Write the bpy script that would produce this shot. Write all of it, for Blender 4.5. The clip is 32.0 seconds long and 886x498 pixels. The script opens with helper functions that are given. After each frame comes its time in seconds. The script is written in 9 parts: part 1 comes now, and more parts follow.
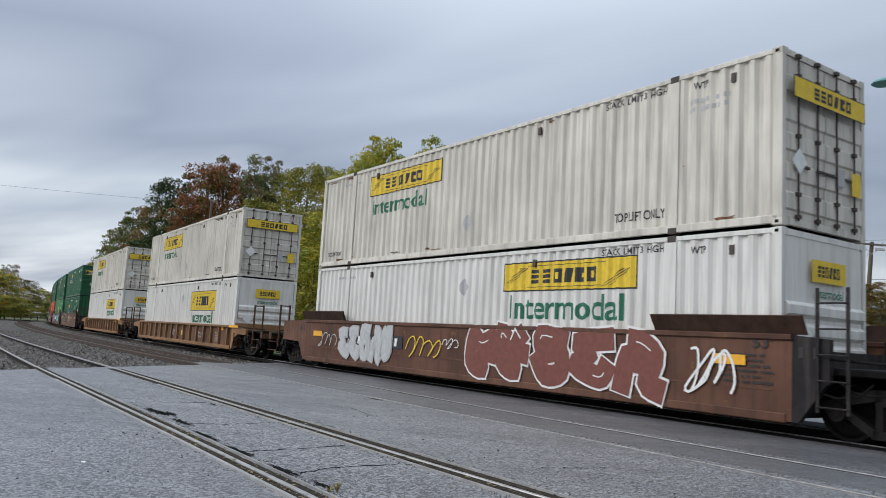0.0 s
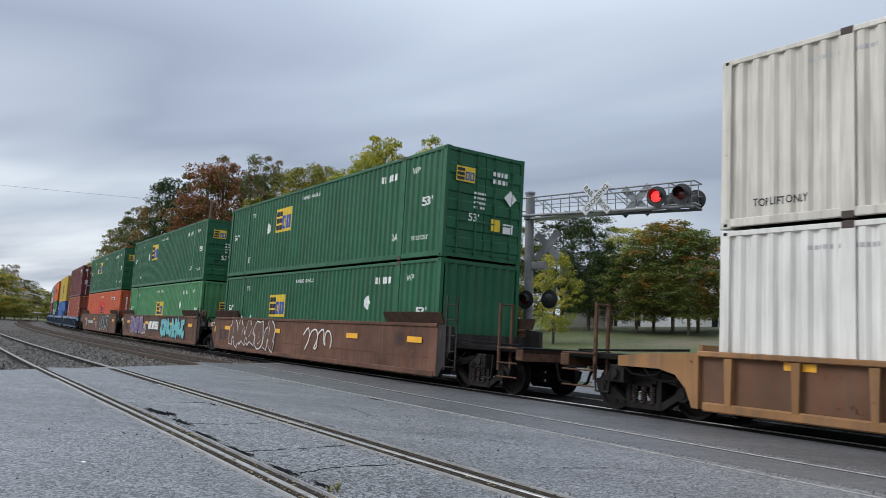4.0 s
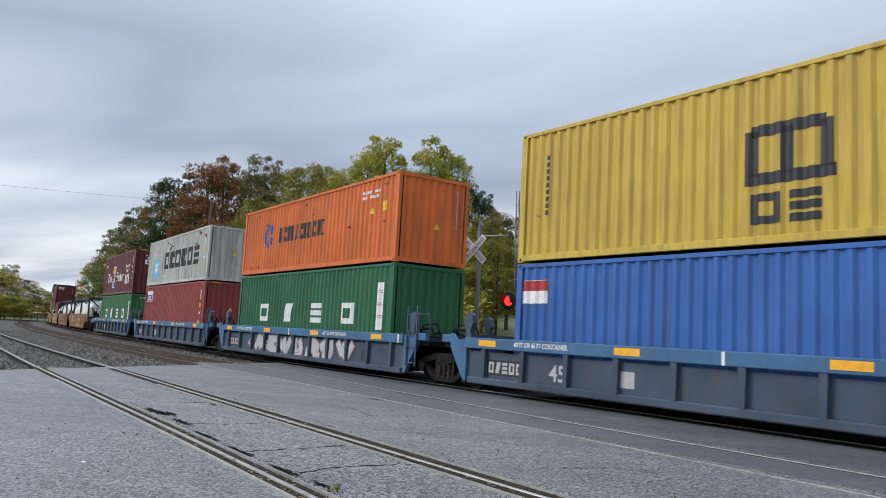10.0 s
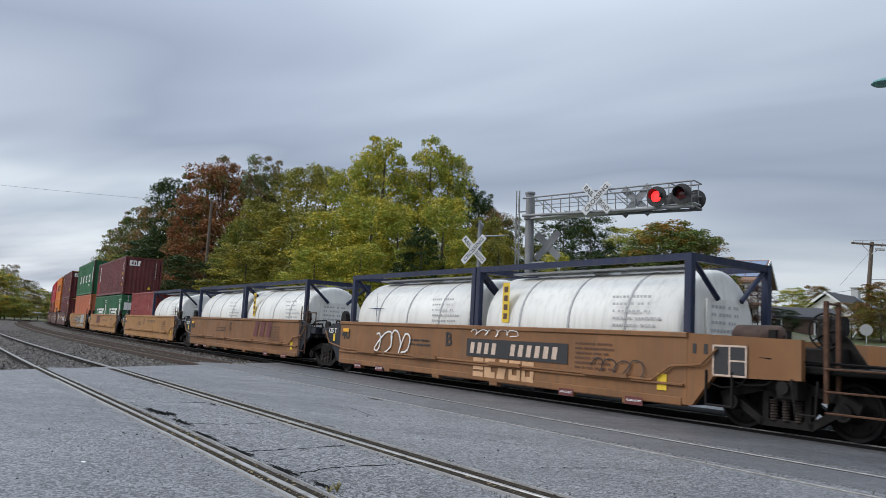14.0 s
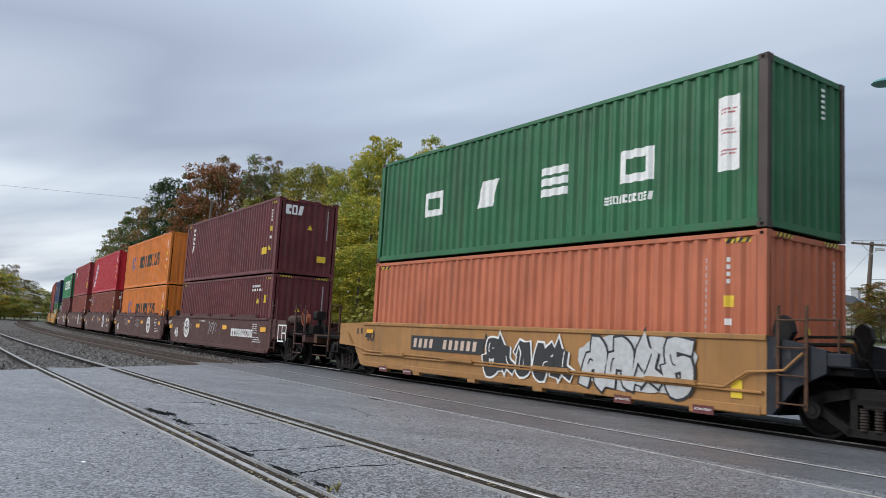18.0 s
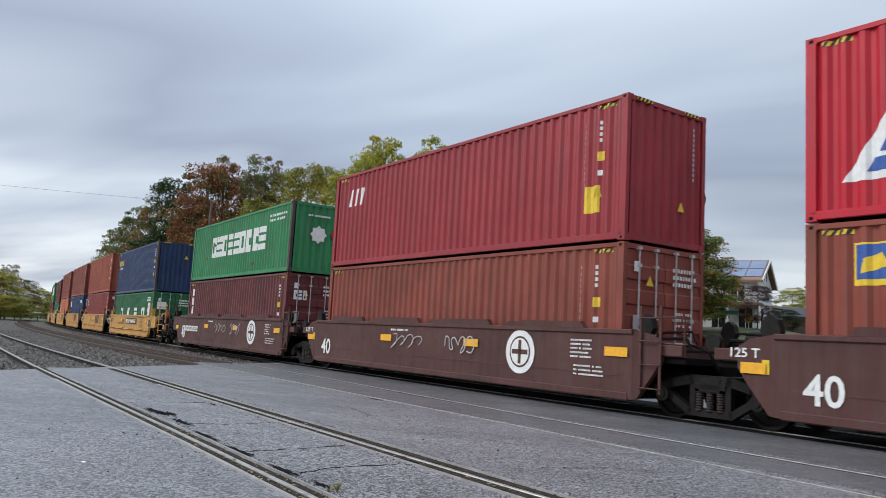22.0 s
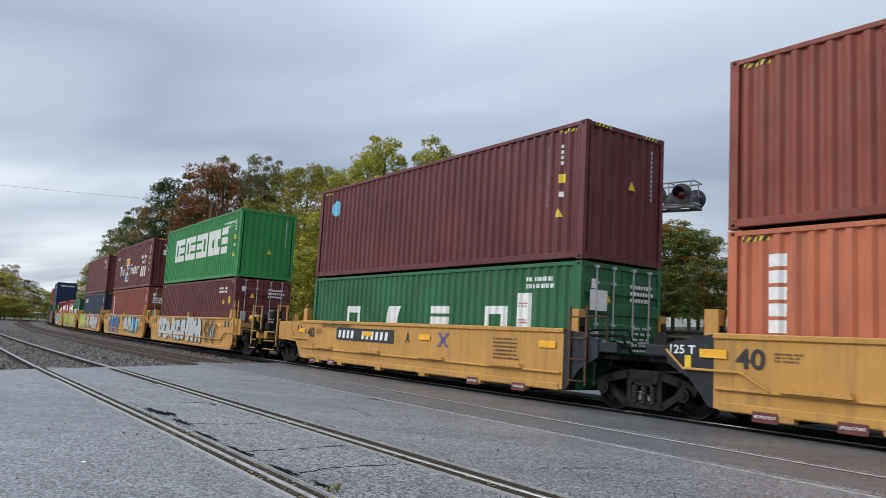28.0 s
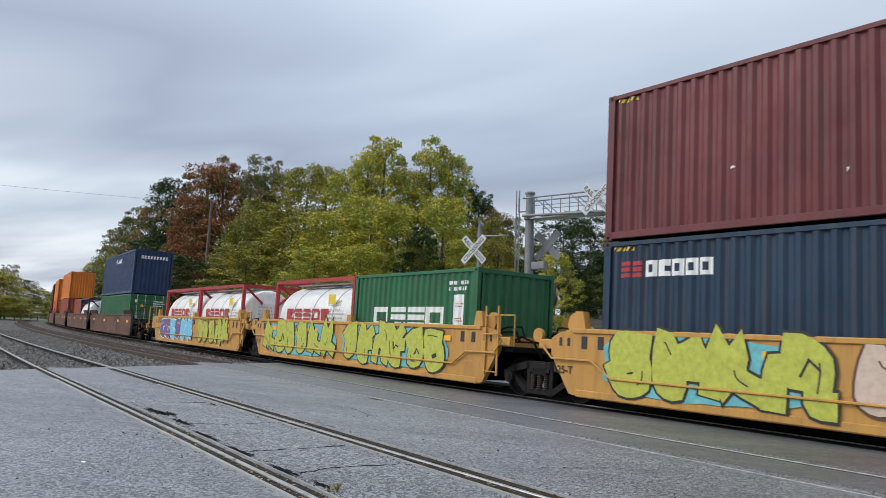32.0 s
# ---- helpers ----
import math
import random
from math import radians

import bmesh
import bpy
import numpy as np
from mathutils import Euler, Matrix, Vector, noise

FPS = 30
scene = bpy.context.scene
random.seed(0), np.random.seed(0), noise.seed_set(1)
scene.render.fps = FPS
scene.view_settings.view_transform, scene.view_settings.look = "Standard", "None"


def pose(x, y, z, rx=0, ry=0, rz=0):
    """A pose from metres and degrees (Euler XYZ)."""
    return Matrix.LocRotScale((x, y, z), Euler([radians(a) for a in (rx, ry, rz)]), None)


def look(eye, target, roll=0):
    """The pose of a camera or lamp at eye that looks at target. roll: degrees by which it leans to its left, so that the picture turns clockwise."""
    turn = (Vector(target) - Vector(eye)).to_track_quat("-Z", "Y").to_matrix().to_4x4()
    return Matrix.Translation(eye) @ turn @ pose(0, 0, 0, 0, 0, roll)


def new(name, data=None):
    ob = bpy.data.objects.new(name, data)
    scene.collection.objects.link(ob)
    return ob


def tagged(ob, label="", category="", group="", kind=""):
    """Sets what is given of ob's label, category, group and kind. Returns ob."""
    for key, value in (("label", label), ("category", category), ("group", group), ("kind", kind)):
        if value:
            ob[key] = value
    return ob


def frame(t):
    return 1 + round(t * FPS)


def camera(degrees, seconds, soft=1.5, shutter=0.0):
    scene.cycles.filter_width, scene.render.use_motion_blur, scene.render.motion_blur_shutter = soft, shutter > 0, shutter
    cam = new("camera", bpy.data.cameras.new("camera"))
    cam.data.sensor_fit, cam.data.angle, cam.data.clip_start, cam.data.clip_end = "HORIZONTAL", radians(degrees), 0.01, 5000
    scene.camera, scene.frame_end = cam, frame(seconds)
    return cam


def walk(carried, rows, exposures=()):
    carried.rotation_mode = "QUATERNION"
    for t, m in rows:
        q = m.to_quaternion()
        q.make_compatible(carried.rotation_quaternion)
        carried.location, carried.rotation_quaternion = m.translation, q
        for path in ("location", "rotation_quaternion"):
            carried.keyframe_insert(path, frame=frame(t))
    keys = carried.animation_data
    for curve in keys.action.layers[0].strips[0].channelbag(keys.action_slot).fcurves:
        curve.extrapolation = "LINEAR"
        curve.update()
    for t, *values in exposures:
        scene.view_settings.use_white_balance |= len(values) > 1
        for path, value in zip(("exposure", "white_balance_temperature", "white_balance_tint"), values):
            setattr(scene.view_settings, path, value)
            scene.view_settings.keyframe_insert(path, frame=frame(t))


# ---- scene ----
cam = camera(60.316, 32.0, soft=0.6, shutter=0.06)
EYE = (0.0, 0.0, 1.2)
VIEW = look(EYE, (-3.1687, 9.4147, 2.3504), roll=3.197)
walk(cam, [(0.0, VIEW), (32.0, VIEW)], exposures=[(0.0, -0.08), (3.4, -0.05), (5.2, 0.1), (8.5, 0.08), (12.6, 0.04), (13.8, -0.05), (15.0, -0.05), (17.5, 0.04), (20.0, 0.08), (32.0, 0.08)])

# ---- sky and sun ----
world = bpy.data.worlds.new("overcast_sky")
scene.world = world
world.use_nodes = True
wn, wl = world.node_tree.nodes, world.node_tree.links
wn.clear()
w_out = wn.new("ShaderNodeOutputWorld")
w_bg = wn.new("ShaderNodeBackground")
w_bg.inputs["Strength"].default_value = 1.0
w_sky = wn.new("ShaderNodeTexSky")
w_sky.sky_type, w_sky.sun_disc = "NISHITA", False
w_sky.sun_elevation, w_sky.sun_rotation = radians(38), radians(200)
w_sky.air_density, w_sky.dust_density = 1.0, 3.0
w_co = wn.new("ShaderNodeTexCoord")
w_sep = wn.new("ShaderNodeSeparateXYZ")
wl.new(w_co.outputs["Generated"], w_sep.inputs[0])


def wmath(op, a, b=None, c=None):
    n = wn.new("ShaderNodeMath")
    n.operation = op
    for i, v in enumerate((a, b, c)):
        if v is None:
            continue
        if isinstance(v, (int, float)):
            n.inputs[i].default_value = v
        else:
            wl.new(v, n.inputs[i])
    return n.outputs[0]


# cloud deck: the view direction is carried onto a flat layer overhead
up = wmath("MAXIMUM", w_sep.outputs[2], 0.0)
deep = wmath("ADD", up, 0.16)
w_com = wn.new("ShaderNodeCombineXYZ")
wl.new(wmath("DIVIDE", w_sep.outputs[0], deep), w_com.inputs[0])
wl.new(wmath("DIVIDE", w_sep.outputs[1], deep), w_com.inputs[1])
w_map = wn.new("ShaderNodeMapping")
w_map.inputs["Rotation"].default_value = (0, 0, radians(62))
w_map.inputs["Scale"].default_value = (0.55, 1.5, 1)
w_map.inputs["Location"].default_value = (3.1, 0.4, 0)
wl.new(w_com.outputs[0], w_map.inputs[0])
w_n1 = wn.new("ShaderNodeTexNoise")
w_n1.inputs["Scale"].default_value, w_n1.inputs["Detail"].default_value, w_n1.inputs["Roughness"].default_value = 0.42, 4.0, 0.46
w_n1.inputs["Distortion"].default_value = 0.5
wl.new(w_map.outputs[0], w_n1.inputs["Vector"])
# layers of cloud: pale over the horizon, a dark band, lighter again higher up
band = wmath("ADD", up, wmath("MULTIPLY_ADD", w_n1.outputs[0], 0.95, -0.46))
w_r1 = wn.new("ShaderNodeValToRGB")
SKY_BANDS = ((0.0, (0.587, 0.635, 0.690)), (0.06, (0.573, 0.625, 0.685)), (0.13, (0.392, 0.440, 0.517)), (0.21, (0.279, 0.320, 0.406)), (0.30, (0.367, 0.420, 0.517)), (0.42, (0.548, 0.620, 0.710)), (0.6, (0.450, 0.520, 0.619)), (1.0, (0.509, 0.580, 0.670)))
while len(w_r1.color_ramp.elements) < len(SKY_BANDS):
    w_r1.color_ramp.elements.new(0.5)
for e, (at, rgb) in zip(w_r1.color_ramp.elements, SKY_BANDS):
    e.position, e.color = at, (*rgb, 1)
wl.new(band, w_r1.inputs[0])
# thin bright streaks low down
low = wmath("MAXIMUM", wmath("SUBTRACT", 1.0, wmath("MULTIPLY", up, 5.5)), 0.0)
w_mix = wn.new("ShaderNodeMix")
w_mix.data_type = "RGBA"
w_n2 = wn.new("ShaderNodeTexNoise")
w_n2.inputs["Scale"].default_value, w_n2.inputs["Detail"].default_value = 1.6, 5.0
wl.new(w_map.outputs[0], w_n2.inputs["Vector"])
streak = wmath("MULTIPLY", low, wmath("MULTIPLY_ADD", w_n2.outputs[0], 3.2, -1.15))
w_cl = wn.new("ShaderNodeClamp")
wl.new(streak, w_cl.inputs[0])
wl.new(w_cl.outputs[0], w_mix.inputs["Factor"])
wl.new(w_r1.outputs[0], w_mix.inputs["A"])
w_mix.inputs["B"].default_value = (0.80, 0.83, 0.86, 1)
# an overcast sky is brighter overhead than at the horizon
w_over = wn.new("ShaderNodeMix")
w_over.data_type, w_over.blend_type = "RGBA", "MULTIPLY"
w_over.inputs["Factor"].default_value = 1.0
# and brighter on the side where the sun stands behind the clouds
gain = wmath("MULTIPLY", wmath("MULTIPLY_ADD", wmath("POWER", up, 3.0), 2.2, 1.0), wmath("MULTIPLY_ADD", w_sep.outputs[0], -0.30, 0.99))
w_g = wn.new("ShaderNodeCombineColor")
for i in range(3):
    wl.new(gain, w_g.inputs[i])
wl.new(w_mix.outputs["Result"], w_over.inputs["A"])
wl.new(w_g.outputs[0], w_over.inputs["B"])
w_add = wn.new("ShaderNodeMix")
w_add.data_type, w_add.blend_type = "RGBA", "ADD"
w_add.inputs["Factor"].default_value = 0.02
wl.new(w_over.outputs["Result"], w_add.inputs["A"])
wl.new(w_sky.outputs[0], w_add.inputs["B"])
wl.new(w_add.outputs["Result"], w_bg.inputs["Color"])
wl.new(w_bg.outputs[0], w_out.inputs[0])

sun_data = bpy.data.lights.new("sun", "SUN")
sun_data.energy, sun_data.angle, sun_data.color = 1.6, radians(26), (1.0, 0.97, 0.94)
sun = new("sun", sun_data)
sun.matrix_world = look((-84, -14, 58), (0, 10, 0))

# ---- materials ----


def nodes_of(name):
    m = bpy.data.materials.new(name)
    m.use_nodes = True
    nt = m.node_tree
    return m, nt.nodes, nt.links, nt.nodes["Principled BSDF"]


def noise_node(N, K, vec, scale, detail=4.0, rough=0.55):
    n = N.new("ShaderNodeTexNoise")
    n.inputs["Scale"].default_value, n.inputs["Detail"].default_value, n.inputs["Roughness"].default_value = scale, detail, rough
    K.new(vec, n.inputs["Vector"])
    return n.outputs[0]


def ramp_node(N, K, fac, lo, hi, c0=(0, 0, 0, 1), c1=(1, 1, 1, 1)):
    r = N.new("ShaderNodeValToRGB")
    r.color_ramp.elements[0].position, r.color_ramp.elements[0].color = lo, c0
    r.color_ramp.elements[1].position, r.color_ramp.elements[1].color = hi, c1
    K.new(fac, r.inputs[0])
    return r.outputs[0]


def mix_node(N, K, fac, a, b, mode="MIX"):
    n = N.new("ShaderNodeMix")
    n.data_type, n.blend_type = "RGBA", mode
    for sock, v in ((n.inputs["Factor"], fac), (n.inputs["A"], a), (n.inputs["B"], b)):
        if isinstance(v, (int, float)):
            sock.default_value = v
        elif isinstance(v, tuple):
            sock.default_value = (*v[:3], 1)
        else:
            K.new(v, sock)
    return n.outputs["Result"]


def bump_node(N, K, height, strength, dist, bsdf):
    b = N.new("ShaderNodeBump")
    b.inputs["Strength"].default_value, b.inputs["Distance"].default_value = strength, dist
    K.new(height, b.inputs["Height"])
    K.new(b.outputs[0], bsdf.inputs["Normal"])


def coords(N, K, scale=(1, 1, 1), world_space=False):
    """Object coordinates shifted by the object's own random number, so that alike pieces differ."""
    t = N.new("ShaderNodeTexCoord")
    mp = N.new("ShaderNodeMapping")
    mp.inputs["Scale"].default_value = scale
    K.new(t.outputs["Object"], mp.inputs[0])
    oi = N.new("ShaderNodeObjectInfo")
    sc = N.new("ShaderNodeVectorMath")
    sc.operation = "SCALE"
    sc.inputs[0].default_value = (37.0, 53.0, 11.0)
    K.new(oi.outputs["Random"], sc.inputs["Scale"])
    K.new(sc.outputs[0], mp.inputs["Location"])
    return mp.outputs[0]


def paint(name, rgb, rough=0.5, wear=0.25, wear_rgb=(0.16, 0.07, 0.035), fade=0.22, metal=0.0, dirt=(0.09, 0.075, 0.06)):
    """Weathered paint on steel: faded patches, dirt that ran down, rust spots, fine dents."""
    m, N, K, B = nodes_of(name)
    v = coords(N, K)
    streaks = coords(N, K, (5.0, 5.0, 0.35))
    big = noise_node(N, K, v, 0.7, 3)
    pale = tuple(min(1, c * (1 + fade) + 0.03 * fade) for c in rgb)
    deep = tuple(c * (1 - fade) for c in rgb)
    col = mix_node(N, K, ramp_node(N, K, big, 0.3, 0.7), deep, pale)
    run = ramp_node(N, K, noise_node(N, K, streaks, 1.3, 5, 0.6), 0.46, 0.78)
    run2 = N.new("ShaderNodeMath")
    run2.operation = "MULTIPLY"
    K.new(run, run2.inputs[0])
    run2.inputs[1].default_value = min(1.0, 0.25 + wear)
    col = mix_node(N, K, run2.outputs[0], col, dirt)
    spots = noise_node(N, K, v, 3.1, 8, 0.68)
    edge = 0.74 - 0.22 * wear
    rust = ramp_node(N, K, spots, edge, edge + 0.05)
    col = mix_node(N, K, rust, col, wear_rgb)
    K.new(col, B.inputs["Base Color"])
    B.inputs["Metallic"].default_value = metal
    B.inputs["Specular IOR Level"].default_value = 0.3
    rr = ramp_node(N, K, spots, 0.3, 0.75, (rough - 0.08,) * 3 + (1,), (min(1, rough + 0.25),) * 3 + (1,))
    K.new(rr, B.inputs["Roughness"])
    bump_node(N, K, noise_node(N, K, v, 2.2, 6, 0.6), 0.35, 0.012, B)
    return m


def plain(name, rgb, rough=0.6, vary=0.15, scale=6.0, metal=0.0, bump=0.2, emit=0.0, spec=0.5):
    m, N, K, B = nodes_of(name)
    v = coords(N, K)
    n = noise_node(N, K, v, scale, 6, 0.6)
    c0 = tuple(c * (1 - vary) for c in rgb) + (1,)
    c1 = tuple(min(1, c * (1 + vary)) for c in rgb) + (1,)
    K.new(ramp_node(N, K, n, 0.3, 0.7, c0, c1), B.inputs["Base Color"])
    B.inputs["Roughness"].default_value, B.inputs["Metallic"].default_value = rough, metal
    B.inputs["Specular IOR Level"].default_value = spec
    if emit:
        B.inputs["Emission Color"].default_value, B.inputs["Emission Strength"].default_value = (*rgb, 1), emit
    if bump:
        bump_node(N, K, n, bump, 0.01, B)
    return m


def asphalt_material(name="asphalt", tone=1.0, rough_grit=0.65, deep=0.6):
    m, N, K, B = nodes_of(name)
    t = N.new("ShaderNodeTexCoord")
    v = t.outputs["Object"]
    big = noise_node(N, K, v, 0.35, 4, 0.6)
    mid = noise_node(N, K, v, 2.6, 6, 0.7)
    grit = noise_node(N, K, v, 26.0, 4, 0.8)
    vor = N.new("ShaderNodeTexVoronoi")
    vor.inputs["Scale"].default_value = 48.0
    K.new(v, vor.inputs["Vector"])
    sep = N.new("ShaderNodeSeparateColor")
    K.new(vor.outputs["Color"], sep.inputs[0])
    def grey(v, w):
        return (v * tone * 1.03, v * tone * 1.02, v * tone * 1.01 * w, 1)

    col = ramp_node(N, K, big, 0.32, 0.68, grey(0.085, 1.1), grey(0.135, 1.08))
    col = mix_node(N, K, 0.45, col, ramp_node(N, K, mid, 0.3, 0.72, grey(0.045, 1.08), grey(0.175, 1.05)))
    col = mix_node(N, K, 0.4, col, ramp_node(N, K, grit, 0.36, 0.64, grey(0.014, 1.05), grey(0.26, 1.03)))
    col = mix_node(N, K, rough_grit, col, ramp_node(N, K, sep.outputs[0], 0.2, 0.95, grey(0.012, 1.05), grey(0.36, 1.03)))
    # broad wheel-worn bands and old damp stains along the road
    mp = N.new("ShaderNodeMapping")
    mp.inputs["Rotation"].default_value, mp.inputs["Scale"].default_value = (0, 0, 0.62), (0.25, 1.2, 1.0)
    K.new(v, mp.inputs[0])
    band = ramp_node(N, K, noise_node(N, K, mp.outputs[0], 0.8, 5, 0.65), 0.36, 0.66, (0.62, 0.62, 0.63, 1), (1.12, 1.12, 1.12, 1))
    col = mix_node(N, K, 0.8, col, band, "MULTIPLY")
    K.new(col, B.inputs["Base Color"])
    K.new(ramp_node(N, K, mid, 0.3, 0.7, (0.36,) * 3 + (1,), (0.55,) * 3 + (1,)), B.inputs["Roughness"])
    B.inputs["Specular IOR Level"].default_value = 0.8
    add = N.new("ShaderNodeMath")
    add.operation = "MULTIPLY_ADD"
    K.new(vor.outputs["Distance"], add.inputs[0])
    add.inputs[1].default_value = -0.7
    K.new(grit, add.inputs[2])
    bump_node(N, K, add.outputs[0], deep, 0.011, B)
    return m


def gravel_material():
    m, N, K, B = nodes_of("ballast_gravel")
    t = N.new("ShaderNodeTexCoord")
    v = t.outputs["Object"]
    vor = N.new("ShaderNodeTexVoronoi")
    vor.inputs["Scale"].default_value = 17.0
    K.new(v, vor.inputs["Vector"])
    sep = N.new("ShaderNodeSeparateColor")
    K.new(vor.outputs["Color"], sep.inputs[0])
    col = ramp_node(N, K, sep.outputs[0], 0.0, 1.0, (0.016, 0.014, 0.013, 1), (0.21, 0.19, 0.17, 1))
    col = mix_node(N, K, ramp_node(N, K, vor.outputs["Distance"], 0.15, 0.6), col, (0.05, 0.045, 0.042))
    col = mix_node(N, K, 0.4, col, ramp_node(N, K, noise_node(N, K, v, 0.5, 4), 0.3, 0.7, (0.04, 0.033, 0.027, 1), (0.12, 0.105, 0.092, 1)))
    K.new(col, B.inputs["Base Color"])
    B.inputs["Roughness"].default_value = 0.9
    bump_node(N, K, vor.outputs["Distance"], 1.0, 0.05, B)
    return m


def ground_material():
    m, N, K, B = nodes_of("grass_and_soil")
    t = N.new("ShaderNodeTexCoord")
    v = t.outputs["Object"]
    big = noise_node(N, K, v, 0.12, 4)
    fine = noise_node(N, K, v, 6.0, 6, 0.7)
    grass = ramp_node(N, K, fine, 0.3, 0.7, (0.038, 0.055, 0.017, 1), (0.115, 0.13, 0.045, 1))
    soil = ramp_node(N, K, fine, 0.3, 0.7, (0.1, 0.08, 0.05, 1), (0.2, 0.17, 0.12, 1))
    K.new(mix_node(N, K, ramp_node(N, K, big, 0.5, 0.68), grass, soil), B.inputs["Base Color"])
    B.inputs["Roughness"].default_value = 0.95
    bump_node(N, K, fine, 0.8, 0.05, B)
    return m


def leaf_material(name, dark, light, second=None, share=0.0, glow=0.22):
    m, N, K, B = nodes_of(name)
    g = N.new("ShaderNodeNewGeometry")
    oi = N.new("ShaderNodeObjectInfo")
    col = ramp_node(N, K, g.outputs["Random Per Island"], 0.0, 1.0, (*dark, 1), (*light, 1))
    if second:
        t = N.new("ShaderNodeTexCoord")
        n = noise_node(N, K, t.outputs["Object"], 4.5, 3)
        col = mix_node(N, K, ramp_node(N, K, n, 0.62 - 0.3 * share, 0.72 - 0.3 * share), col, second)
    K.new(col, B.inputs["Base Color"])
    B.inputs["Roughness"].default_value = 0.6
    B.inputs["Specular IOR Level"].default_value = 0.25
    # thin leaves let light through
    tr = N.new("ShaderNodeBsdfTranslucent")
    K.new(col, tr.inputs["Color"])
    mx = N.new("ShaderNodeMixShader")
    mx.inputs[0].default_value = glow
    K.new(B.outputs[0], mx.inputs[1])
    K.new(tr.outputs[0], mx.inputs[2])
    K.new(mx.outputs[0], N["Material Output"].inputs["Surface"])
    return m


ASPHALT_DARK = asphalt_material("darker_asphalt", 0.7, 0.45, 0.5)
ASPHALT_COARSE = asphalt_material("coarse_asphalt", 1.0, 0.85, 0.9)
ASPHALT, GRAVEL, GROUND = asphalt_material(), gravel_material(), ground_material()
ASPHALT_PATCH = plain("tar_patch", (0.03, 0.03, 0.032), 0.7, 0.3, 9)
ASPHALT_OLD = plain("worn_road", (0.17, 0.17, 0.175), 0.8, 0.2, 3)
RAIL_TOP = plain("bright_rail_steel", (0.55, 0.53, 0.5), 0.32, 0.15, 20, 0.9)
RAIL_RUST = plain("rusty_rail_steel", (0.055, 0.034, 0.024), 0.8, 0.35, 12, 0.2)
STRIP = plain("worn_steel_strip", (0.37, 0.36, 0.35), 0.42, 0.25, 7, 0.55)
FLANGE_DIRT = plain("flangeway_dirt", (0.036, 0.029, 0.021), 0.95, 0.75, 22, spec=0.1, bump=0.9)
RAIL_BROWN = plain("brown_rust_rail_head", (0.085, 0.058, 0.042), 0.6, 0.35, 9, 0.2)
STAINED = plain("rust_stained_ballast", (0.040, 0.029, 0.022), 0.95, 0.75, 14, spec=0.1, bump=1.0)
# black-brown rail sides, with the shade below the heads in the colour
RAIL_BLACK = plain("shadowed_rail_side", (0.018, 0.014, 0.012), 0.85, 0.4, 12, spec=0.15)
TIE = plain("weathered_tie", (0.09, 0.072, 0.06), 0.9, 0.35, 8)
# colour of the shade painted on the ground beneath the train
UNDER_TRAIN_SHADE = plain("under_train_shade", (0.010, 0.009, 0.009), 0.9, 0.35, 5, spec=0.1)
BOARD_WHITE = plain("weathered_reflective_white", (0.60, 0.61, 0.62), 0.5, 0.08, 6, bump=0)
SPRING = plain("grimy_spring_steel", (0.03, 0.02, 0.016), 0.7, 0.3, 9)
SLATE = plain("dark_slate_end_paint", (0.020, 0.022, 0.028), 0.55, 0.3, 4, spec=0.25)
RUST_POST = plain("rusty_brown_steel", (0.085, 0.045, 0.028), 0.8, 0.35, 8, spec=0.2)
RUSTY_TANK = plain("rust_stained_reservoir", (0.07, 0.045, 0.035), 0.75, 0.45, 3, spec=0.25)
BACK_ALU = plain("bare_board_back", (0.20, 0.21, 0.22), 0.6, 0.1, 5)
RAIL_DULL = plain("dull_rail_steel", (0.22, 0.215, 0.21), 0.5, 0.3, 9, 0.3)
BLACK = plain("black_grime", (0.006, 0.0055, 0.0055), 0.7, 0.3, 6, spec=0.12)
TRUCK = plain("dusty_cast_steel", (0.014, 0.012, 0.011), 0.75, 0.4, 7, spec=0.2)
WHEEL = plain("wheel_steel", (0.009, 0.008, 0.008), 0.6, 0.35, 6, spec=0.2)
GALV = plain("galvanised_steel", (0.5, 0.51, 0.52), 0.45, 0.1, 5, 0.6)
ALU = plain("weathered_aluminium", (0.21, 0.215, 0.22), 0.55, 0.14, 4, 0.25)
WHITE = plain("white_marking", (0.74, 0.74, 0.72), 0.6, 0.1, 9, bump=0)
YELLOW_MARK = plain("yellow_marking", (0.72, 0.5, 0.03), 0.6, 0.12, 9, bump=0)
ORANGE_MARK = plain("amber_reflector", (0.82, 0.40, 0.02), 0.45, 0.15, 9, bump=0)
BLACK_MARK = plain("black_marking", (0.02, 0.02, 0.022), 0.6, 0.1, 9, bump=0)
RED_MARK = plain("red_marking", (0.36, 0.03, 0.03), 0.6, 0.15, 9, bump=0)
SPRAY_BLUE = plain("deep_blue_spray", (0.025, 0.085, 0.19), 0.6, 0.25, 4, bump=0)
JACK_RED = plain("dark_red_plate", (0.12, 0.025, 0.025), 0.6, 0.2, 9, bump=0)
BLUE_MARK = plain("blue_marking", (0.03, 0.09, 0.32), 0.6, 0.1, 9, bump=0)
SKY_MARK = plain("sky_blue_marking", (0.16, 0.5, 0.68), 0.6, 0.1, 9, bump=0)
GREEN_MARK = plain("green_marking", (0.015, 0.14, 0.075), 0.6, 0.1, 9, bump=0)
GREY_MARK = plain("grey_marking", (0.42, 0.42, 0.42), 0.6, 0.1, 9, bump=0)
BROWN_MARK = plain("dark_brown_marking", (0.10, 0.045, 0.025), 0.6, 0.2, 9, bump=0)
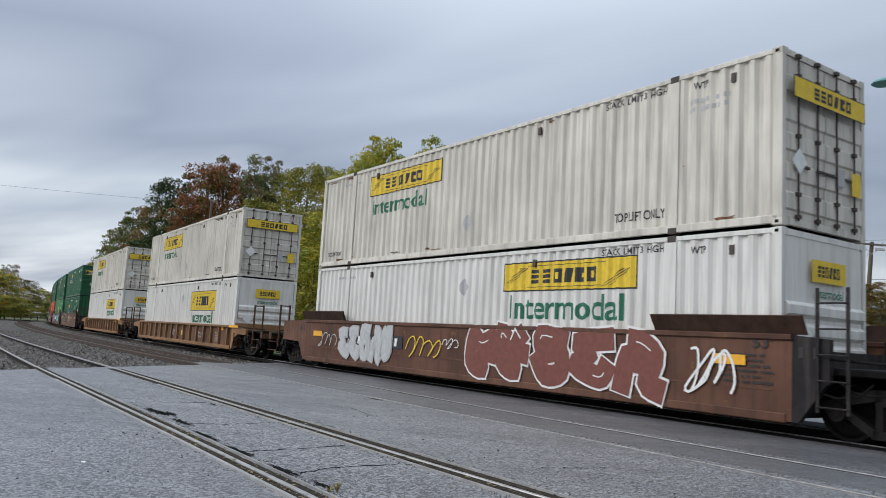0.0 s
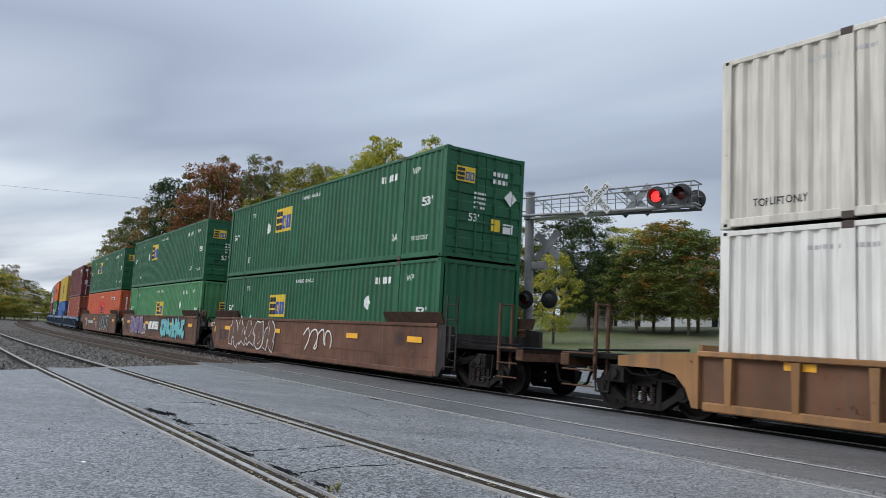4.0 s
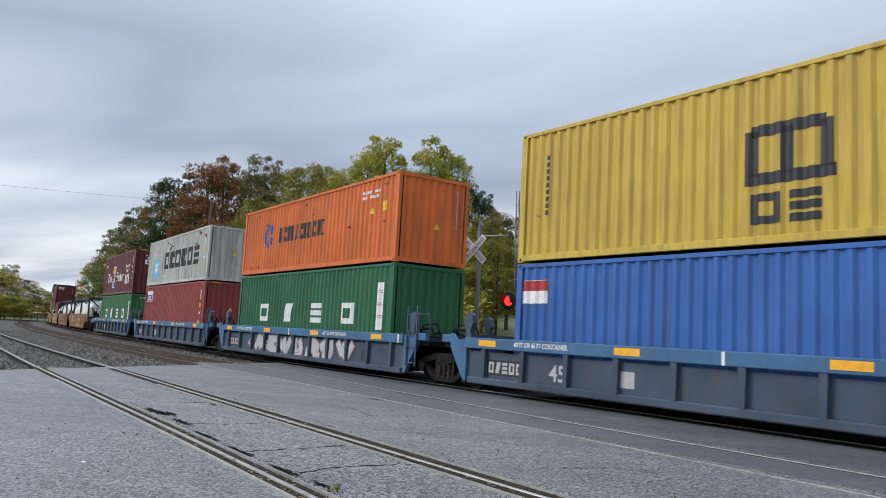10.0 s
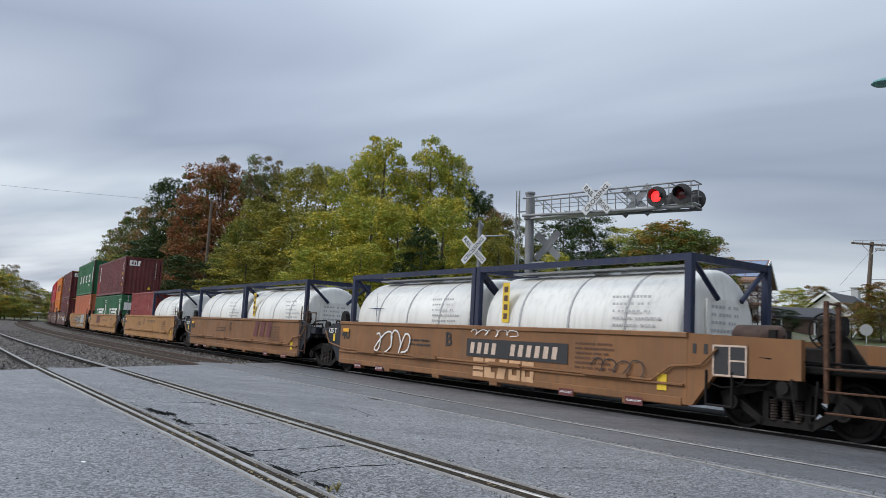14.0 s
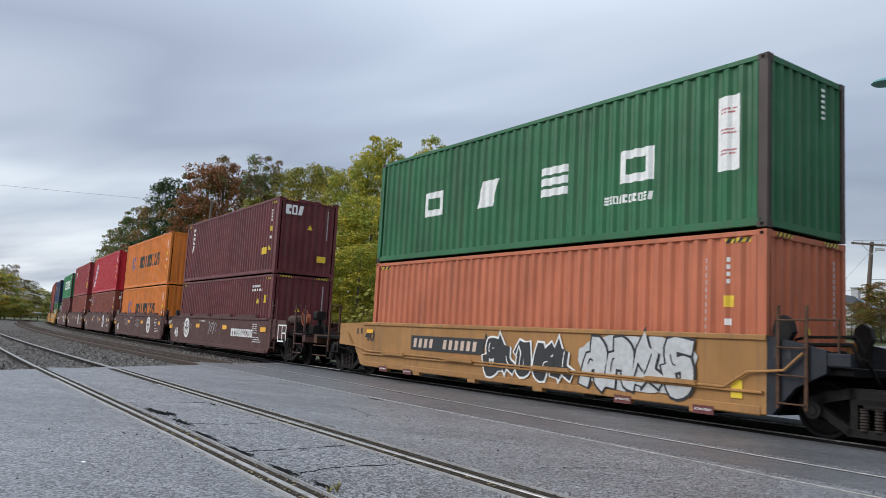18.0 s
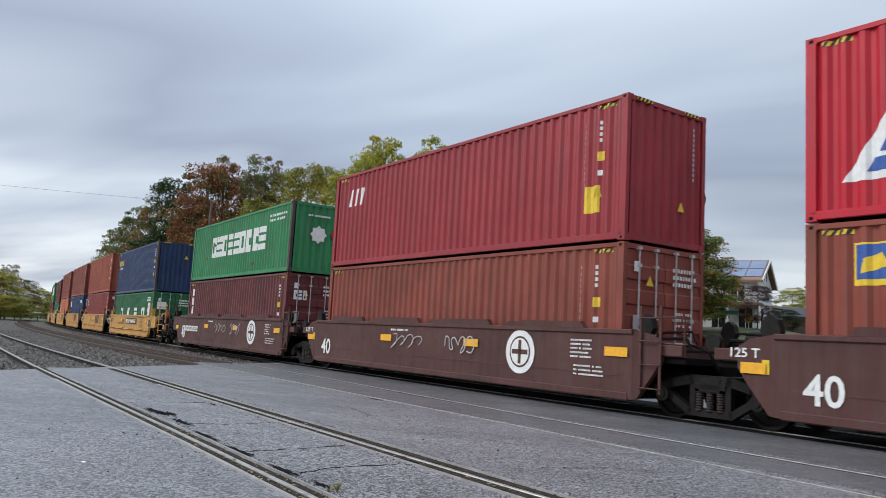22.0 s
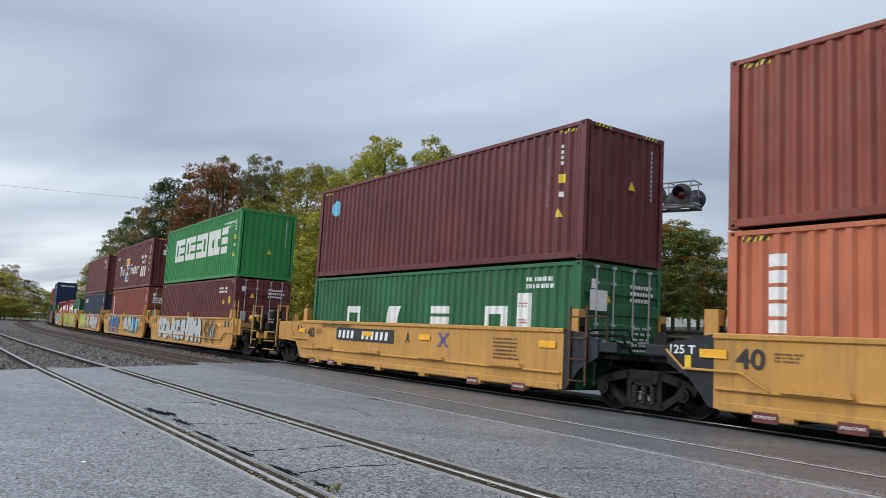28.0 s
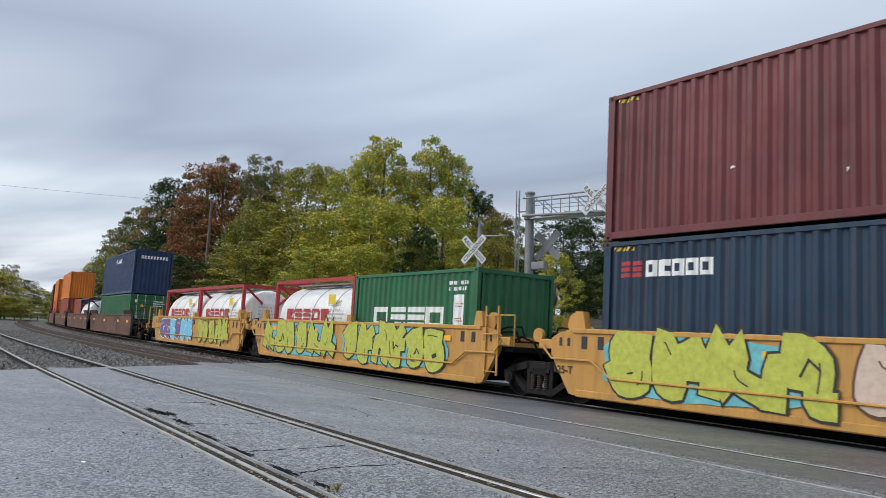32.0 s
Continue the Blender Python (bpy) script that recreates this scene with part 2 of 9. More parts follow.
PURPLE_MARK = plain("purple_marking", (0.14, 0.09, 0.22), 0.6, 0.2, 9, bump=0)
TEAL_MARK = plain("teal_marking", (0.13, 0.42, 0.44), 0.6, 0.2, 9, bump=0)
LIME_MARK = plain("olive_lime_marking", (0.42, 0.44, 0.06), 0.6, 0.2, 9, bump=0)
RED_PATCH = plain("bright_red_patch", (0.60, 0.035, 0.03), 0.5, 0.1, 5, bump=0)
RUST_FILL = plain("rust_red_spray", (0.17, 0.05, 0.035), 0.6, 0.2, 9, bump=0)
PINK_MARK = plain("pink_spray", (0.34, 0.2, 0.2), 0.6, 0.3, 5, bump=0)
ORANGE_PALE = plain("pale_orange_spray", (0.55, 0.33, 0.18), 0.6, 0.15, 9, bump=0)
CREAM_MARK = plain("cream_spray", (0.55, 0.42, 0.33), 0.6, 0.15, 9, bump=0)
SILVER_MARK = plain("silver_marking", (0.46, 0.47, 0.47), 0.5, 0.15, 9, bump=0)

CREAM = paint("dirty_cream_paint", (0.62, 0.585, 0.515), 0.55, 0.24, (0.3, 0.17, 0.08), 0.12)
JBWHITE = paint("white_container_paint", (0.69, 0.675, 0.635), 0.5, 0.1, (0.4, 0.3, 0.2), 0.07)
DKGREEN = paint("dark_green_paint", (0.012, 0.10, 0.045), 0.42, 0.08, fade=0.15)
LTGREEN = paint("mid_green_paint", (0.065, 0.23, 0.095), 0.5, 0.12, fade=0.18)
ORANGERED = paint("orange_red_paint", (0.56, 0.11, 0.045), 0.5, 0.08, fade=0.14)
MAROON = paint("maroon_paint", (0.115, 0.020, 0.024), 0.42, 0.12, fade=0.2)
MAROON2 = paint("wine_red_paint", (0.125, 0.026, 0.028), 0.45, 0.2, fade=0.22)
BRICK = paint("brick_red_paint", (0.22, 0.05, 0.032), 0.5, 0.15, fade=0.2)
RUSTRED = paint("rust_red_paint", (0.29, 0.065, 0.038), 0.5, 0.14, fade=0.16)
SALMON = paint("salmon_paint", (0.47, 0.14, 0.07), 0.52, 0.14, fade=0.14)
CRIMSON = paint("crimson_paint", (0.29, 0.026, 0.035), 0.42, 0.1, fade=0.12)
BRIGHTRED = paint("bright_red_paint", (0.46, 0.012, 0.028), 0.38, 0.05, fade=0.08)
PINKRED = paint("faded_red_paint", (0.27, 0.05, 0.048), 0.5, 0.12, fade=0.18)
MSCYELLOW = paint("mustard_yellow_paint", (0.53, 0.365, 0.06), 0.5, 0.26, (0.2, 0.12, 0.04), 0.1)
CBLUE = paint("blue_container_paint", (0.035, 0.12, 0.37), 0.5, 0.15, fade=0.16)
DEEPNAVY = paint("dull_dark_navy_paint", (0.011, 0.032, 0.062), 0.45, 0.14, fade=0.18)
NAVY = paint("navy_blue_paint", (0.014, 0.035, 0.10), 0.42, 0.1, fade=0.16)
ORANGE = paint("orange_container_paint", (0.66, 0.19, 0.025), 0.46, 0.16, fade=0.12)
ORANGE_RED = paint("reddish_orange_paint", (0.64, 0.145, 0.03), 0.48, 0.3, (0.3, 0.1, 0.03), 0.14)
DULLRED = paint("dull_red_paint", (0.22, 0.036, 0.036), 0.5, 0.14, fade=0.16)
SAGEGREEN = paint("faded_green_paint", (0.04, 0.15, 0.055), 0.48, 0.16, fade=0.18)
UGREEN = paint("green_container_paint", (0.018, 0.12, 0.048), 0.45, 0.14, fade=0.18)
EGREEN = paint("bright_green_paint", (0.025, 0.22, 0.055), 0.42, 0.06, fade=0.12)
EGREEN_OLD = paint("weathered_green_paint", (0.03, 0.22, 0.085), 0.48, 0.34, (0.1, 0.09, 0.06), 0.15)
MGREY = paint("scuffed_grey_paint", (0.47, 0.48, 0.45), 0.55, 0.42, (0.28, 0.13, 0.06), 0.14)
OLDPOST = paint("scuffed_post_paint", (0.06, 0.045, 0.04), 0.6, 0.3)
WELL_BROWN = paint("rusty_brown_car_paint", (0.105, 0.044, 0.024), 0.62, 0.55, (0.17, 0.085, 0.035), 0.4, dirt=(0.05, 0.026, 0.018))
# rust brown with the shade of the plate's outward lean put into it
GUIDE_SHADED = plain("shaded_rust_guide_paint", (0.045, 0.024, 0.016), 0.75, 0.4, 5, spec=0.2)
WELL_OCHRE = paint("dirty_ochre_car_paint", (0.25, 0.125, 0.048), 0.62, 0.4, (0.12, 0.06, 0.03), 0.25)
WELL_RUST = paint("rust_brown_panel_paint", (0.125, 0.058, 0.03), 0.7, 0.45, (0.06, 0.03, 0.02), 0.35)
WELL_YELLOW = paint("yellow_car_paint", (0.50, 0.26, 0.062), 0.52, 0.22, (0.2, 0.1, 0.04), 0.1)
WELL_TAN = paint("faded_tan_car_paint", (0.215, 0.10, 0.040), 0.55, 0.22, (0.16, 0.08, 0.04), 0.16)
WELL_AMBER = paint("amber_tan_car_paint", (0.34, 0.17, 0.056), 0.55, 0.2, (0.16, 0.08, 0.04), 0.14)
WELL_BLUE = paint("slate_blue_car_paint", (0.046, 0.070, 0.105), 0.58, 0.3, (0.08, 0.055, 0.04), 0.25)
CHORD_BLUE = paint("blue_chord_paint", (0.045, 0.13, 0.25), 0.5, 0.25, (0.12, 0.07, 0.04), 0.2)
WELL_MAROON = paint("brown_maroon_car_paint", (0.078, 0.029, 0.025), 0.58, 0.15, (0.06, 0.035, 0.03), 0.18)
TANK_WHITE = paint("white_tank_paint", (0.74, 0.73, 0.69), 0.35, 0.0, (0.4, 0.35, 0.28), 0.05)
FRAME_NAVY = paint("navy_frame_paint", (0.014, 0.021, 0.055), 0.5, 0.15)
FRAME_RED = paint("red_frame_paint", (0.36, 0.03, 0.035), 0.5, 0.15)
WELL_DARK = paint("soot_brown_car_paint", (0.014, 0.011, 0.012), 0.7, 0.3, (0.1, 0.06, 0.035), 0.25)
RUST_HUB = plain("orange_rust", (0.32, 0.09, 0.04), 0.85, 0.3, 9)
RED_LIT = plain("lit_red_lens", (1.0, 0.02, 0.02), 0.3, 0.02, 4, emit=3.0, bump=0)
RED_DARK = plain("unlit_red_lens", (0.09, 0.008, 0.01), 0.2, 0.1, 4, bump=0)

# ---- mesh tools ----


def box(M, x0, x1, y0, y1, z0, z1, c=0.0):
    """A box added to the lists M = (verts, faces); c bevels the four long edges along x."""
    V, F = M
    b = len(V)
    if c:
        ring = [(y0 + c, z0), (y1 - c, z0), (y1, z0 + c), (y1, z1 - c), (y1 - c, z1), (y0 + c, z1), (y0, z1 - c), (y0, z0 + c)]
    else:
        ring = [(y0, z0), (y1, z0), (y1, z1), (y0, z1)]
    n = len(ring)
    V += [(x0, y, z) for y, z in ring] + [(x1, y, z) for y, z in ring]
    F += [tuple(b + i for i in range(n - 1, -1, -1)), tuple(b + n + i for i in range(n))]
    F += [(b + i, b + (i + 1) % n, b + n + (i + 1) % n, b + n + i) for i in range(n)]
    return M


def prism(M, poly, y0, y1):
    """A polygon in x and z (counter-clockwise seen from the near side), thick from y0 to y1."""
    V, F = M
    b, n = len(V), len(poly)
    V += [(x, y0, z) for x, z in poly] + [(x, y1, z) for x, z in poly]
    F += [tuple(b + i for i in range(n)), tuple(b + n + i for i in range(n - 1, -1, -1))]
    F += [(b + i, b + n + i, b + n + (i + 1) % n, b + (i + 1) % n) for i in range(n)]
    return M


def tube(M, p, q, r, n=8, r2=None):
    V, F = M
    p, q = Vector(p), Vector(q)
    d = (q - p).normalized()
    a = d.orthogonal().normalized()
    c = d.cross(a)
    b = len(V)
    r2 = r if r2 is None else r2
    for o, rr in ((p, r), (q, r2)):
        for i in range(n):
            w = 2 * math.pi * i / n
            V.append(tuple(o + (a * math.cos(w) + c * math.sin(w)) * rr))
    F += [tuple(b + i for i in range(n - 1, -1, -1)), tuple(b + n + i for i in range(n))]
    F += [(b + i, b + (i + 1) % n, b + n + (i + 1) % n, b + n + i) for i in range(n)]
    return M


def lathe(M, prof, axis_y=True, n=24, centre=(0, 0, 0)):
    """A turned shape: prof = (offset along the axis, radius); the axis is y, or x."""
    V, F = M
    b, k = len(V), len(prof)
    for i in range(n):
        w = 2 * math.pi * i / n
        for o, r in prof:
            p = (r * math.cos(w), o, r * math.sin(w)) if axis_y else (o, r * math.cos(w), r * math.sin(w))
            V.append(tuple(p[j] + centre[j] for j in range(3)))
    for i in range(n):
        j = (i + 1) % n
        for a in range(k - 1):
            f = (b + i * k + a, b + i * k + a + 1, b + j * k + a + 1, b + j * k + a)
            F.append(f if axis_y else f[::-1])
    return M


def mesh(name, M, smooth=False):
    me = bpy.data.meshes.new(name)
    me.from_pydata(M[0], [], M[1])
    me.materials.append(None)
    if smooth:
        me.polygons.foreach_set("use_smooth", [True] * len(me.polygons))
    me.update()
    return me


CACHE = {}


def shared(key, make, smooth=False):
    """The mesh of that key, built once: alike parts share it."""
    if key not in CACHE:
        CACHE[key] = mesh(key[0] if isinstance(key, tuple) else key, make(), smooth)
    return CACHE[key]


def part(name, data, material, parent=None, label="", m=None):
    """ONE mesh object under a thing or a part (or a thing of its own)."""
    if isinstance(data, tuple):
        data = mesh(name, data)
    ob = new(name, data)
    if not data.materials:
        data.materials.append(None)
    ob.material_slots[0].link = "OBJECT"
    ob.material_slots[0].material = material
    if parent:
        ob.parent = parent
    if m is not None:
        ob.matrix_basis = m
    if label:
        ob["label"] = label
    return ob


def thing(name, label, category, group="", kind="", m=None):
    ob = new(name)
    ob.empty_display_size = 0.2
    if m is not None:
        ob.matrix_basis = m
    return tagged(ob, label, category, group, kind)


# ---- lettering and painted shapes ----
WORDS = {}


def letters(text, height, bold=True):
    """Flat letters in x and z from the built-in font, with the lower left corner at 0."""
    if text not in WORDS:
        cu = bpy.data.curves.new("lettering", "FONT")
        cu.body, cu.size, cu.resolution_u = text, 1.0, 3
        if bold:
            cu.offset = 0.016
        ob = new("lettering", cu)
        bpy.context.view_layer.update()
        me = bpy.data.meshes.new_from_object(ob.evaluated_get(bpy.context.evaluated_depsgraph_get()))
        bpy.data.objects.remove(ob)
        P = [v.co.copy() for v in me.vertices]
        F = [tuple(p.vertices) for p in me.polygons]
        x0, y0 = min(p.x for p in P), min(p.y for p in P)
        h = max(p.y for p in P) - y0
        WORDS[text] = ([((p.x - x0) / h, (p.y - y0) / h) for p in P], F)
    P, F = WORDS[text]
    return [(x * height, z * height) for x, z in P], F


def glyph_shapes(n, w, h, seed, gap=0.22, kinds=(0, 1, 2, 3)):
    """A row of n plain block shapes (solid bars, hollow blocks, notched blocks), w wide in all and h high."""
    rnd = random.Random(seed)
    P, F = [], []
    step = w / n
    g = step * (1 - gap)
    t = min(g * 0.32, h * 0.26)

    def rect(x0, x1, z0, z1):
        b = len(P)
        P.extend([(x0, z0), (x1, z0), (x1, z1), (x0, z1)])
        F.append((b, b + 1, b + 2, b + 3))

    for i in range(n):
        x, k = i * step, rnd.choice(kinds)
        if k == 0:
            rect(x, x + g, 0, t), rect(x, x + g, h - t, h), rect(x, x + t, t, h - t), rect(x + g - t, x + g, t, h - t)
        elif k == 1:
            rect(x, x + g, 0, h * 0.3), rect(x, x + g * 0.62, h * 0.3, h * 0.62), rect(x, x + g, h * 0.62, h)
        elif k == 2:
            for q in (0.0, 0.37, 0.74):
                rect(x, x + g, h * q, h * (q + 0.26))
        else:
            b = len(P)
            P.extend([(x, 0), (x + g * 0.72, 0), (x + g, h), (x + g * 0.28, h)])
            F.append((b, b + 1, b + 2, b + 3))
    return P, F


def bars(rows, w, h, seed=1, fill=0.55):
    """Lines of small print as plain bars."""
    rnd = random.Random(seed)
    P, F = [], []
    dz = h / rows
    for r in range(rows):
        x, z = 0.0, h - (r + 1) * dz
        end = w * rnd.uniform(0.75, 1.0)
        while x < end:
            l = min(rnd.uniform(0.3, 0.62) * dz, end - x)
            b = len(P)
            P.extend([(x, z), (x + l, z), (x + l, z + dz * fill), (x, z + dz * fill)])
            F.append((b, b + 1, b + 2, b + 3))
            x += l + (0.2 if rnd.random() < 0.85 else 0.7) * dz
    return P, F


def rect2(w, h):
    return [(0, 0), (w, 0), (w, h), (0, h)], [(0, 1, 2, 3)]


def disc2(r, n=20):
    return [(r * math.cos(2 * math.pi * i / n), r * math.sin(2 * math.pi * i / n)) for i in range(n)], [tuple(range(n))]


def poly2(pts):
    return list(pts), [tuple(range(len(pts)))]


def merge2(*shapes):
    P, F = [], []
    for (p, f), dx, dz in shapes:
        b = len(P)
        P += [(x + dx, z + dz) for x, z in p]
        F += [tuple(b + i for i in q) for q in f]
    return P, F


def star2(r, n=6, k=0.5):
    pts = [((r if i % 2 == 0 else r * k) * math.sin(math.pi * i / n), (r if i % 2 == 0 else r * k) * math.cos(math.pi * i / n)) for i in range(2 * n)]
    return [(0, 0)] + pts, [(0, 1 + (i + 1) % (2 * n), 1 + i) for i in range(2 * n)]


PITCH, DEEP = 0.278, 0.044


def wave(x):
    """Depth of the pressed steel wall at x: 0 on the ridges, DEEP in the grooves."""
    u = (x / PITCH) % 1.0
    if u < 0.26:
        return 0.0
    if u < 0.5:
        return DEEP * (u - 0.26) / 0.24
    if u < 0.76:
        return DEEP
    return DEEP * (1 - (u - 0.76) / 0.24)


def breaks(x0, x1):
    out, k = [x0], math.floor(x0 / PITCH)
    while k * PITCH < x1:
        out += [(k + u) * PITCH for u in (0, 0.26, 0.5, 0.76) if x0 + 1e-4 < (k + u) * PITCH < x1 - 1e-4]
        k += 1
    return out + [x1]


def decal(name, shape, x, z, y, material, parent, label="", pressed=False, m=None, shear=0.0):
    """A painted mark on the near face y of a wall (lower left corner at x, z); pressed: it follows the grooves of the wall."""
    P, F = shape
    P = [(x + a + shear * b, z + b) for a, b in P]
    fine = "stuff" if name in ("marking", "number", "lettering") and len(F) > 1 else ""
    if not pressed:
        return tagged(part(name, ([(a, y, b) for a, b in P], list(F)), material, parent, label, m), kind=fine)
    bm = bmesh.new()
    vs = [bm.verts.new((a, 0, b)) for a, b in P]
    for f in F:
        try:
            bm.faces.new([vs[i] for i in f])
        except ValueError:
            pass
    lo, hi = min(a for a, b in P), max(a for a, b in P)
    for cut in breaks(lo, hi)[1:-1]:
        bmesh.ops.bisect_plane(bm, geom=bm.verts[:] + bm.edges[:] + bm.faces[:], plane_co=(cut, 0, 0), plane_no=(1, 0, 0), dist=1e-5)
    for v in bm.verts:
        v.co.y = y + wave(v.co.x)
    me = bpy.data.meshes.new(name)
    bm.to_mesh(me)
    bm.free()
    me.materials.append(None)
    return tagged(part(name, me, material, parent, label, m), kind=fine)


def graffiti(parent, x0, x1, z0, z1, y, fills, line, seed, n=None, back=None):
    """Sprayed shapes: a cloud behind, fat bulging blocks with an outline, and small light strokes."""
    rnd = random.Random(seed)
    w, h = x1 - x0, z1 - z0
    n = n or max(3, round(w / (h * 0.75)))
    y -= 0.004
    if back:
        pts = []
        k = 40
        for i in range(k):
            a = 2 * math.pi * i / k
            pts.append(((x0 + x1) / 2 + w * 0.52 * math.cos(a) * rnd.uniform(0.94, 1.04), (z0 + z1) / 2 + h * 0.5 * (abs(math.sin(a)) ** 0.5 * (1 if math.sin(a) > 0 else -1)) * rnd.uniform(0.85, 1.0)))
        decal("sprayed_cloud", poly2(pts), 0, 0, y, back, parent)
        y -= 0.003
    step = w / n
    fat = min(0.19 * step, 0.19 * h)
    for i in range(n):
        x, z = x0 + i * step, z0 + rnd.uniform(0.0, 0.05) * h
        lean, up_ = rnd.uniform(-0.12, 0.12), rnd.uniform(0.88, 1.0)
        path = [(x + (0.18 + 0.64 * a + rnd.uniform(-0.05, 0.05)) * step + lean * b * h, z + (0.17 + 0.68 * b * up_ + rnd.uniform(-0.03, 0.03)) * h) for a, b in rnd.choice(STROKES)]
        path = rounded(path)
        d = -0.0009 * i
        ribbon("sprayed_outline", path, fat + 0.045, y + d, line, parent)
        ribbon("sprayed_fill", path, fat, y - 0.008 + d, rnd.choice(fills), parent)
        # a thin seam where the strokes fold over each other
        k = rnd.randrange(2, len(path) - 4)
        ribbon("sprayed_seam", path[k:k + 4], 0.012, y - 0.016 + d, line, parent)
    for i in range(max(1, n // 3)):
        x = x0 + rnd.random() * w * 0.9
        z = z0 + rnd.uniform(0.2, 0.8) * h
        ribbon("sprayed_stroke", [(x, z), (x + 0.12 * step, z + rnd.uniform(0.1, 0.22) * h), (x + 0.28 * step, z + rnd.uniform(0.0, 0.1) * h)], 0.018, y - 0.02, line, parent)


# angular sprayed hooks and zigzags in a unit square
STROKES = ([(-0.1, 0.1), (0.2, 1), (0.35, 0.3), (0.75, 0.95), (0.6, 0.4), (1.15, 0.15)], [(1.1, 0.95), (0.15, 0.9), (0.4, 0.55), (0.0, 0.3), (0.9, 0.0), (1.15, 0.3)], [(-0.1, 0.7), (0.3, 0.95), (0.2, 0.1), (0.85, 0.25), (0.75, 1.05)],
           [(0, -0.05), (0.15, 0.6), (0.6, 0.5), (0.5, 1.05), (1.0, 0.75), (0.9, 0.1), (1.2, -0.05)], [(1.1, 1.0), (0.5, 0.75), (0.1, 1.0), (0.05, 0.2), (0.55, 0.0), (0.6, 0.45), (1.15, 0.5)], [(-0.15, 1), (0.2, 0.35), (0.45, 0.8), (0.7, 0.05), (1.1, 0.9)],
           [(0.0, 0.45), (0.35, 0.0), (1.0, 0.1), (0.95, 0.6), (0.3, 0.55), (0.2, 1.0), (1.1, 0.95)])


def rounded(path, n=4):
    """The path with its corners rounded: points along smooth curves through it."""
    P = [Vector(p) for p in path]
    out = []
    for i in range(len(P) - 1):
        a, b, c, d = P[max(0, i - 1)], P[i], P[i + 1], P[min(len(P) - 1, i + 2)]
        for k in range(n):
            u = k / n
            q = 0.5 * ((2 * b) + (c - a) * u + (2 * a - 5 * b + 4 * c - d) * u * u + (3 * b - a - 3 * c + d) * u ** 3)
            out.append((q.x, q.y))
    return out + [tuple(P[-1])]


def ribbon(name, path, half, y, material, parent):
    """A thick sprayed line along a path, with mitred corners."""
    V, F = [], []
    P = [Vector(p) for p in path]
    for i, p in enumerate(P):
        a = (p - P[i - 1]).normalized() if i else (P[1] - p).normalized()
        b = (P[i + 1] - p).normalized() if i + 1 < len(P) else a
        if i == 0:
            p = p - a * half * 0.6
        if i + 1 == len(P):
            p = p + a * half * 0.6
        na, nb = Vector((-a.y, a.x)), Vector((-b.y, b.x))
        m = na + nb
        m = m.normalized() if m.length > 0.3 else na
        k = half / max(0.5, m.dot(na))
        V += [(p.x - m.x * k, y - 0.0002 * i, p.y - m.y * k), (p.x + m.x * k, y - 0.0002 * i, p.y + m.y * k)]
        if i:
            q = 2 * i
            F.append((q - 2, q, q + 1, q - 1))
    part(name, (V, F), material, parent)


def scrawl(parent, x0, z0, w, h, y, material, seed, n=5):
    """A thin sprayed tag of looping strokes."""
    rnd = random.Random(seed)
    path = []
    for i in range(n):
        # loops of uneven size that lean over
        cx, r = x0 + w * (i + 0.5) / n, w / n * rnd.uniform(0.32, 0.6)
        up_, lean, k = rnd.uniform(0.3, 0.52), rnd.uniform(-0.1, 0.25) * h, rnd.choice((4, 5, 6))
        turn = rnd.uniform(2.0, 4.0)
        for j in range(k):
            a = turn - j * 5.4 / k
            path.append((cx + r * math.cos(a) + lean * math.sin(a), z0 + h * 0.5 + h * up_ * math.sin(a)))
    ribbon("sprayed_tag", rounded(path, 3), max(0.009, h * 0.028), y - 0.004, material, parent)

# ---- the line of the tracks ----
# s runs along the train's track in its direction of travel; s = 0 lies before the camera
DS = 0.5
KNOTS = [(-760, 0.0008), (-150, 0.00082), (-110, 0.00084), (-75, 0.00092), (-45, 0.00114), (-20, 0.00135), (5, 0.00137), (60, 0.00137), (61, 0.0), (700, 0.0)]


def build_line():
    S = np.arange(-760, 640 + DS, DS)
    kap = np.interp(S, [k[0] for k in KNOTS], [k[1] for k in KNOTS])
    A = np.concatenate([[0], np.cumsum((kap[:-1] + kap[1:]) / 2 * DS)])
    zero = int(round(760 / DS))
    A += -0.62495 - A[zero]
    mid = (A[:-1] + A[1:]) / 2
    X = np.concatenate([[0], np.cumsum(np.cos(mid) * DS)])
    Y = np.concatenate([[0], np.cumsum(np.sin(mid) * DS)])
    return S, X + 1.968 - X[zero], Y + 13.781 - Y[zero], A


LS, LX, LY, LA = build_line()


def on_line(s, side=0.0):
    """Point and heading at s; side: metres towards the camera."""
    x, y, a = float(np.interp(s, LS, LX)), float(np.interp(s, LS, LY)), float(np.interp(s, LS, LA))
    return x + side * math.sin(a), y - side * math.cos(a), a


NEAR_TRACK, MID_TRACK = 8.78, 4.25
RAIL_AT = {NEAR_TRACK: (-0.875, 0.835), MID_TRACK: (-0.7525, 0.62)}  # across the track's middle


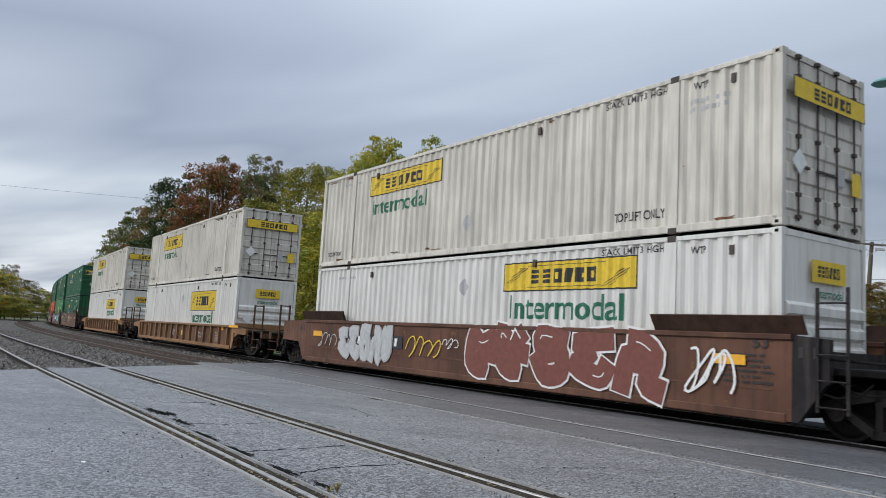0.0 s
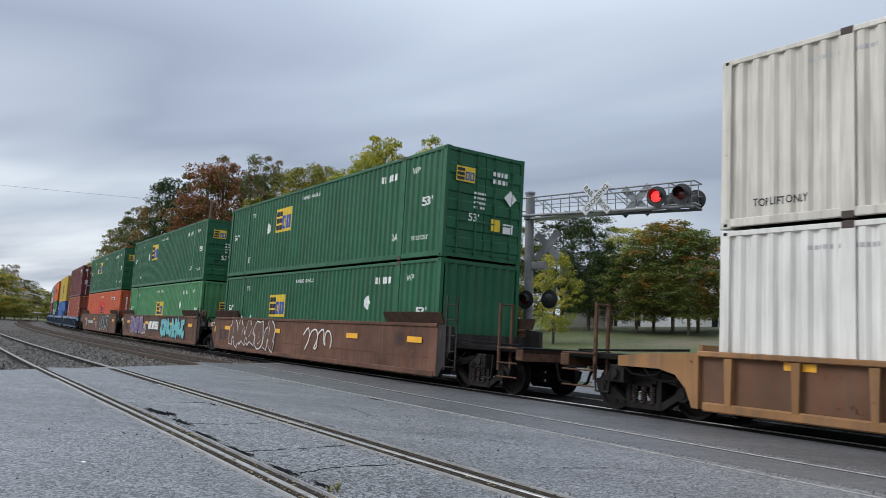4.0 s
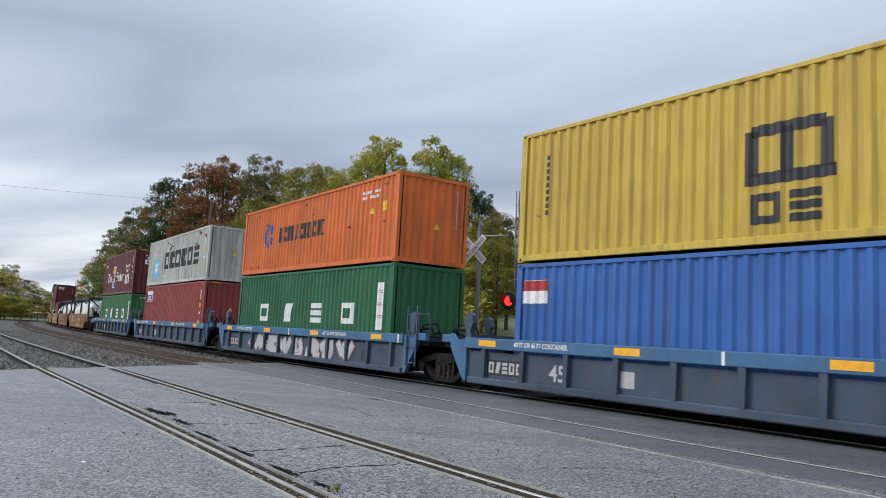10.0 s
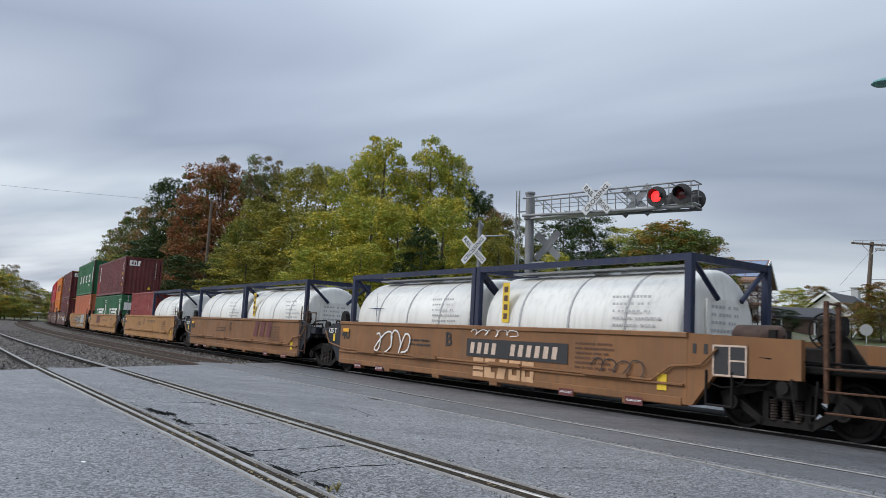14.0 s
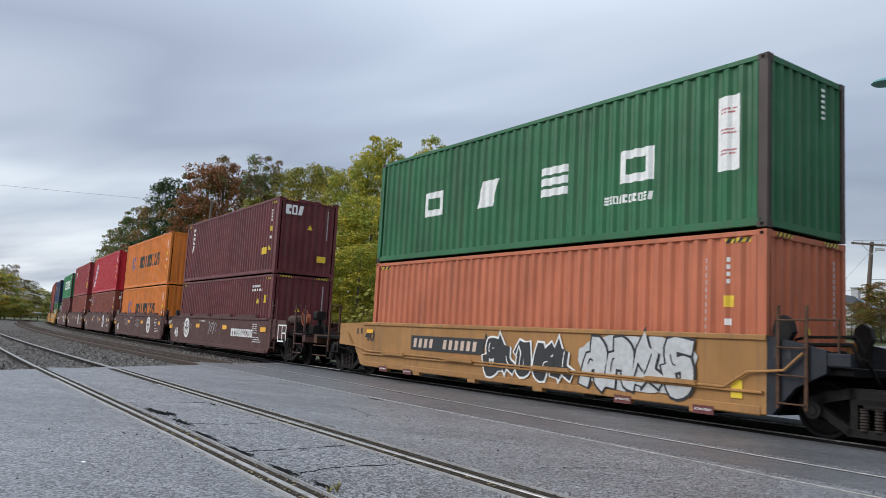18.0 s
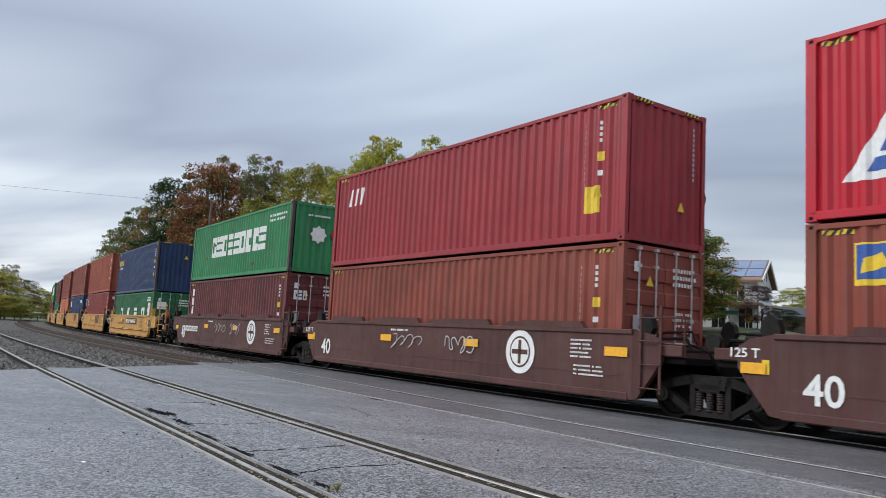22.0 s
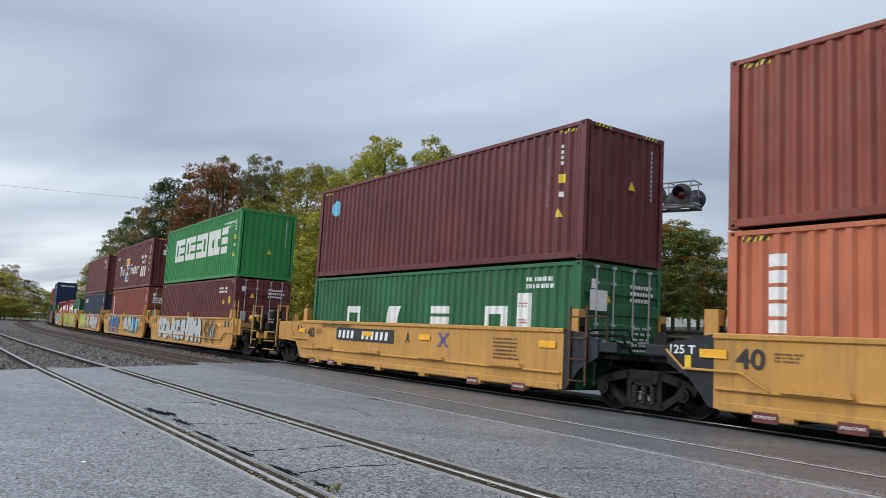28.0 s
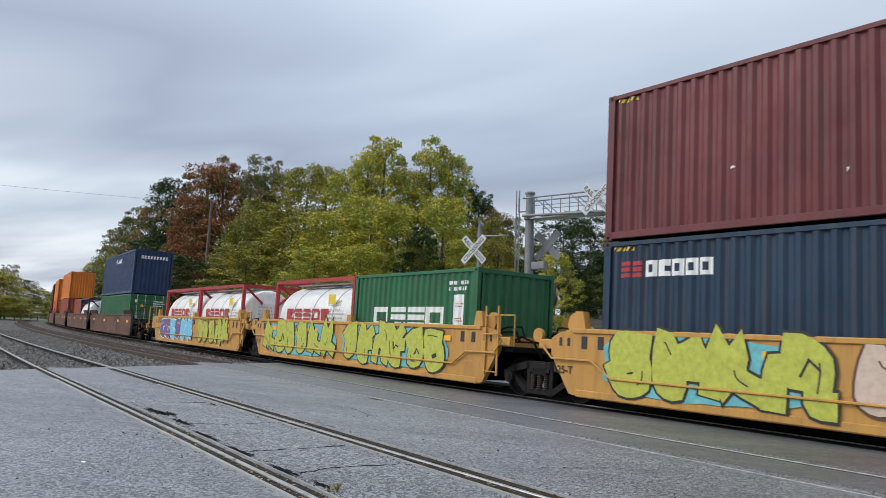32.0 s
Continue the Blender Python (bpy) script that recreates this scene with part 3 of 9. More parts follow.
def drift(s, side):
    """The outer tracks do not lie quite parallel to the train's."""
    if abs(side - NEAR_TRACK + 0.875) < 0.02:
        # the far rail of the siding draws in towards the curve
        return float(np.interp(s, [-75, -43, -22, -13.75, -8.5, 3, 40], [0.45, 0.36, 0.0, -0.1, -0.03, 0.15, 0.3]))
    if abs(side - NEAR_TRACK) < 1.2:
        return float(np.interp(s, [-60, -25, -8, -2, 3, 40], [0.2, -0.14, -0.06, 0.0, 0.14, 0.3]))
    if abs(side - MID_TRACK + 0.7525) < 0.02:
        return float(np.interp(s, [-120, -60, -30, -12, -7.5, -2, 3, 60], [0.7, 0.2, -0.1, -0.33, -0.08, 0.17, 0.24, 0.4]))
    if abs(side - MID_TRACK) < 1.2:
        return float(np.interp(s, [-120, -60, -30, -12, -2, 3, 60], [0.8, 0.35, 0.08, -0.18, -0.02, 0.19, 0.4]))
    return 0.0


ROAD_X = -14.0


def s_of_x(x, side):
    lo, hi = -160.0, 60.0
    for _ in range(40):
        m = (lo + hi) / 2
        if on_line(m, side)[0] < x:
            lo = m
        else:
            hi = m
    return lo


FINE = np.arange(-400, 200, 2.0)
FX, FY, FA = np.interp(FINE, LS, LX), np.interp(FINE, LS, LY), np.interp(FINE, LS, LA)


def beyond(x, y):
    """Signed distance from the train's track: positive on the far side."""
    d = (FX - x) ** 2 + (FY - y) ** 2
    i = int(np.argmin(d))
    side = -(x - FX[i]) * math.sin(FA[i]) + (y - FY[i]) * math.cos(FA[i])
    return side


def land(x, y):
    """Height of the ground."""
    b = beyond(x, y)
    z = -0.03
    if b > 4.5:
        z += min(0.074 * (b - 4.5), 4.4)
        if x < -16:
            z += min(0.05 * (b - 4.5), 3.0) * min(1.0, (-16 - x) / 12)
    # the lawn before the houses
    z += float(np.interp(y, [30, 34, 40, 50, 58, 80], [0, 0.1, 0.45, 0.95, 0.85, 0.0])) * float(np.interp(x, [-14, -9, 4.5, 8.5], [0, 1, 1, 0]))
    if b < -14:
        z += min(0.02 * (-14 - b), 1.2) * (1 if x < -25 else 0)
    if x < ROAD_X - 0.3 and -14 < b < 6:
        z -= 0.2
    return z


def sheet(name, xs, ys, lift, material, keep=None, label="", kind="structure", category="ground", rough=0.0):
    rnd = random.Random(5)
    V, F, ids = [], [], {}
    for j, y in enumerate(ys):
        for i, x in enumerate(xs):
            ids[i, j] = len(V)
            V.append((x, y, land(x, y) + lift + rnd.uniform(-rough, rough)))
    for j in range(len(ys) - 1):
        for i in range(len(xs) - 1):
            if keep is None or keep((xs[i] + xs[i + 1]) / 2, (ys[j] + ys[j + 1]) / 2):
                F.append((ids[i, j], ids[i + 1, j], ids[i + 1, j + 1], ids[i, j + 1]))
    me = mesh(name, (V, F), True)
    return tagged(part(name, me, material), label, category, kind=kind)


def spread(a, b, fine0, fine1, step, coarse):
    """Grid lines: close between fine0 and fine1, wider towards a and b."""
    out = list(np.arange(fine0, fine1 + step / 2, step))
    x, d = fine0, step
    while x > a:
        d = min(d * 1.35, coarse)
        x -= d
        out.insert(0, x)
    x, d = fine1, step
    while x < b:
        d = min(d * 1.35, coarse)
        x += d
        out.append(x)
    return [float(v) for v in out]


sheet("ground", spread(-2600, 2600, -90, 60, 2.5, 400), spread(-2600, 2600, -30, 110, 2.5, 400), 0.0, GROUND, label="grass and bare soil ground reaching the horizon")
road = sheet("road", [float(v) for v in np.arange(ROAD_X, 26.1, 1.0)], [float(v) for v in np.arange(-26, 40.1, 1.0)], 0.026, ASPHALT, keep=lambda x, y: beyond(x, y) < 9.0 or x > 6.0, label="damp grey asphalt road surface across the tracks", category="road")
sheet("street", [float(v) for v in np.arange(6.0, 60, 2.0)], [39.9, 42, 44, 46, 48], 0.035, ASPHALT_OLD, label="pale worn asphalt side street beyond the tracks", category="road")


def swept(profile, s0, s1, side, step=2.0, z=0.0):
    """A profile of (across, height) carried along the line."""
    V, F = [], []
    n = max(2, int(abs(s1 - s0) / step) + 1)
    k = len(profile)
    for i in range(n):
        s = s0 + (s1 - s0) * i / (n - 1)
        for a, h in profile:
            x, y, _ = on_line(s, side + a + drift(s, side))
            V.append((x, y, z + h))
    for i in range(n - 1):
        for j in range(k):
            a, b = i * k + j, i * k + (j + 1) % k
            F.append((a, b, b + k, a + k))
    F += [tuple(range(k - 1, -1, -1)), tuple((n - 1) * k + j for j in range(k))]
    return V, F


HEAD = [(-0.036, -0.03), (0.036, -0.03), (0.036, -0.006), (0.03, 0.0), (-0.03, 0.0), (-0.036, -0.006)]
FOOT = [(-0.07, -0.18), (0.07, -0.18), (0.07, -0.165), (0.01, -0.14), (0.01, -0.03), (-0.01, -0.03), (-0.01, -0.14), (-0.07, -0.165)]


def railway(name, side, s0, s1, label, bright):
    tr = thing(name, label, "railway track", kind="structure")
    edge = s_of_x(ROAD_X, side)
    for off in RAIL_AT.get(side, (-0.7525, 0.7525)):
        rail = part("rail", swept(FOOT, s0, s1, side + off, 2.0, 0.012), RAIL_RUST if side != NEAR_TRACK else RAIL_BLACK, tr)
        head = [(a * (0.45 if side == MID_TRACK else 0.62), b) for a, b in HEAD]
        if side == MID_TRACK:
            part("rail_head", swept(head, s0, edge, side + off, 2.0, 0.012), RAIL_BROWN, rail, "rusty running surface")
        part("rail_head", swept(head, edge if side == MID_TRACK else s0, s1, side + off, 2.0, 0.012), RAIL_DULL if side == MID_TRACK else STRIP, rail, "worn bright running surface")
    return tr, edge


near_tr, near_edge = railway("near_track", NEAR_TRACK, -75, 40, "rusty siding track set in the asphalt with worn steel edge strips", False)
mid_tr, mid_edge = railway("middle_track", MID_TRACK, -190, 60, "main line track with thin worn rails flush in the asphalt", True)
far_tr, far_edge = railway("train_track", 0.0, -400, 120, "main line track under the freight train", True)

# steel edge strips and dirt-filled flangeways beside the rails of the near track
for at, start, wide in ((0.985, -9.6, 0.024), (0.69, -9.7, 0.014), (-0.655, -8.6, 0.014), (-1.05, -9.2, 0.012)):
    part("edge_strip", swept([(-wide, -0.05), (wide, -0.05), (wide - 0.005, 0.004), (-wide + 0.005, 0.004)], start, 40, NEAR_TRACK + at, 2.0, 0.012), STRIP, near_tr, "worn steel edge strip")
for at, wide in ((0.91, 0.042), (0.762, 0.036), (-0.765, 0.07), (-0.965, 0.05)):
    part("flangeway", swept([(-wide, -0.06), (wide, -0.06), (wide, 0.0), (-wide, 0.0)], near_edge, 40, NEAR_TRACK + at, 2.0, 0.003), FLANGE_DIRT, near_tr, "dirt-filled flangeway")
# coarse worn asphalt between the rails of the siding
part("asphalt_infill", swept([(-0.61, -0.06), (0.655, -0.06), (0.655, 0.0), (0.2, 0.004), (-0.2, 0.004), (-0.61, 0.0)], near_edge + 0.05, 40, NEAR_TRACK, 1.0, 0.0), ASPHALT_COARSE, road, "coarse worn asphalt between the rails")
for off in (-0.7525, 0.62):
    part("flangeway", swept([(a + (0.045 if off < 0 else -0.045), b) for a, b in ((-0.02, -0.06), (0.02, -0.06), (0.02, 0.0), (-0.02, 0.0))], mid_edge, 60, MID_TRACK + off, 2.0, 0.0015), BLACK, mid_tr, "dark flangeway")


def crack(path, width, seed):
    """A jagged open crack in the asphalt, filled with dark grit."""
    rnd = random.Random(seed)
    L, R = [], []
    for (x0, y0), (x1, y1) in zip(path, path[1:]):
        d = math.hypot(x1 - x0, y1 - y0)
        nx, ny = -(y1 - y0) / d, (x1 - x0) / d
        k = max(2, int(d / 0.05))
        for i in range(k):
            u = i / k
            o = rnd.uniform(-0.022, 0.022)
            w = width * rnd.uniform(0.25, 1.3)
            x, y = x0 + (x1 - x0) * u + nx * o, y0 + (y1 - y0) * u + ny * o
            L.append((x - nx * w, y - ny * w))
            R.append((x + nx * w, y + ny * w))
    n = len(L)
    V = [(x, y, land(x, y) + 0.0355) for x, y in L + R]
    part("crack", (V, [(i, i + 1, n + i + 1, n + i) for i in range(n - 1)]), CRACK, road, "dark open crack")


def patch(x, y, rx, ry, turn, seed):
    rnd = random.Random(seed)
    V = [(x, y, land(x, y) + 0.036)]
    n = 44
    for i in range(n):
        a = 2 * math.pi * i / n
        q = rnd.uniform(0.35, 1.1)
        dx, dy = rx * math.cos(a) * q, ry * math.sin(a) * q
        V.append((x + dx * math.cos(turn) - dy * math.sin(turn), y + dx * math.sin(turn) + dy * math.cos(turn), land(x, y) + 0.036))
    part("tar_patch", (V, [(0, 1 + i, 1 + (i + 1) % n) for i in range(n)]), CRACK, road, "dark worn hole in the asphalt")


CRACK = plain("dark_crack_grit", (0.009, 0.009, 0.009), 0.95, 0.6, 30, spec=0.05)
CRACKS = (((-7.44, 9.73), (-7.28, 10.0), (-7.11, 10.25)), ((-5.78, 7.97), (-5.41, 8.18), (-5.08, 8.75)), ((-4.12, 6.56), (-3.95, 6.79), (-3.69, 7.24), (-3.5, 7.6)), ((-3.15, 5.9), (-3.02, 6.28), (-2.85, 6.52), (-2.59, 6.83)),
          ((-1.5, 7.4), (-0.9, 7.9), (-0.2, 8.1)), ((-6.4, 8.5), (-6.1, 8.1), (-5.5, 7.75)), ((-6.0, 11.5), (-5.2, 11.3), (-4.4, 10.4)), ((-3.4, 9.1), (-2.6, 9.3), (-1.9, 8.9)), ((-1.6, 5.1), (-1.3, 5.6), (-1.1, 6.1)), ((-8.6, 10.9), (-8.2, 11.3), (-7.9, 11.6)))
for i, path in enumerate(CRACKS):
    crack(path, 0.015 if i < 4 else 0.008, i)
HOLES = ((-6.87, 8.7, 0.5, 0.07), (-6.6, 8.6, 0.3, 0.12), (-5.96, 8.04, 0.35, 0.06), (-5.0, 7.2, 0.55, 0.05), (-4.15, 6.55, 0.45, 0.05), (-3.35, 5.95, 0.35, 0.05), (-2.61, 7.06, 0.22, 0.035), (-6.9, 10.05, 0.22, 0.04), (-2.75, 5.55, 0.22, 0.04), (-5.6, 13.2, 0.3, 0.05))
for i, (x, y, rx, ry) in enumerate(HOLES):
    patch(x, y, rx, ry, -0.62, i)


def crumbs():
    """Broken bits of asphalt and ballast lying along the joints, the holes and the cracks."""
    rnd = random.Random(21)
    V, F = [], []
    spots = [(x + rnd.gauss(0, rx * 0.9), y + rnd.gauss(0, rx * 0.7)) for x, y, rx, ry in HOLES for _ in range(70)]
    for at, n in ((0.62, 900), (0.90, 260), (-0.58, 420), (-1.1, 420), (-4.05, 160)):
        for _ in range(n):
            s_ = -9 + 14 * rnd.random()
            x, y, _a = on_line(s_, NEAR_TRACK + at + drift(s_, NEAR_TRACK) + rnd.gauss(0, 0.06))
            spots.append((x, y))
    for _ in range(260):
        spots.append((rnd.uniform(-12, 1), rnd.uniform(4.5, 15)))
    for x, y in spots:
        r, w, b = rnd.uniform(0.004, 0.014), rnd.uniform(0, 6.28), len(V)
        z = land(x, y) + 0.026
        for q in range(4):
            V.append((x + r * math.cos(w + 1.57 * q), y + r * math.sin(w + 1.57 * q) * rnd.uniform(0.6, 1.1), z))
        V.append((x + r * 0.2, y, z + r * rnd.uniform(0.7, 1.3)))
        F += [(b, b + 1, b + 4), (b + 1, b + 2, b + 4), (b + 2, b + 3, b + 4), (b + 3, b, b + 4)]
    return V, F


CRUMB = leaf_material("asphalt_crumbs", (0.012, 0.011, 0.011), (0.12, 0.11, 0.10))
tagged(part("asphalt_crumbs", crumbs(), CRUMB), "dark crumbs of broken asphalt along the joints", "gravel", kind="stuff")


def leaf_litter():
    """Dry leaf scraps caught in the flangeways."""
    rnd = random.Random(23)
    V, F = [], []
    for _ in range(420):
        s_ = -4.5 + 6.5 * rnd.random() ** 0.8
        x, y, _a = on_line(s_, NEAR_TRACK + rnd.choice((0.91, 0.91, 0.762, -0.76)) + drift(s_, NEAR_TRACK) + rnd.gauss(0, 0.025))
        r, w, b = rnd.uniform(0.006, 0.02), rnd.uniform(0, 6.28), len(V)
        for q in range(4):
            k = r * (1.3 if q % 2 else 0.6)
            V.append((x + k * math.cos(w + 1.57 * q), y + k * math.sin(w + 1.57 * q), 0.009 + rnd.uniform(0, 0.008)))
        F.append((b, b + 1, b + 2, b + 3))
    return V, F


tagged(part("leaf_litter", leaf_litter(), leaf_material("dry_leaf_scraps", (0.10, 0.07, 0.03), (0.40, 0.31, 0.17))), "dry leaf scraps caught beside the rail", "leaf litter", kind="stuff")


def weed(x, y, size, n, seed):
    """A tuft of dry grass in the joint beside the rail."""
    rnd = random.Random(seed)
    c = thing("weed", "small dry weed growing in the joint beside the rail", "weed", m=Matrix.Translation((x, y, land(x, y) + 0.02)))
    for i in range(n):
        a, l = rnd.uniform(0, 6.28), size * rnd.uniform(0.4, 1.0)
        dx, dy, w = math.cos(a) * l * 0.6, math.sin(a) * l * 0.6, 0.004
        V = [(-w, 0, 0), (w, 0, 0), (dx * 0.5 + w, dy * 0.5, l * 0.55), (dx * 0.5 - w, dy * 0.5, l * 0.55), (dx, dy, l * 0.75)]
        part("blade", (V, [(0, 1, 2, 3), (3, 2, 4)]), WEED, c)


WEED = leaf_material("dry_weed", (0.16, 0.15, 0.05), (0.34, 0.30, 0.12))
for i, (x, y, size) in enumerate(((-2.56, 5.42, 0.13), (-2.6, 5.36, 0.08), (-4.9, 6.9, 0.07), (-5.2, 7.15, 0.06), (-3.9, 6.08, 0.05))):
    weed(x, y, size, 12, i)
# scraps of pale litter on the asphalt
for x, y in ((-4.77, 9.0), (0.15, 8.95), (-4.85, 5.3)):
    tagged(part("litter", box(([], []), x - 0.018, x + 0.02, y - 0.012, y + 0.014, land(x, y) + 0.02, land(x, y) + 0.034, 0.003), WHITE), "small pale scrap of litter on the asphalt", "litter")

# darker paving between the middle line and the train
for lo, hi in ((1.26, 3.42), (3.58, 4.72)):
    part("dark_paving", swept([(lo, -0.05), (hi, -0.05), (hi, 0.001), (lo, 0.001)], s_of_x(ROAD_X, 3.0) + 0.1, 60, 0.0, 1.0, 0.0), ASPHALT_DARK, road, "darker paving beside the train")
# near-black sheets under the train: its shade painted onto the crossing
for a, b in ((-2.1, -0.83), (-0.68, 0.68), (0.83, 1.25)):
    part("crossing_panel", swept([(a, -0.05), (b, -0.05), (b, 0.003), (a, 0.003)], far_edge - 12, 60, 0.0, 2.0, 0.0), UNDER_TRAIN_SHADE, far_tr, "near-black sheet painting the train's shade on the crossing")

# gravel beds west of the road, one strip over all three tracks
def ballast():
    V, F = [], []
    rnd = random.Random(3)
    across = [-4.6, -3.4, -2.4, -1.5, -0.75, 0, 0.75, 1.5, 2.1, 2.7, 3.45, 4.2, 4.95, 5.7, 6.5, 7.2, 8.03, 8.78, 9.5, 10.4, 11.6, 13.2, 15.5]
    rise = {-4.6: -0.35, -3.4: -0.26, 13.2: -0.2, 15.5: -0.25}
    n = 200
    for i in range(n):
        u = (i / (n - 1)) ** 1.6
        for a in across:
            s_edge = s_of_x(ROAD_X, a)
            s = s_edge - u * 250
            x, y, _ = on_line(s, a)
            V.append((x, y, -0.125 + rise.get(a, 0.0) + rnd.uniform(-0.03, 0.03) * (1 if i else 0)))
    k = len(across)
    for i in range(n - 1):
        for j in range(k - 1):
            F.append((i * k + j, (i + 1) * k + j, (i + 1) * k + j + 1, i * k + j + 1))
    return V, F


# rust and brake dust have stained the stones under the running lines
for tr, side, lo, hi in ((mid_tr, MID_TRACK, -0.95, 0.85), (far_tr, 0.0, -1.5, 1.7)):
    part("stained_bed", swept([(lo, -0.2), (hi, -0.2), (hi, -0.105), (0.3, -0.085), (-0.3, -0.085), (lo, -0.105)], -180, s_of_x(ROAD_X, side) - 0.05, side, 1.0, 0.0), STAINED, tr, "rust-stained dark ballast")
tagged(part("ballast_bed", mesh("ballast_bed", ballast(), True), GRAVEL), "grey crushed stone ballast beds beside the tracks", "gravel", kind="stuff")


def stones():
    """Loose stones on the beds, close to the road."""
    rnd = random.Random(9)
    V, F = [], []
    for _ in range(26000):
        a = rnd.uniform(-2.6, 12.5)
        s = s_of_x(ROAD_X, round(a * 2) / 2) - 0.2 - 48 * rnd.random() ** 1.5
        x, y, _a = on_line(s, a)
        r = rnd.uniform(0.022, 0.06)
        b = len(V)
        w = rnd.uniform(0, 6.28)
        for q in range(4):
            V.append((x + r * math.cos(w + 1.57 * q) * rnd.uniform(0.7, 1.2), y + r * math.sin(w + 1.57 * q) * rnd.uniform(0.7, 1.2), -0.13 + rnd.uniform(0, 0.01)))
        V.append((x, y, -0.12 + r * rnd.uniform(0.6, 1.1)))
        F += [(b, b + 1, b + 4), (b + 1, b + 2, b + 4), (b + 2, b + 3, b + 4), (b + 3, b, b + 4)]
    return V, F


STONE = leaf_material("crushed_stone", (0.022, 0.019, 0.017), (0.27, 0.245, 0.22))
tagged(part("loose_stones", stones(), STONE), "loose grey crushed stones between the rails", "gravel", kind="stuff")

tie_mesh = shared("sleeper", lambda: box(([], []), -0.11, 0.11, -1.3, 1.3, -0.28, -0.135, 0.02))
for tr, side, edge, count in ((near_tr, NEAR_TRACK, near_edge, 60), (mid_tr, MID_TRACK, mid_edge, 20), (far_tr, 0.0, far_edge, 10)):
    for i in range(count):
        x, y, a = on_line(edge - 0.35 - 0.54 * i, side + drift(edge - 0.35 - 0.54 * i, side))
        part("sleeper", tie_mesh, TIE, tr, m=Matrix.Translation((x, y, 0.0)) @ Matrix.Rotation(a + random.uniform(-0.01, 0.01), 4, "Z"))

# ---- trees ----
BARK = plain("grey_brown_bark", (0.10, 0.085, 0.07), 0.9, 0.3, 5)
LEAVES = {
    "yellow": leaf_material("yellowing_leaves", (0.261, 0.208, 0.031), (0.850, 0.537, 0.061), (0.213, 0.248, 0.050), 0.7),
    "green": leaf_material("green_leaves", (0.044, 0.070, 0.014), (0.199, 0.233, 0.041), (0.250, 0.222, 0.033), 0.3),
    "olive": leaf_material("olive_leaves", (0.085, 0.101, 0.019), (0.341, 0.321, 0.065), (0.368, 0.296, 0.039), 0.4),
    "dark": leaf_material("dark_green_leaves", (0.012, 0.029, 0.009), (0.062, 0.098, 0.024), (0.094, 0.101, 0.020), 0.15),
    "brown": leaf_material("brown_turning_leaves", (0.094, 0.079, 0.037), (0.313, 0.218, 0.103), (0.126, 0.167, 0.052), 0.5),
    "red": leaf_material("red_brown_leaves", (0.101, 0.048, 0.020), (0.405, 0.164, 0.066), (0.128, 0.122, 0.034), 0.35),
    "lime": leaf_material("lime_leaves", (0.180, 0.182, 0.022), (0.714, 0.578, 0.079), (0.268, 0.301, 0.046), 0.6),
    "pale": leaf_material("pale_grey_twigs", (0.261, 0.240, 0.197), (0.543, 0.479, 0.392)),
    "maple": leaf_material("orange_turning_leaves", (0.060, 0.086, 0.019), (0.255, 0.274, 0.059), (0.360, 0.182, 0.035), 0.5),
    "maplegreen": leaf_material("maple_leaves", (0.040, 0.075, 0.017), (0.189, 0.230, 0.054), (0.256, 0.216, 0.047), 0.2),
    "burgundy": leaf_material("burgundy_leaves", (0.043, 0.020, 0.020), (0.145, 0.072, 0.065)),
    "rust": leaf_material("rust_leaves", (0.102, 0.065, 0.022), (0.348, 0.189, 0.058), (0.145, 0.160, 0.043), 0.4),
}
TREE_WORDS = {"yellow": "yellowing broadleaf tree", "green": "green broadleaf tree", "olive": "olive green broadleaf tree", "dark": "dark green broadleaf tree",
              "brown": "thin brown autumn tree", "red": "rusty red brown autumn tree", "lime": "loose yellow green broadleaf tree", "pale": "pale thin tree almost bare",
              "maple": "green maple turning orange at the top", "maplegreen": "round green maple with first autumn colour", "burgundy": "small burgundy leaved ornamental tree", "rust": "rust brown autumn tree"}


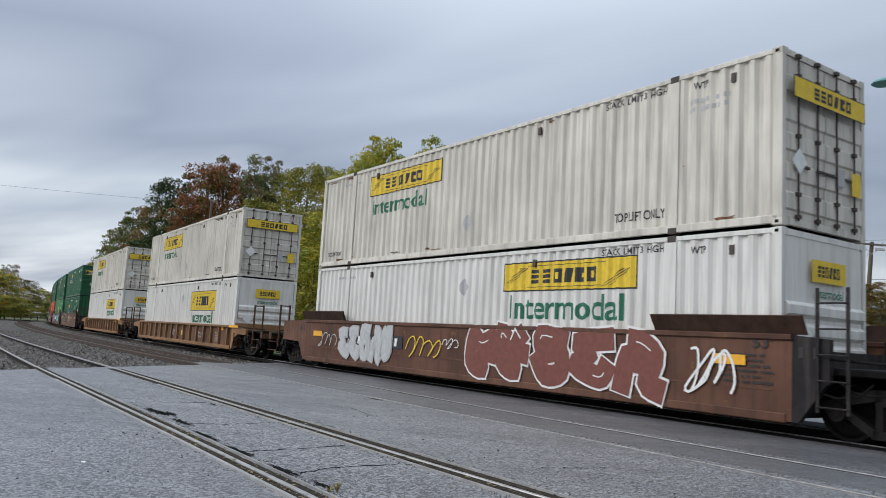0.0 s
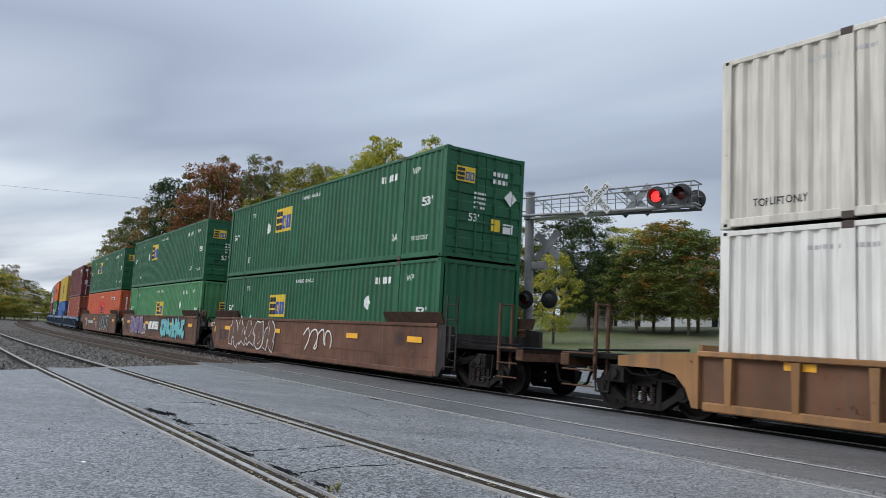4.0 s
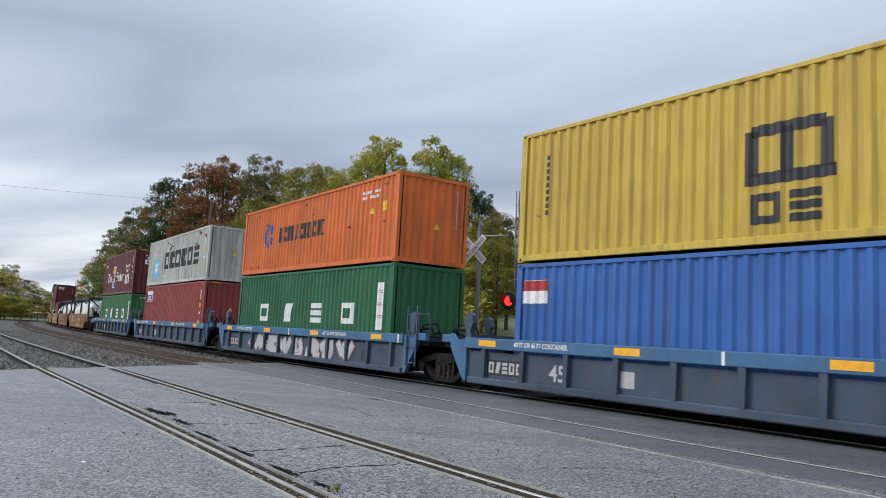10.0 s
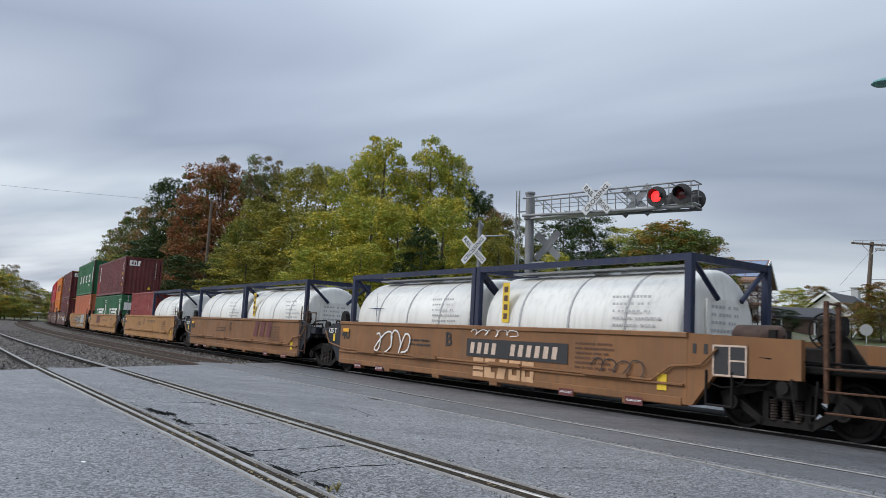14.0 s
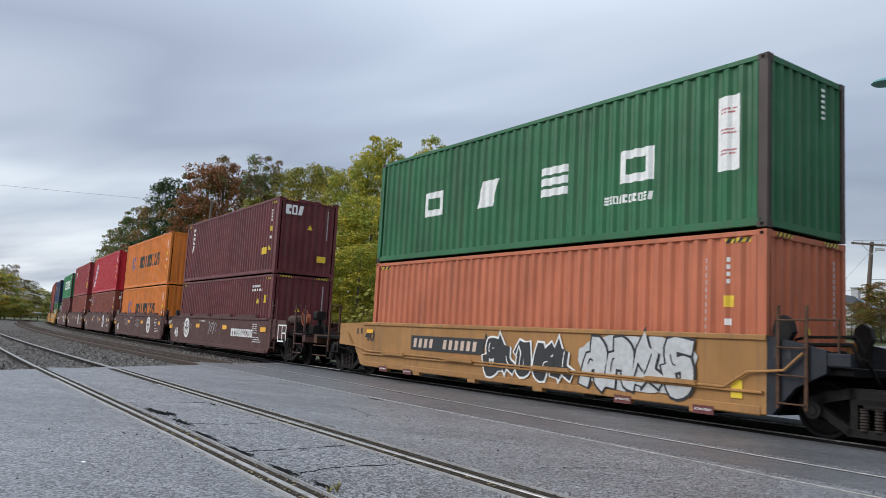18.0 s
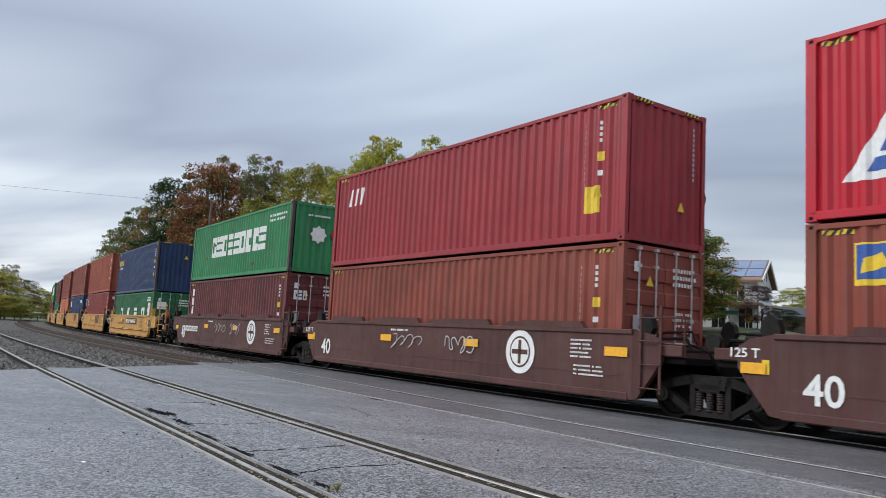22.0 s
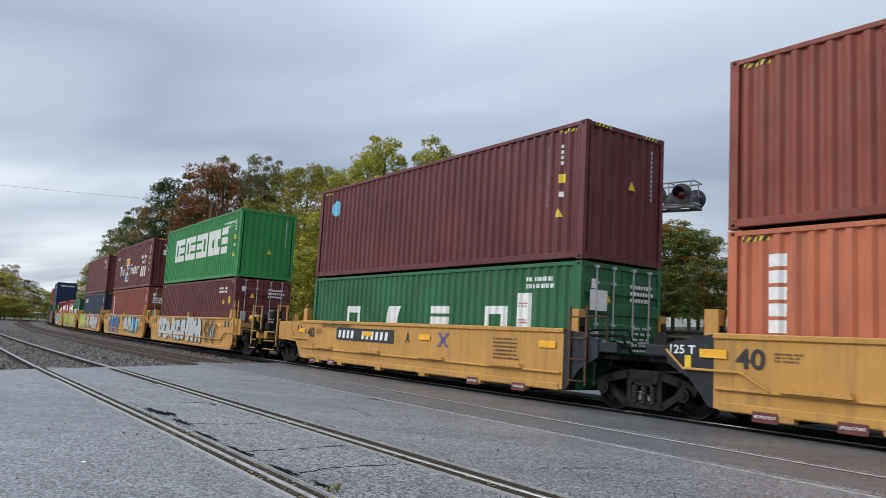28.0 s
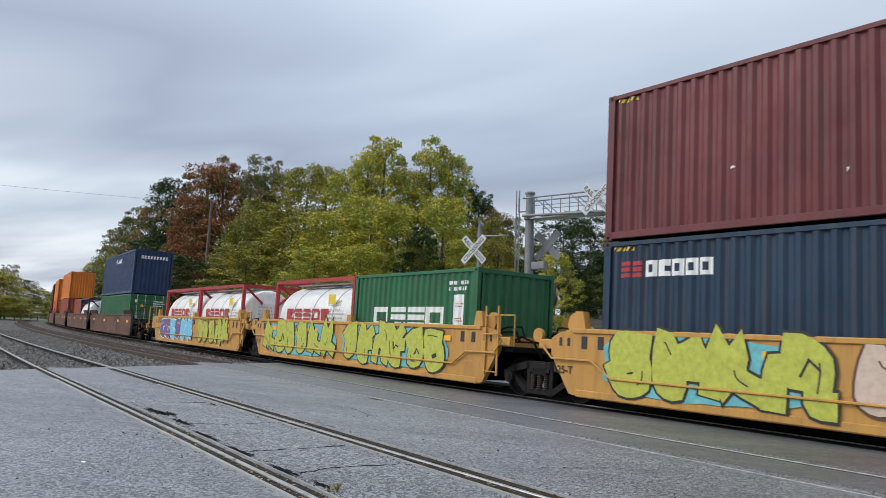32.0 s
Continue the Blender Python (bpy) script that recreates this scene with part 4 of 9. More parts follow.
def crown_mesh(seed, leaves, loose):
    """Leaves in many clumps round the ends of the limbs, and a thinner filling; the crown is 1 high and 1 wide."""
    rnd = random.Random(seed)
    clumps = []
    for i in range(135):
        a, h = rnd.uniform(0, 6.28), rnd.random()
        reach = (0.5 - 0.30 * (max(0.0, h - 0.4) / 0.6) ** 1.5) * (0.6 + 0.4 * min(1.0, h / 0.25))
        r = reach * (0.45 + 0.55 * rnd.random() ** 0.5) * (1 + 0.24 * math.sin(2 * a + seed) * math.cos(5 * h + seed))
        clumps.append((r * math.cos(a), r * math.sin(a), 0.05 + 0.88 * h, rnd.uniform(0.06, 0.135) * (1.1 - 0.3 * h)))
    V, F = [], []
    for i in range(leaves):
        cx, cy, cz, cr = clumps[i % len(clumps)]
        d = Vector((rnd.gauss(0, 1), rnd.gauss(0, 1), rnd.gauss(0.4, 0.6))).normalized() * cr * (0.5 + loose * rnd.random() ** 0.7)
        p = Vector((cx, cy, cz)) + d
        if i % 7 == 0:
            p = Vector((cx * 0.6, cy * 0.6, cz * 0.92)) + d * 1.4
        n = (d.normalized() * 0.7 + Vector((rnd.gauss(0, 0.7), rnd.gauss(0, 0.7), rnd.gauss(0.45, 0.7)))).normalized()
        t = n.orthogonal().normalized()
        t.rotate(Matrix.Rotation(rnd.uniform(0, 6.28), 3, n))
        w = n.cross(t)
        s = rnd.uniform(0.009, 0.0155)
        p.z, t.z, w.z = cz + (p.z - cz) * 0.40, t.z * 0.42, w.z * 0.42
        b = len(V)
        V += [tuple(p - t * s * 1.4), tuple(p + w * s * 0.8), tuple(p + t * s * 1.4), tuple(p - w * s * 0.8)]
        F.append((b, b + 1, b + 2, b + 3))
    return V, F


def trunk_mesh(seed):
    rnd = random.Random(seed)
    M = ([], [])
    tube(M, (0, 0, -0.03), (0.01, 0, 0.35), 0.022, 8, 0.016)
    tube(M, (0.01, 0, 0.35), (0, 0.01, 0.85), 0.016, 7, 0.005)
    return M


def limb_mesh(seed):
    rnd = random.Random(seed)
    M = ([], [])
    a = rnd.uniform(0, 6.28)
    p = Vector((0, 0, 0))
    for i in range(3):
        q = p + Vector((math.cos(a + rnd.uniform(-0.3, 0.3)) * 0.13, math.sin(a + rnd.uniform(-0.3, 0.3)) * 0.13, rnd.uniform(0.06, 0.14)))
        tube(M, p, q, 0.009 - i * 0.0024, 6, 0.0066 - i * 0.0024)
        p = q
    return M


CROWNS = [mesh("crown", crown_mesh(i + 1, 15000, 0.7 if i < 3 else 0.9)) for i in range(5)]
TRUNKS = [mesh("trunk", trunk_mesh(i)) for i in range(3)]
BRANCHES = [mesh("limb", limb_mesh(i)) for i in range(7)]


def tree(x, y, height, width, kind, i, group):
    label = TREE_WORDS[kind] + (" on the wooded bank" if group.startswith("hill") else " beyond the tracks")
    t = thing("tree", label, "tree", group, m=Matrix.Translation((x, y, land(x, y) - 0.05)) @ Matrix.Rotation(i * 1.7, 4, "Z"))
    wide = width * 1.18
    low = 0.1 * height
    part("trunk", TRUNKS[i % 3], BARK, t, m=Matrix.Diagonal((height * 0.75, height * 0.75, height, 1)))
    for k in range(5):
        part("limb", BRANCHES[(i + k) % 7], BARK, t, m=Matrix.Translation((0, 0, height * (0.26 + 0.11 * k))) @ Matrix.Rotation(k * 2.4, 4, "Z") @ Matrix.Diagonal((wide * (0.7 - 0.1 * k), wide * (0.7 - 0.1 * k), height * 0.3, 1)))
    part("crown", CROWNS[(i * 3) % 5], LEAVES[kind], t, m=Matrix.Translation((0, 0, low)) @ Matrix.Diagonal((wide, wide, height - low, 1)))
    return t


left_grove = [
    (-141.4, 127.0, 12.7, 4.7, "pale"),
    (-134.4, 119.7, 10.0, 6.8, "yellow"),
    (-146.6, 136.0, 10.0, 5.7, "brown"),
    (-132.7, 114.1, 10.6, 8.2, "yellow"),
    (-159.7, 151.3, 8.9, 7.2, "yellow"),
    (-171.9, 167.5, 8.7, 7.4, "brown"),
    (-184.0, 183.7, 8.2, 7.6, "olive"),
    (-209.9, 214.3, 11.1, 8.8, "pale"),
    (-221.6, 230.8, 9.2, 10.7, "olive"),
    (-132.7, 121.6, 4.9, 6.8, "olive"),
    (-144.3, 138.5, 5.0, 7.7, "yellow"),
    (-123.2, 109.7, 5.0, 7.8, "yellow"),
    (-225.8, 240.7, 10.8, 9.8, "yellow"),
]
hill_back = [
    (-95.4, 102.4, 10.9, 3.6, "yellow"),
    (-88.7, 97.8, 12.5, 4.5, "green"),
    (-82.0, 93.0, 14.8, 5.0, "green"),
    (-75.4, 88.2, 16.8, 4.9, "brown"),
    (-70.0, 84.9, 16.4, 4.0, "rust"),
    (-69.2, 82.9, 11.4, 6.0, "dark"),
    (-60.9, 76.8, 18.0, 4.6, "dark"),
    (-58.4, 76.2, 14.0, 4.3, "dark"),
    (-59.8, 75.1, 12.1, 4.9, "dark"),
    (-51.9, 71.0, 18.3, 5.1, "red"),
    (-49.9, 71.3, 18.6, 3.6, "red"),
    (-51.6, 68.8, 14.5, 3.7, "red"),
    (-48.2, 68.8, 11.4, 5.2, "red"),
    (-47.9, 76.2, 19.5, 4.2, "brown"),
    (-50.2, 77.1, 17.9, 3.9, "brown"),
    (-44.5, 75.9, 17.7, 3.4, "olive"),
]
hill_mid = [
    (-38.8, 60.6, 12.1, 4.2, "olive"),
    (-36.2, 59.9, 10.8, 4.3, "olive"),
    (-38.7, 58.4, 9.9, 2.9, "green"),
    (-34.0, 61.2, 14.9, 3.7, "olive"),
    (-31.6, 60.2, 14.6, 2.9, "olive"),
    (-28.0, 57.5, 13.3, 3.3, "lime"),
    (-25.8, 56.4, 15.0, 3.1, "lime"),
    (-23.9, 55.0, 15.8, 3.4, "lime"),
    (-22.0, 55.8, 13.0, 3.3, "lime"),
    (-20.3, 56.5, 15.4, 3.3, "lime"),
    (-19.3, 57.9, 14.6, 2.8, "lime"),
    (-20.9, 68.9, 14.0, 2.8, "dark"),
    (-20.4, 71.1, 13.3, 2.9, "dark"),
    (-18.2, 69.7, 11.3, 2.6, "rust"),
    (-16.9, 70.0, 10.8, 2.6, "brown"),
    (-17.0, 61.7, 9.8, 3.1, "olive"),
]
hill_front = [
    (-32.7, 50.3, 7.4, 3.9, "olive"),
    (-28.9, 50.3, 8.9, 3.8, "olive"),
    (-25.4, 49.9, 9.2, 3.7, "lime"),
    (-22.1, 49.3, 10.2, 3.8, "lime"),
    (-19.5, 48.2, 9.2, 2.8, "lime"),
    (-16.6, 49.3, 10.1, 3.2, "lime"),
    # narrow dark tree added to paint the dark gap between lime crowns
    (-17.3, 46.9, 7.7, 2.0, "dark"),
    (-14.6, 47.8, 6.8, 2.4, "lime"),
    (-12.9, 50.4, 7.0, 2.5, "olive"),
    (-11.2, 52.8, 6.3, 2.3, "olive"),
    (-43.0, 57.8, 6.9, 5.2, "dark"),
    (-65.0, 76.0, 8.9, 6.0, "green"),
    (-23.5, 44.1, 6.1, 3.2, "lime"),
    (-20.1, 43.6, 6.3, 2.9, "lime"),
]
house_side = [
    (-8.3, 49.3, 8.1, 3.9, "dark"),
    (-6.3, 47.6, 7.5, 3.0, "dark"),
    (-7.0, 39.4, 5.0, 1.8, "lime"),
    (-5.0, 57.8, 7.8, 3.9, "lime"),
    (-1.3, 46.0, 6.8, 4.4, "maple"),
    (0.1, 47.0, 6.1, 3.3, "maple"),
    (-3.3, 45.9, 5.3, 3.1, "maplegreen"),
    (3.5, 49.9, 2.8, 1.6, "burgundy"),
    (7.8, 71.6, 3.9, 2.8, "lime"),
    (10.9, 81.3, 4.4, 2.4, "rust"),
    (10.7, 52.9, 3.9, 2.8, "rust"),
    (13.0, 54.5, 4.8, 3.3, "olive"),
    (13.1, 48.2, 5.4, 3.3, "green"),
    (-0.4, 44.5, 6.3, 3.6, "maplegreen"),
    (-2.4, 46.7, 6.3, 3.8, "maplegreen"),
    (-4.9, 46.8, 5.0, 2.8, "dark"),
]

for group, rows in (("left grove", left_grove), ("hill trees behind", hill_back), ("hill trees between", hill_mid), ("hill trees in front", hill_front), ("trees by the houses", house_side)):
    for i, (x, y, hgt, wid, kind) in enumerate(rows):
        tree(x, y, hgt * (1.05 if group.startswith("hill") else 1.0), wid * (1.4 if group.startswith("hill") else 1.15), kind, i + len(group), group)


def brush(name, x0, y0, x1, y1, depth, height, n, kind, label, seed):
    """Scrub: many leaves heaped along a line."""
    rnd = random.Random(seed)
    V, F = [], []
    for i in range(n):
        u, w = rnd.random(), rnd.uniform(-0.5, 0.5)
        x, y = x0 + (x1 - x0) * u + w * depth, y0 + (y1 - y0) * u + w * depth
        hump = height * (0.45 + 0.55 * abs(math.sin(u * 23 + seed) * math.cos(u * 9.1)))
        p = Vector((x, y, land(x, y) + rnd.random() ** 0.7 * hump))
        n_ = Vector((rnd.gauss(0, 1), rnd.gauss(0, 1), rnd.gauss(0.4, 1))).normalized()
        t = n_.orthogonal().normalized()
        c = n_.cross(t)
        s = rnd.uniform(0.1, 0.26)
        b = len(V)
        V += [tuple(p - t * s), tuple(p + c * s * 0.55), tuple(p + t * s), tuple(p - c * s * 0.55)]
        F.append((b, b + 1, b + 2, b + 3))
    tagged(part(name, (V, F), LEAVES[kind]), label, "undergrowth", kind="stuff")


brush("undergrowth", -110, 118, -46, 60, 5, 5.0, 9000, "dark", "dark undergrowth along the foot of the wooded bank", 1)
brush("undergrowth", -46, 60, -13, 40, 5, 4.2, 9000, "olive", "olive undergrowth along the foot of the wooded bank", 2)
brush("undergrowth", -150, 112, -125, 88, 8, 3.5, 5000, "olive", "scrub beside the curve of the line", 3)
brush("undergrowth", -300, 280, -150, 122, 8, 5.0, 6000, "yellow", "yellowing scrub beside the far curve", 4)

# ---- crossing signals ----


def facing(x, y, z, deg, lean=0.0):
    return Matrix.Translation((x, y, z)) @ Matrix.Rotation(radians(deg), 4, "Z") @ Matrix.Rotation(radians(lean), 4, "Y")


def crossbuck(parent, x, z, y, back=False):
    """Two crossed boards with the words on them."""
    for a in (45, -45):
        off = 0.0 if a > 0 else -0.024
        m = Matrix.Translation((x, y + off, z)) @ Matrix.Rotation(radians(a), 4, "Y")
        b = part("crossbuck_board", shared("crossbuck_board", lambda: box(([], []), -0.61, 0.61, -0.008, 0.008, -0.115, 0.115)), BACK_ALU if back else BOARD_WHITE, parent, "bare metal back of a crossing board" if back else "white reflective crossing board", m)
        if not back:
            for word, x0 in ((("RAIL", -0.55), ("ROAD", 0.16)) if a > 0 else (("CROSSING", -0.52),)):
                s = letters(word, 0.15)
                w = max(p[0] for p in s[0])
                k = (0.40 if len(word) == 4 else 1.04) / w
                part("lettering", ([(x0 + p * k, -0.0115, q - 0.075) for p, q in s[0]], list(s[1])), BLACK_MARK, b)


def lamp_head(parent, x, y, z, lit, away=False, r=0.3):
    """A round black background with a hooded red lens."""
    m = Matrix.Translation((x, y, z)) @ (Matrix.Rotation(math.pi, 4, "Z") if away else Matrix())
    h = part("flasher", shared(("flasher", r), lambda: lathe(([], []), [(0.02, 0.01), (0.02, r), (-0.005, r), (-0.005, 0.16)], True, 28)), BLACK_MARK, parent, "black round flasher background", m)
    part("lens", shared("lens", lambda: lathe(([], []), [(-0.012, 0.16), (-0.035, 0.12), (-0.05, 0.06), (-0.054, 0.002)], True, 20), True), RED_LIT if lit else RED_DARK, h, "lit red lens" if lit else "dark red lens")
    part("hood", shared("hood", lambda: hood_mesh()), BLACK_MARK, h)
    part("housing", shared("housing", lambda: lathe(([], []), [(0.02, 0.17), (0.16, 0.15), (0.19, 0.06), (0.19, 0.002)], True, 18)), BLACK_MARK, h)


def hood_mesh():
    V, F = [], []
    n = 16
    for i in range(n + 1):
        a = math.pi * (-0.12 + 1.24 * i / n)
        for y in (0.0, -0.3 + 0.1 * abs(math.cos(a))):
            V.append((0.175 * math.cos(a), y, 0.175 * math.sin(a)))
    for i in range(n):
        F.append((2 * i, 2 * i + 1, 2 * i + 3, 2 * i + 2))
    return V, F


def cantilever():
    c = thing("cantilever_signal", "aluminium cantilever crossing signal with red flashers and boards", "crossing signal", m=facing(-5.15, 24.47, 0.0, -20.8, -1.6))
    part("foundation", box(([], []), -0.4, 0.4, -0.4, 0.4, -0.3, 0.25), plain("concrete", (0.4, 0.39, 0.37), 0.9, 0.15, 6), c)
    part("post", tube(([], []), (0, 0, 0.2), (0, 0, 6.08), 0.155, 20, 0.14), ALU, c, "round aluminium post")
    part("post_cap", tube(([], []), (0, 0, 6.08), (0, 0, 6.14), 0.17, 20), ALU, c)
    part("collar", tube(([], []), (0, 0, 5.22), (0, 0, 5.32), 0.2, 20), ALU, c)
    lad = part("ladder", ([], []), ALU, c, "climbing ladder")
    M = ([], [])
    for x in (-0.42, -0.3):
        box(M, x - 0.012, x + 0.012, -0.2, -0.16, 2.9, 6.2)
    for i in range(11):
        tube(M, (-0.42, -0.18, 3.0 + i * 0.3), (-0.3, -0.18, 3.0 + i * 0.3), 0.01, 6)
    lad.data = mesh("ladder", M)
    lad.material_slots[0].link = "OBJECT"
    lad.material_slots[0].material = ALU
    Lb = 5.64
    for y in (-0.28, 0.28):
        part("chord", tube(([], []), (-0.1, y, 5.32), (Lb, y, 5.10), 0.045, 10), ALU, c, "lower beam tube")
        part("chord", tube(([], []), (-0.1, y, 5.9), (Lb, y, 5.84), 0.026, 8), ALU, c, "upper rail tube")
        for i in range(9):
            x = 0.35 + i * 0.65
            part("upright", tube(([], []), (x, y, 5.31 - 0.02 * i), (x, y, 5.9 - 0.006 * i), 0.017, 6), ALU, c)
        for i in range(3):
            x = 0.35 + i * 1.3
            part("diagonal", tube(([], []), (x, y, 5.9), (x + 0.65, y, 5.32), 0.017, 6), ALU, c)
        part("mid_rail", tube(([], []), (0.3, y, 5.62), (Lb, y, 5.48), 0.011, 6), ALU, c)
    part("walkway", box(([], []), 0.2, Lb, -0.26, 0.26, 5.2, 5.23), GALV, c, "walkway grating")
    part("end_bracket", box(box(([], []), -0.45, -0.1, -0.03, 0.03, 5.5, 5.53), -0.45, -0.42, -0.03, 0.03, 5.5, 6.0), ALU, c)
    for x in (Lb - 0.7, Lb):
        for z in (5.11, 5.84):
            part("cage_bar", tube(([], []), (x, -0.3, z), (x, 0.3, z), 0.02, 6), ALU, c)
    crossbuck(c, 2.62, 5.62, -0.34)
    crossbuck(c, 3.62, 5.56, 0.34, True)
    lamp_head(c, 4.58, -0.42, 5.46, True)
    lamp_head(c, 5.32, -0.42, 5.46, False)
    lamp_head(c, 4.75, 0.42, 5.42, False, True)
    lamp_head(c, 5.42, 0.42, 5.42, False, True)
    # lower pair on the post
    part("lamp_arm", tube(([], []), (-0.6, -0.2, 2.5), (0.5, -0.2, 2.5), 0.035, 8), ALU, c)
    lamp_head(c, -0.55, -0.32, 2.52, True)
    lamp_head(c, 0.1, -0.34, 2.55, False)
    lamp_head(c, 0.62, 0.3, 2.6, False, True)
    crossbuck(c, 0.52, 4.36, 0.3, True)
    part("box", box(([], []), 0.15, 0.62, -0.1, 0.12, 3.55, 3.8, 0.02), ALU, c, "grey equipment box")
    return c


cantilever()


def mast():
    c = thing("crossing_mast", "aluminium crossing mast with white crossbuck and a bell", "crossing signal", m=facing(-7.05, 25.03, 0.0, -17, -1.0))
    part("post", tube(([], []), (0, 0, -0.1), (0, 0, 5.0), 0.075, 14), ALU, c)
    part("bell", lathe(([], []), [(-0.09, 0.1), (0.0, 0.13), (0.09, 0.1), (0.1, 0.01)], True, 16, (0, 0, 5.1)), ALU, c, "grey warning bell")
    part("bell_post", tube(([], []), (0, 0, 4.9), (0, 0, 5.28), 0.06, 10), ALU, c)
    part("arm", tube(([], []), (0.05, 0, 4.72), (1.0, 0, 4.7), 0.03, 8), ALU, c, "thin side arm")
    crossbuck(c, -0.15, 4.26, -0.1)
    return c


mast()

# ---- pole, wires and street lamp ----
WOOD_POLE = plain("weathered_pole_wood", (0.13, 0.10, 0.08), 0.9, 0.25, 4)


def wire(p, q, sag, r=0.012):
    """One hanging cable."""
    V, F = [], []
    n, k = 14, 5
    side = (Vector(q) - Vector(p)).cross(Vector((0, 0, 1))).normalized()
    for i in range(n + 1):
        u = i / n
        c = Vector(p).lerp(Vector(q), u)
        c.z -= 4 * sag * u * (1 - u)
        for j in range(k):
            w = 2 * math.pi * j / k
            V.append(tuple(c + side * r * math.cos(w) + Vector((0, 0, r * math.sin(w)))))
    for i in range(n):
        for j in range(k):
            F.append((i * k + j, i * k + (j + 1) % k, (i + 1) * k + (j + 1) % k, (i + 1) * k + j))
    return V, F


def utility_pole(x, y, top, lean, arms, label, turn=0):
    z = land(x, y)
    h = top - z
    c = thing("utility_pole", label, "utility pole", m=facing(x, y, z, turn, lean))
    part("pole", tube(([], []), (0, 0, -0.3), (0, 0, h), 0.17, 12, 0.12), WOOD_POLE, c)
    if arms:
        part("crossarm", box(([], []), -1.25, 1.25, -0.2, -0.1, h - 0.25, h - 0.13), WOOD_POLE, c)
        for k in (-1, 1):
            part("arm_brace", tube(([], []), (k * 0.65, -0.15, h - 0.2), (0, -0.13, h - 0.85), 0.02, 6), GALV, c)
        for k in (-1.15, -0.6, 0.6, 1.15):
            part("insulator", tube(([], []), (k, -0.15, h - 0.13), (k, -0.15, h + 0.04), 0.045, 8, 0.02), GREY_MARK, c)
        part("transformer_bracket", box(([], []), 0.2, 0.75, -0.3, -0.05, h - 0.55, h - 0.42), GALV, c)
    return c


utility_pole(10.6, 57.0, 9.15, 4.0, True, "leaning wooden utility pole with a crossarm")
utility_pole(-43.3, 60.0, 12.7, 0.0, False, "dark slim wooden pole before the trees")
for p, q, sag in (((10.0, 56.8, 9.2), (60, 40, 10.5), 0.6), ((11.9, 56.8, 9.1), (62, 40, 10.2), 0.6), ((11.0, 57.0, 6.6), (60, 46, 9.5), 0.5), ((10.7, 57.0, 6.2), (60, 44, 8.8), 0.5), ((10.5, 57, 6.0), (2, 60, 6.1), 0.5), ((10.9, 57.0, 8.4), (9.2, 57.5, 6.2), 0.0)):
    tagged(part("power_line", wire(p, q, sag), BLACK_MARK), "thin black overhead power line", "wire")
tagged(part("power_line", wire((-43.3, 60.0, 12.4), (-62.0, 42.0, 11.7), 0.1, 0.009), BLACK_MARK), "thin black overhead line by the trees", "wire")
utility_pole(-26.0, 15.4, 10.6, 0.0, False, "wooden pole beside the near siding")
tagged(part("power_line", wire((-26.0, 15.4, 10.4), (-20.0, 22.8, 13.7), 0.0, 0.009), BLACK_MARK), "thin black overhead line above the road", "wire")
TEAL_PAINT = plain("teal_lamp_paint", (0.10, 0.26, 0.25), 0.5, 0.1, 5)


def street_lamp():
    c = thing("street_lamp", "teal street lamp with a dish head on a tall pole", "street lamp", m=facing(6.5, 21.9, land(6.5, 21.9), 10))
    part("pole", tube(([], []), (0, 0, -0.1), (0, 0, 8.06), 0.1, 12, 0.06), TEAL_PAINT, c)
    part("arm", tube(([], []), (0, 0, 8.02), (-1.9, 0, 8.1), 0.035, 8), TEAL_PAINT, c)
    part("head", lathe(([], []), [(-0.06, 0.02), (-0.05, 0.25), (-0.02, 0.29), (0.03, 0.26), (0.1, 0.12), (0.12, 0.02)], True, 20), TEAL_PAINT, c, "shallow dish head", Matrix.Translation((-2.05, 0, 8.03)) @ Matrix.Rotation(radians(90), 4, "X"))
    return c


street_lamp()

# ---- houses ----
SIDING_WHITE = plain("white_siding", (0.76, 0.77, 0.77), 0.7, 0.06, 3)
SIDING_BEIGE = plain("beige_siding", (0.36, 0.35, 0.33), 0.75, 0.08, 3)
SHINGLE_BROWN = plain("brown_shingles", (0.24, 0.14, 0.095), 0.9, 0.2, 9)
SHINGLE_DARK = plain("dark_shingles", (0.055, 0.055, 0.06), 0.9, 0.25, 9)
LOG_BROWN = plain("brown_log_siding", (0.15, 0.10, 0.078), 0.85, 0.25, 5)
PANE = plain("dark_window_glass", (0.03, 0.035, 0.04), 0.08, 0.1, 2, bump=0)
# base colour raised to hold the sky's reflection on the panels
SOLAR = plain("sky_tinted_solar_cells", (0.13, 0.17, 0.27), 0.2, 0.1, 2, bump=0)
BRICK_RED = plain("chimney_brick", (0.22, 0.12, 0.09), 0.9, 0.2, 12)


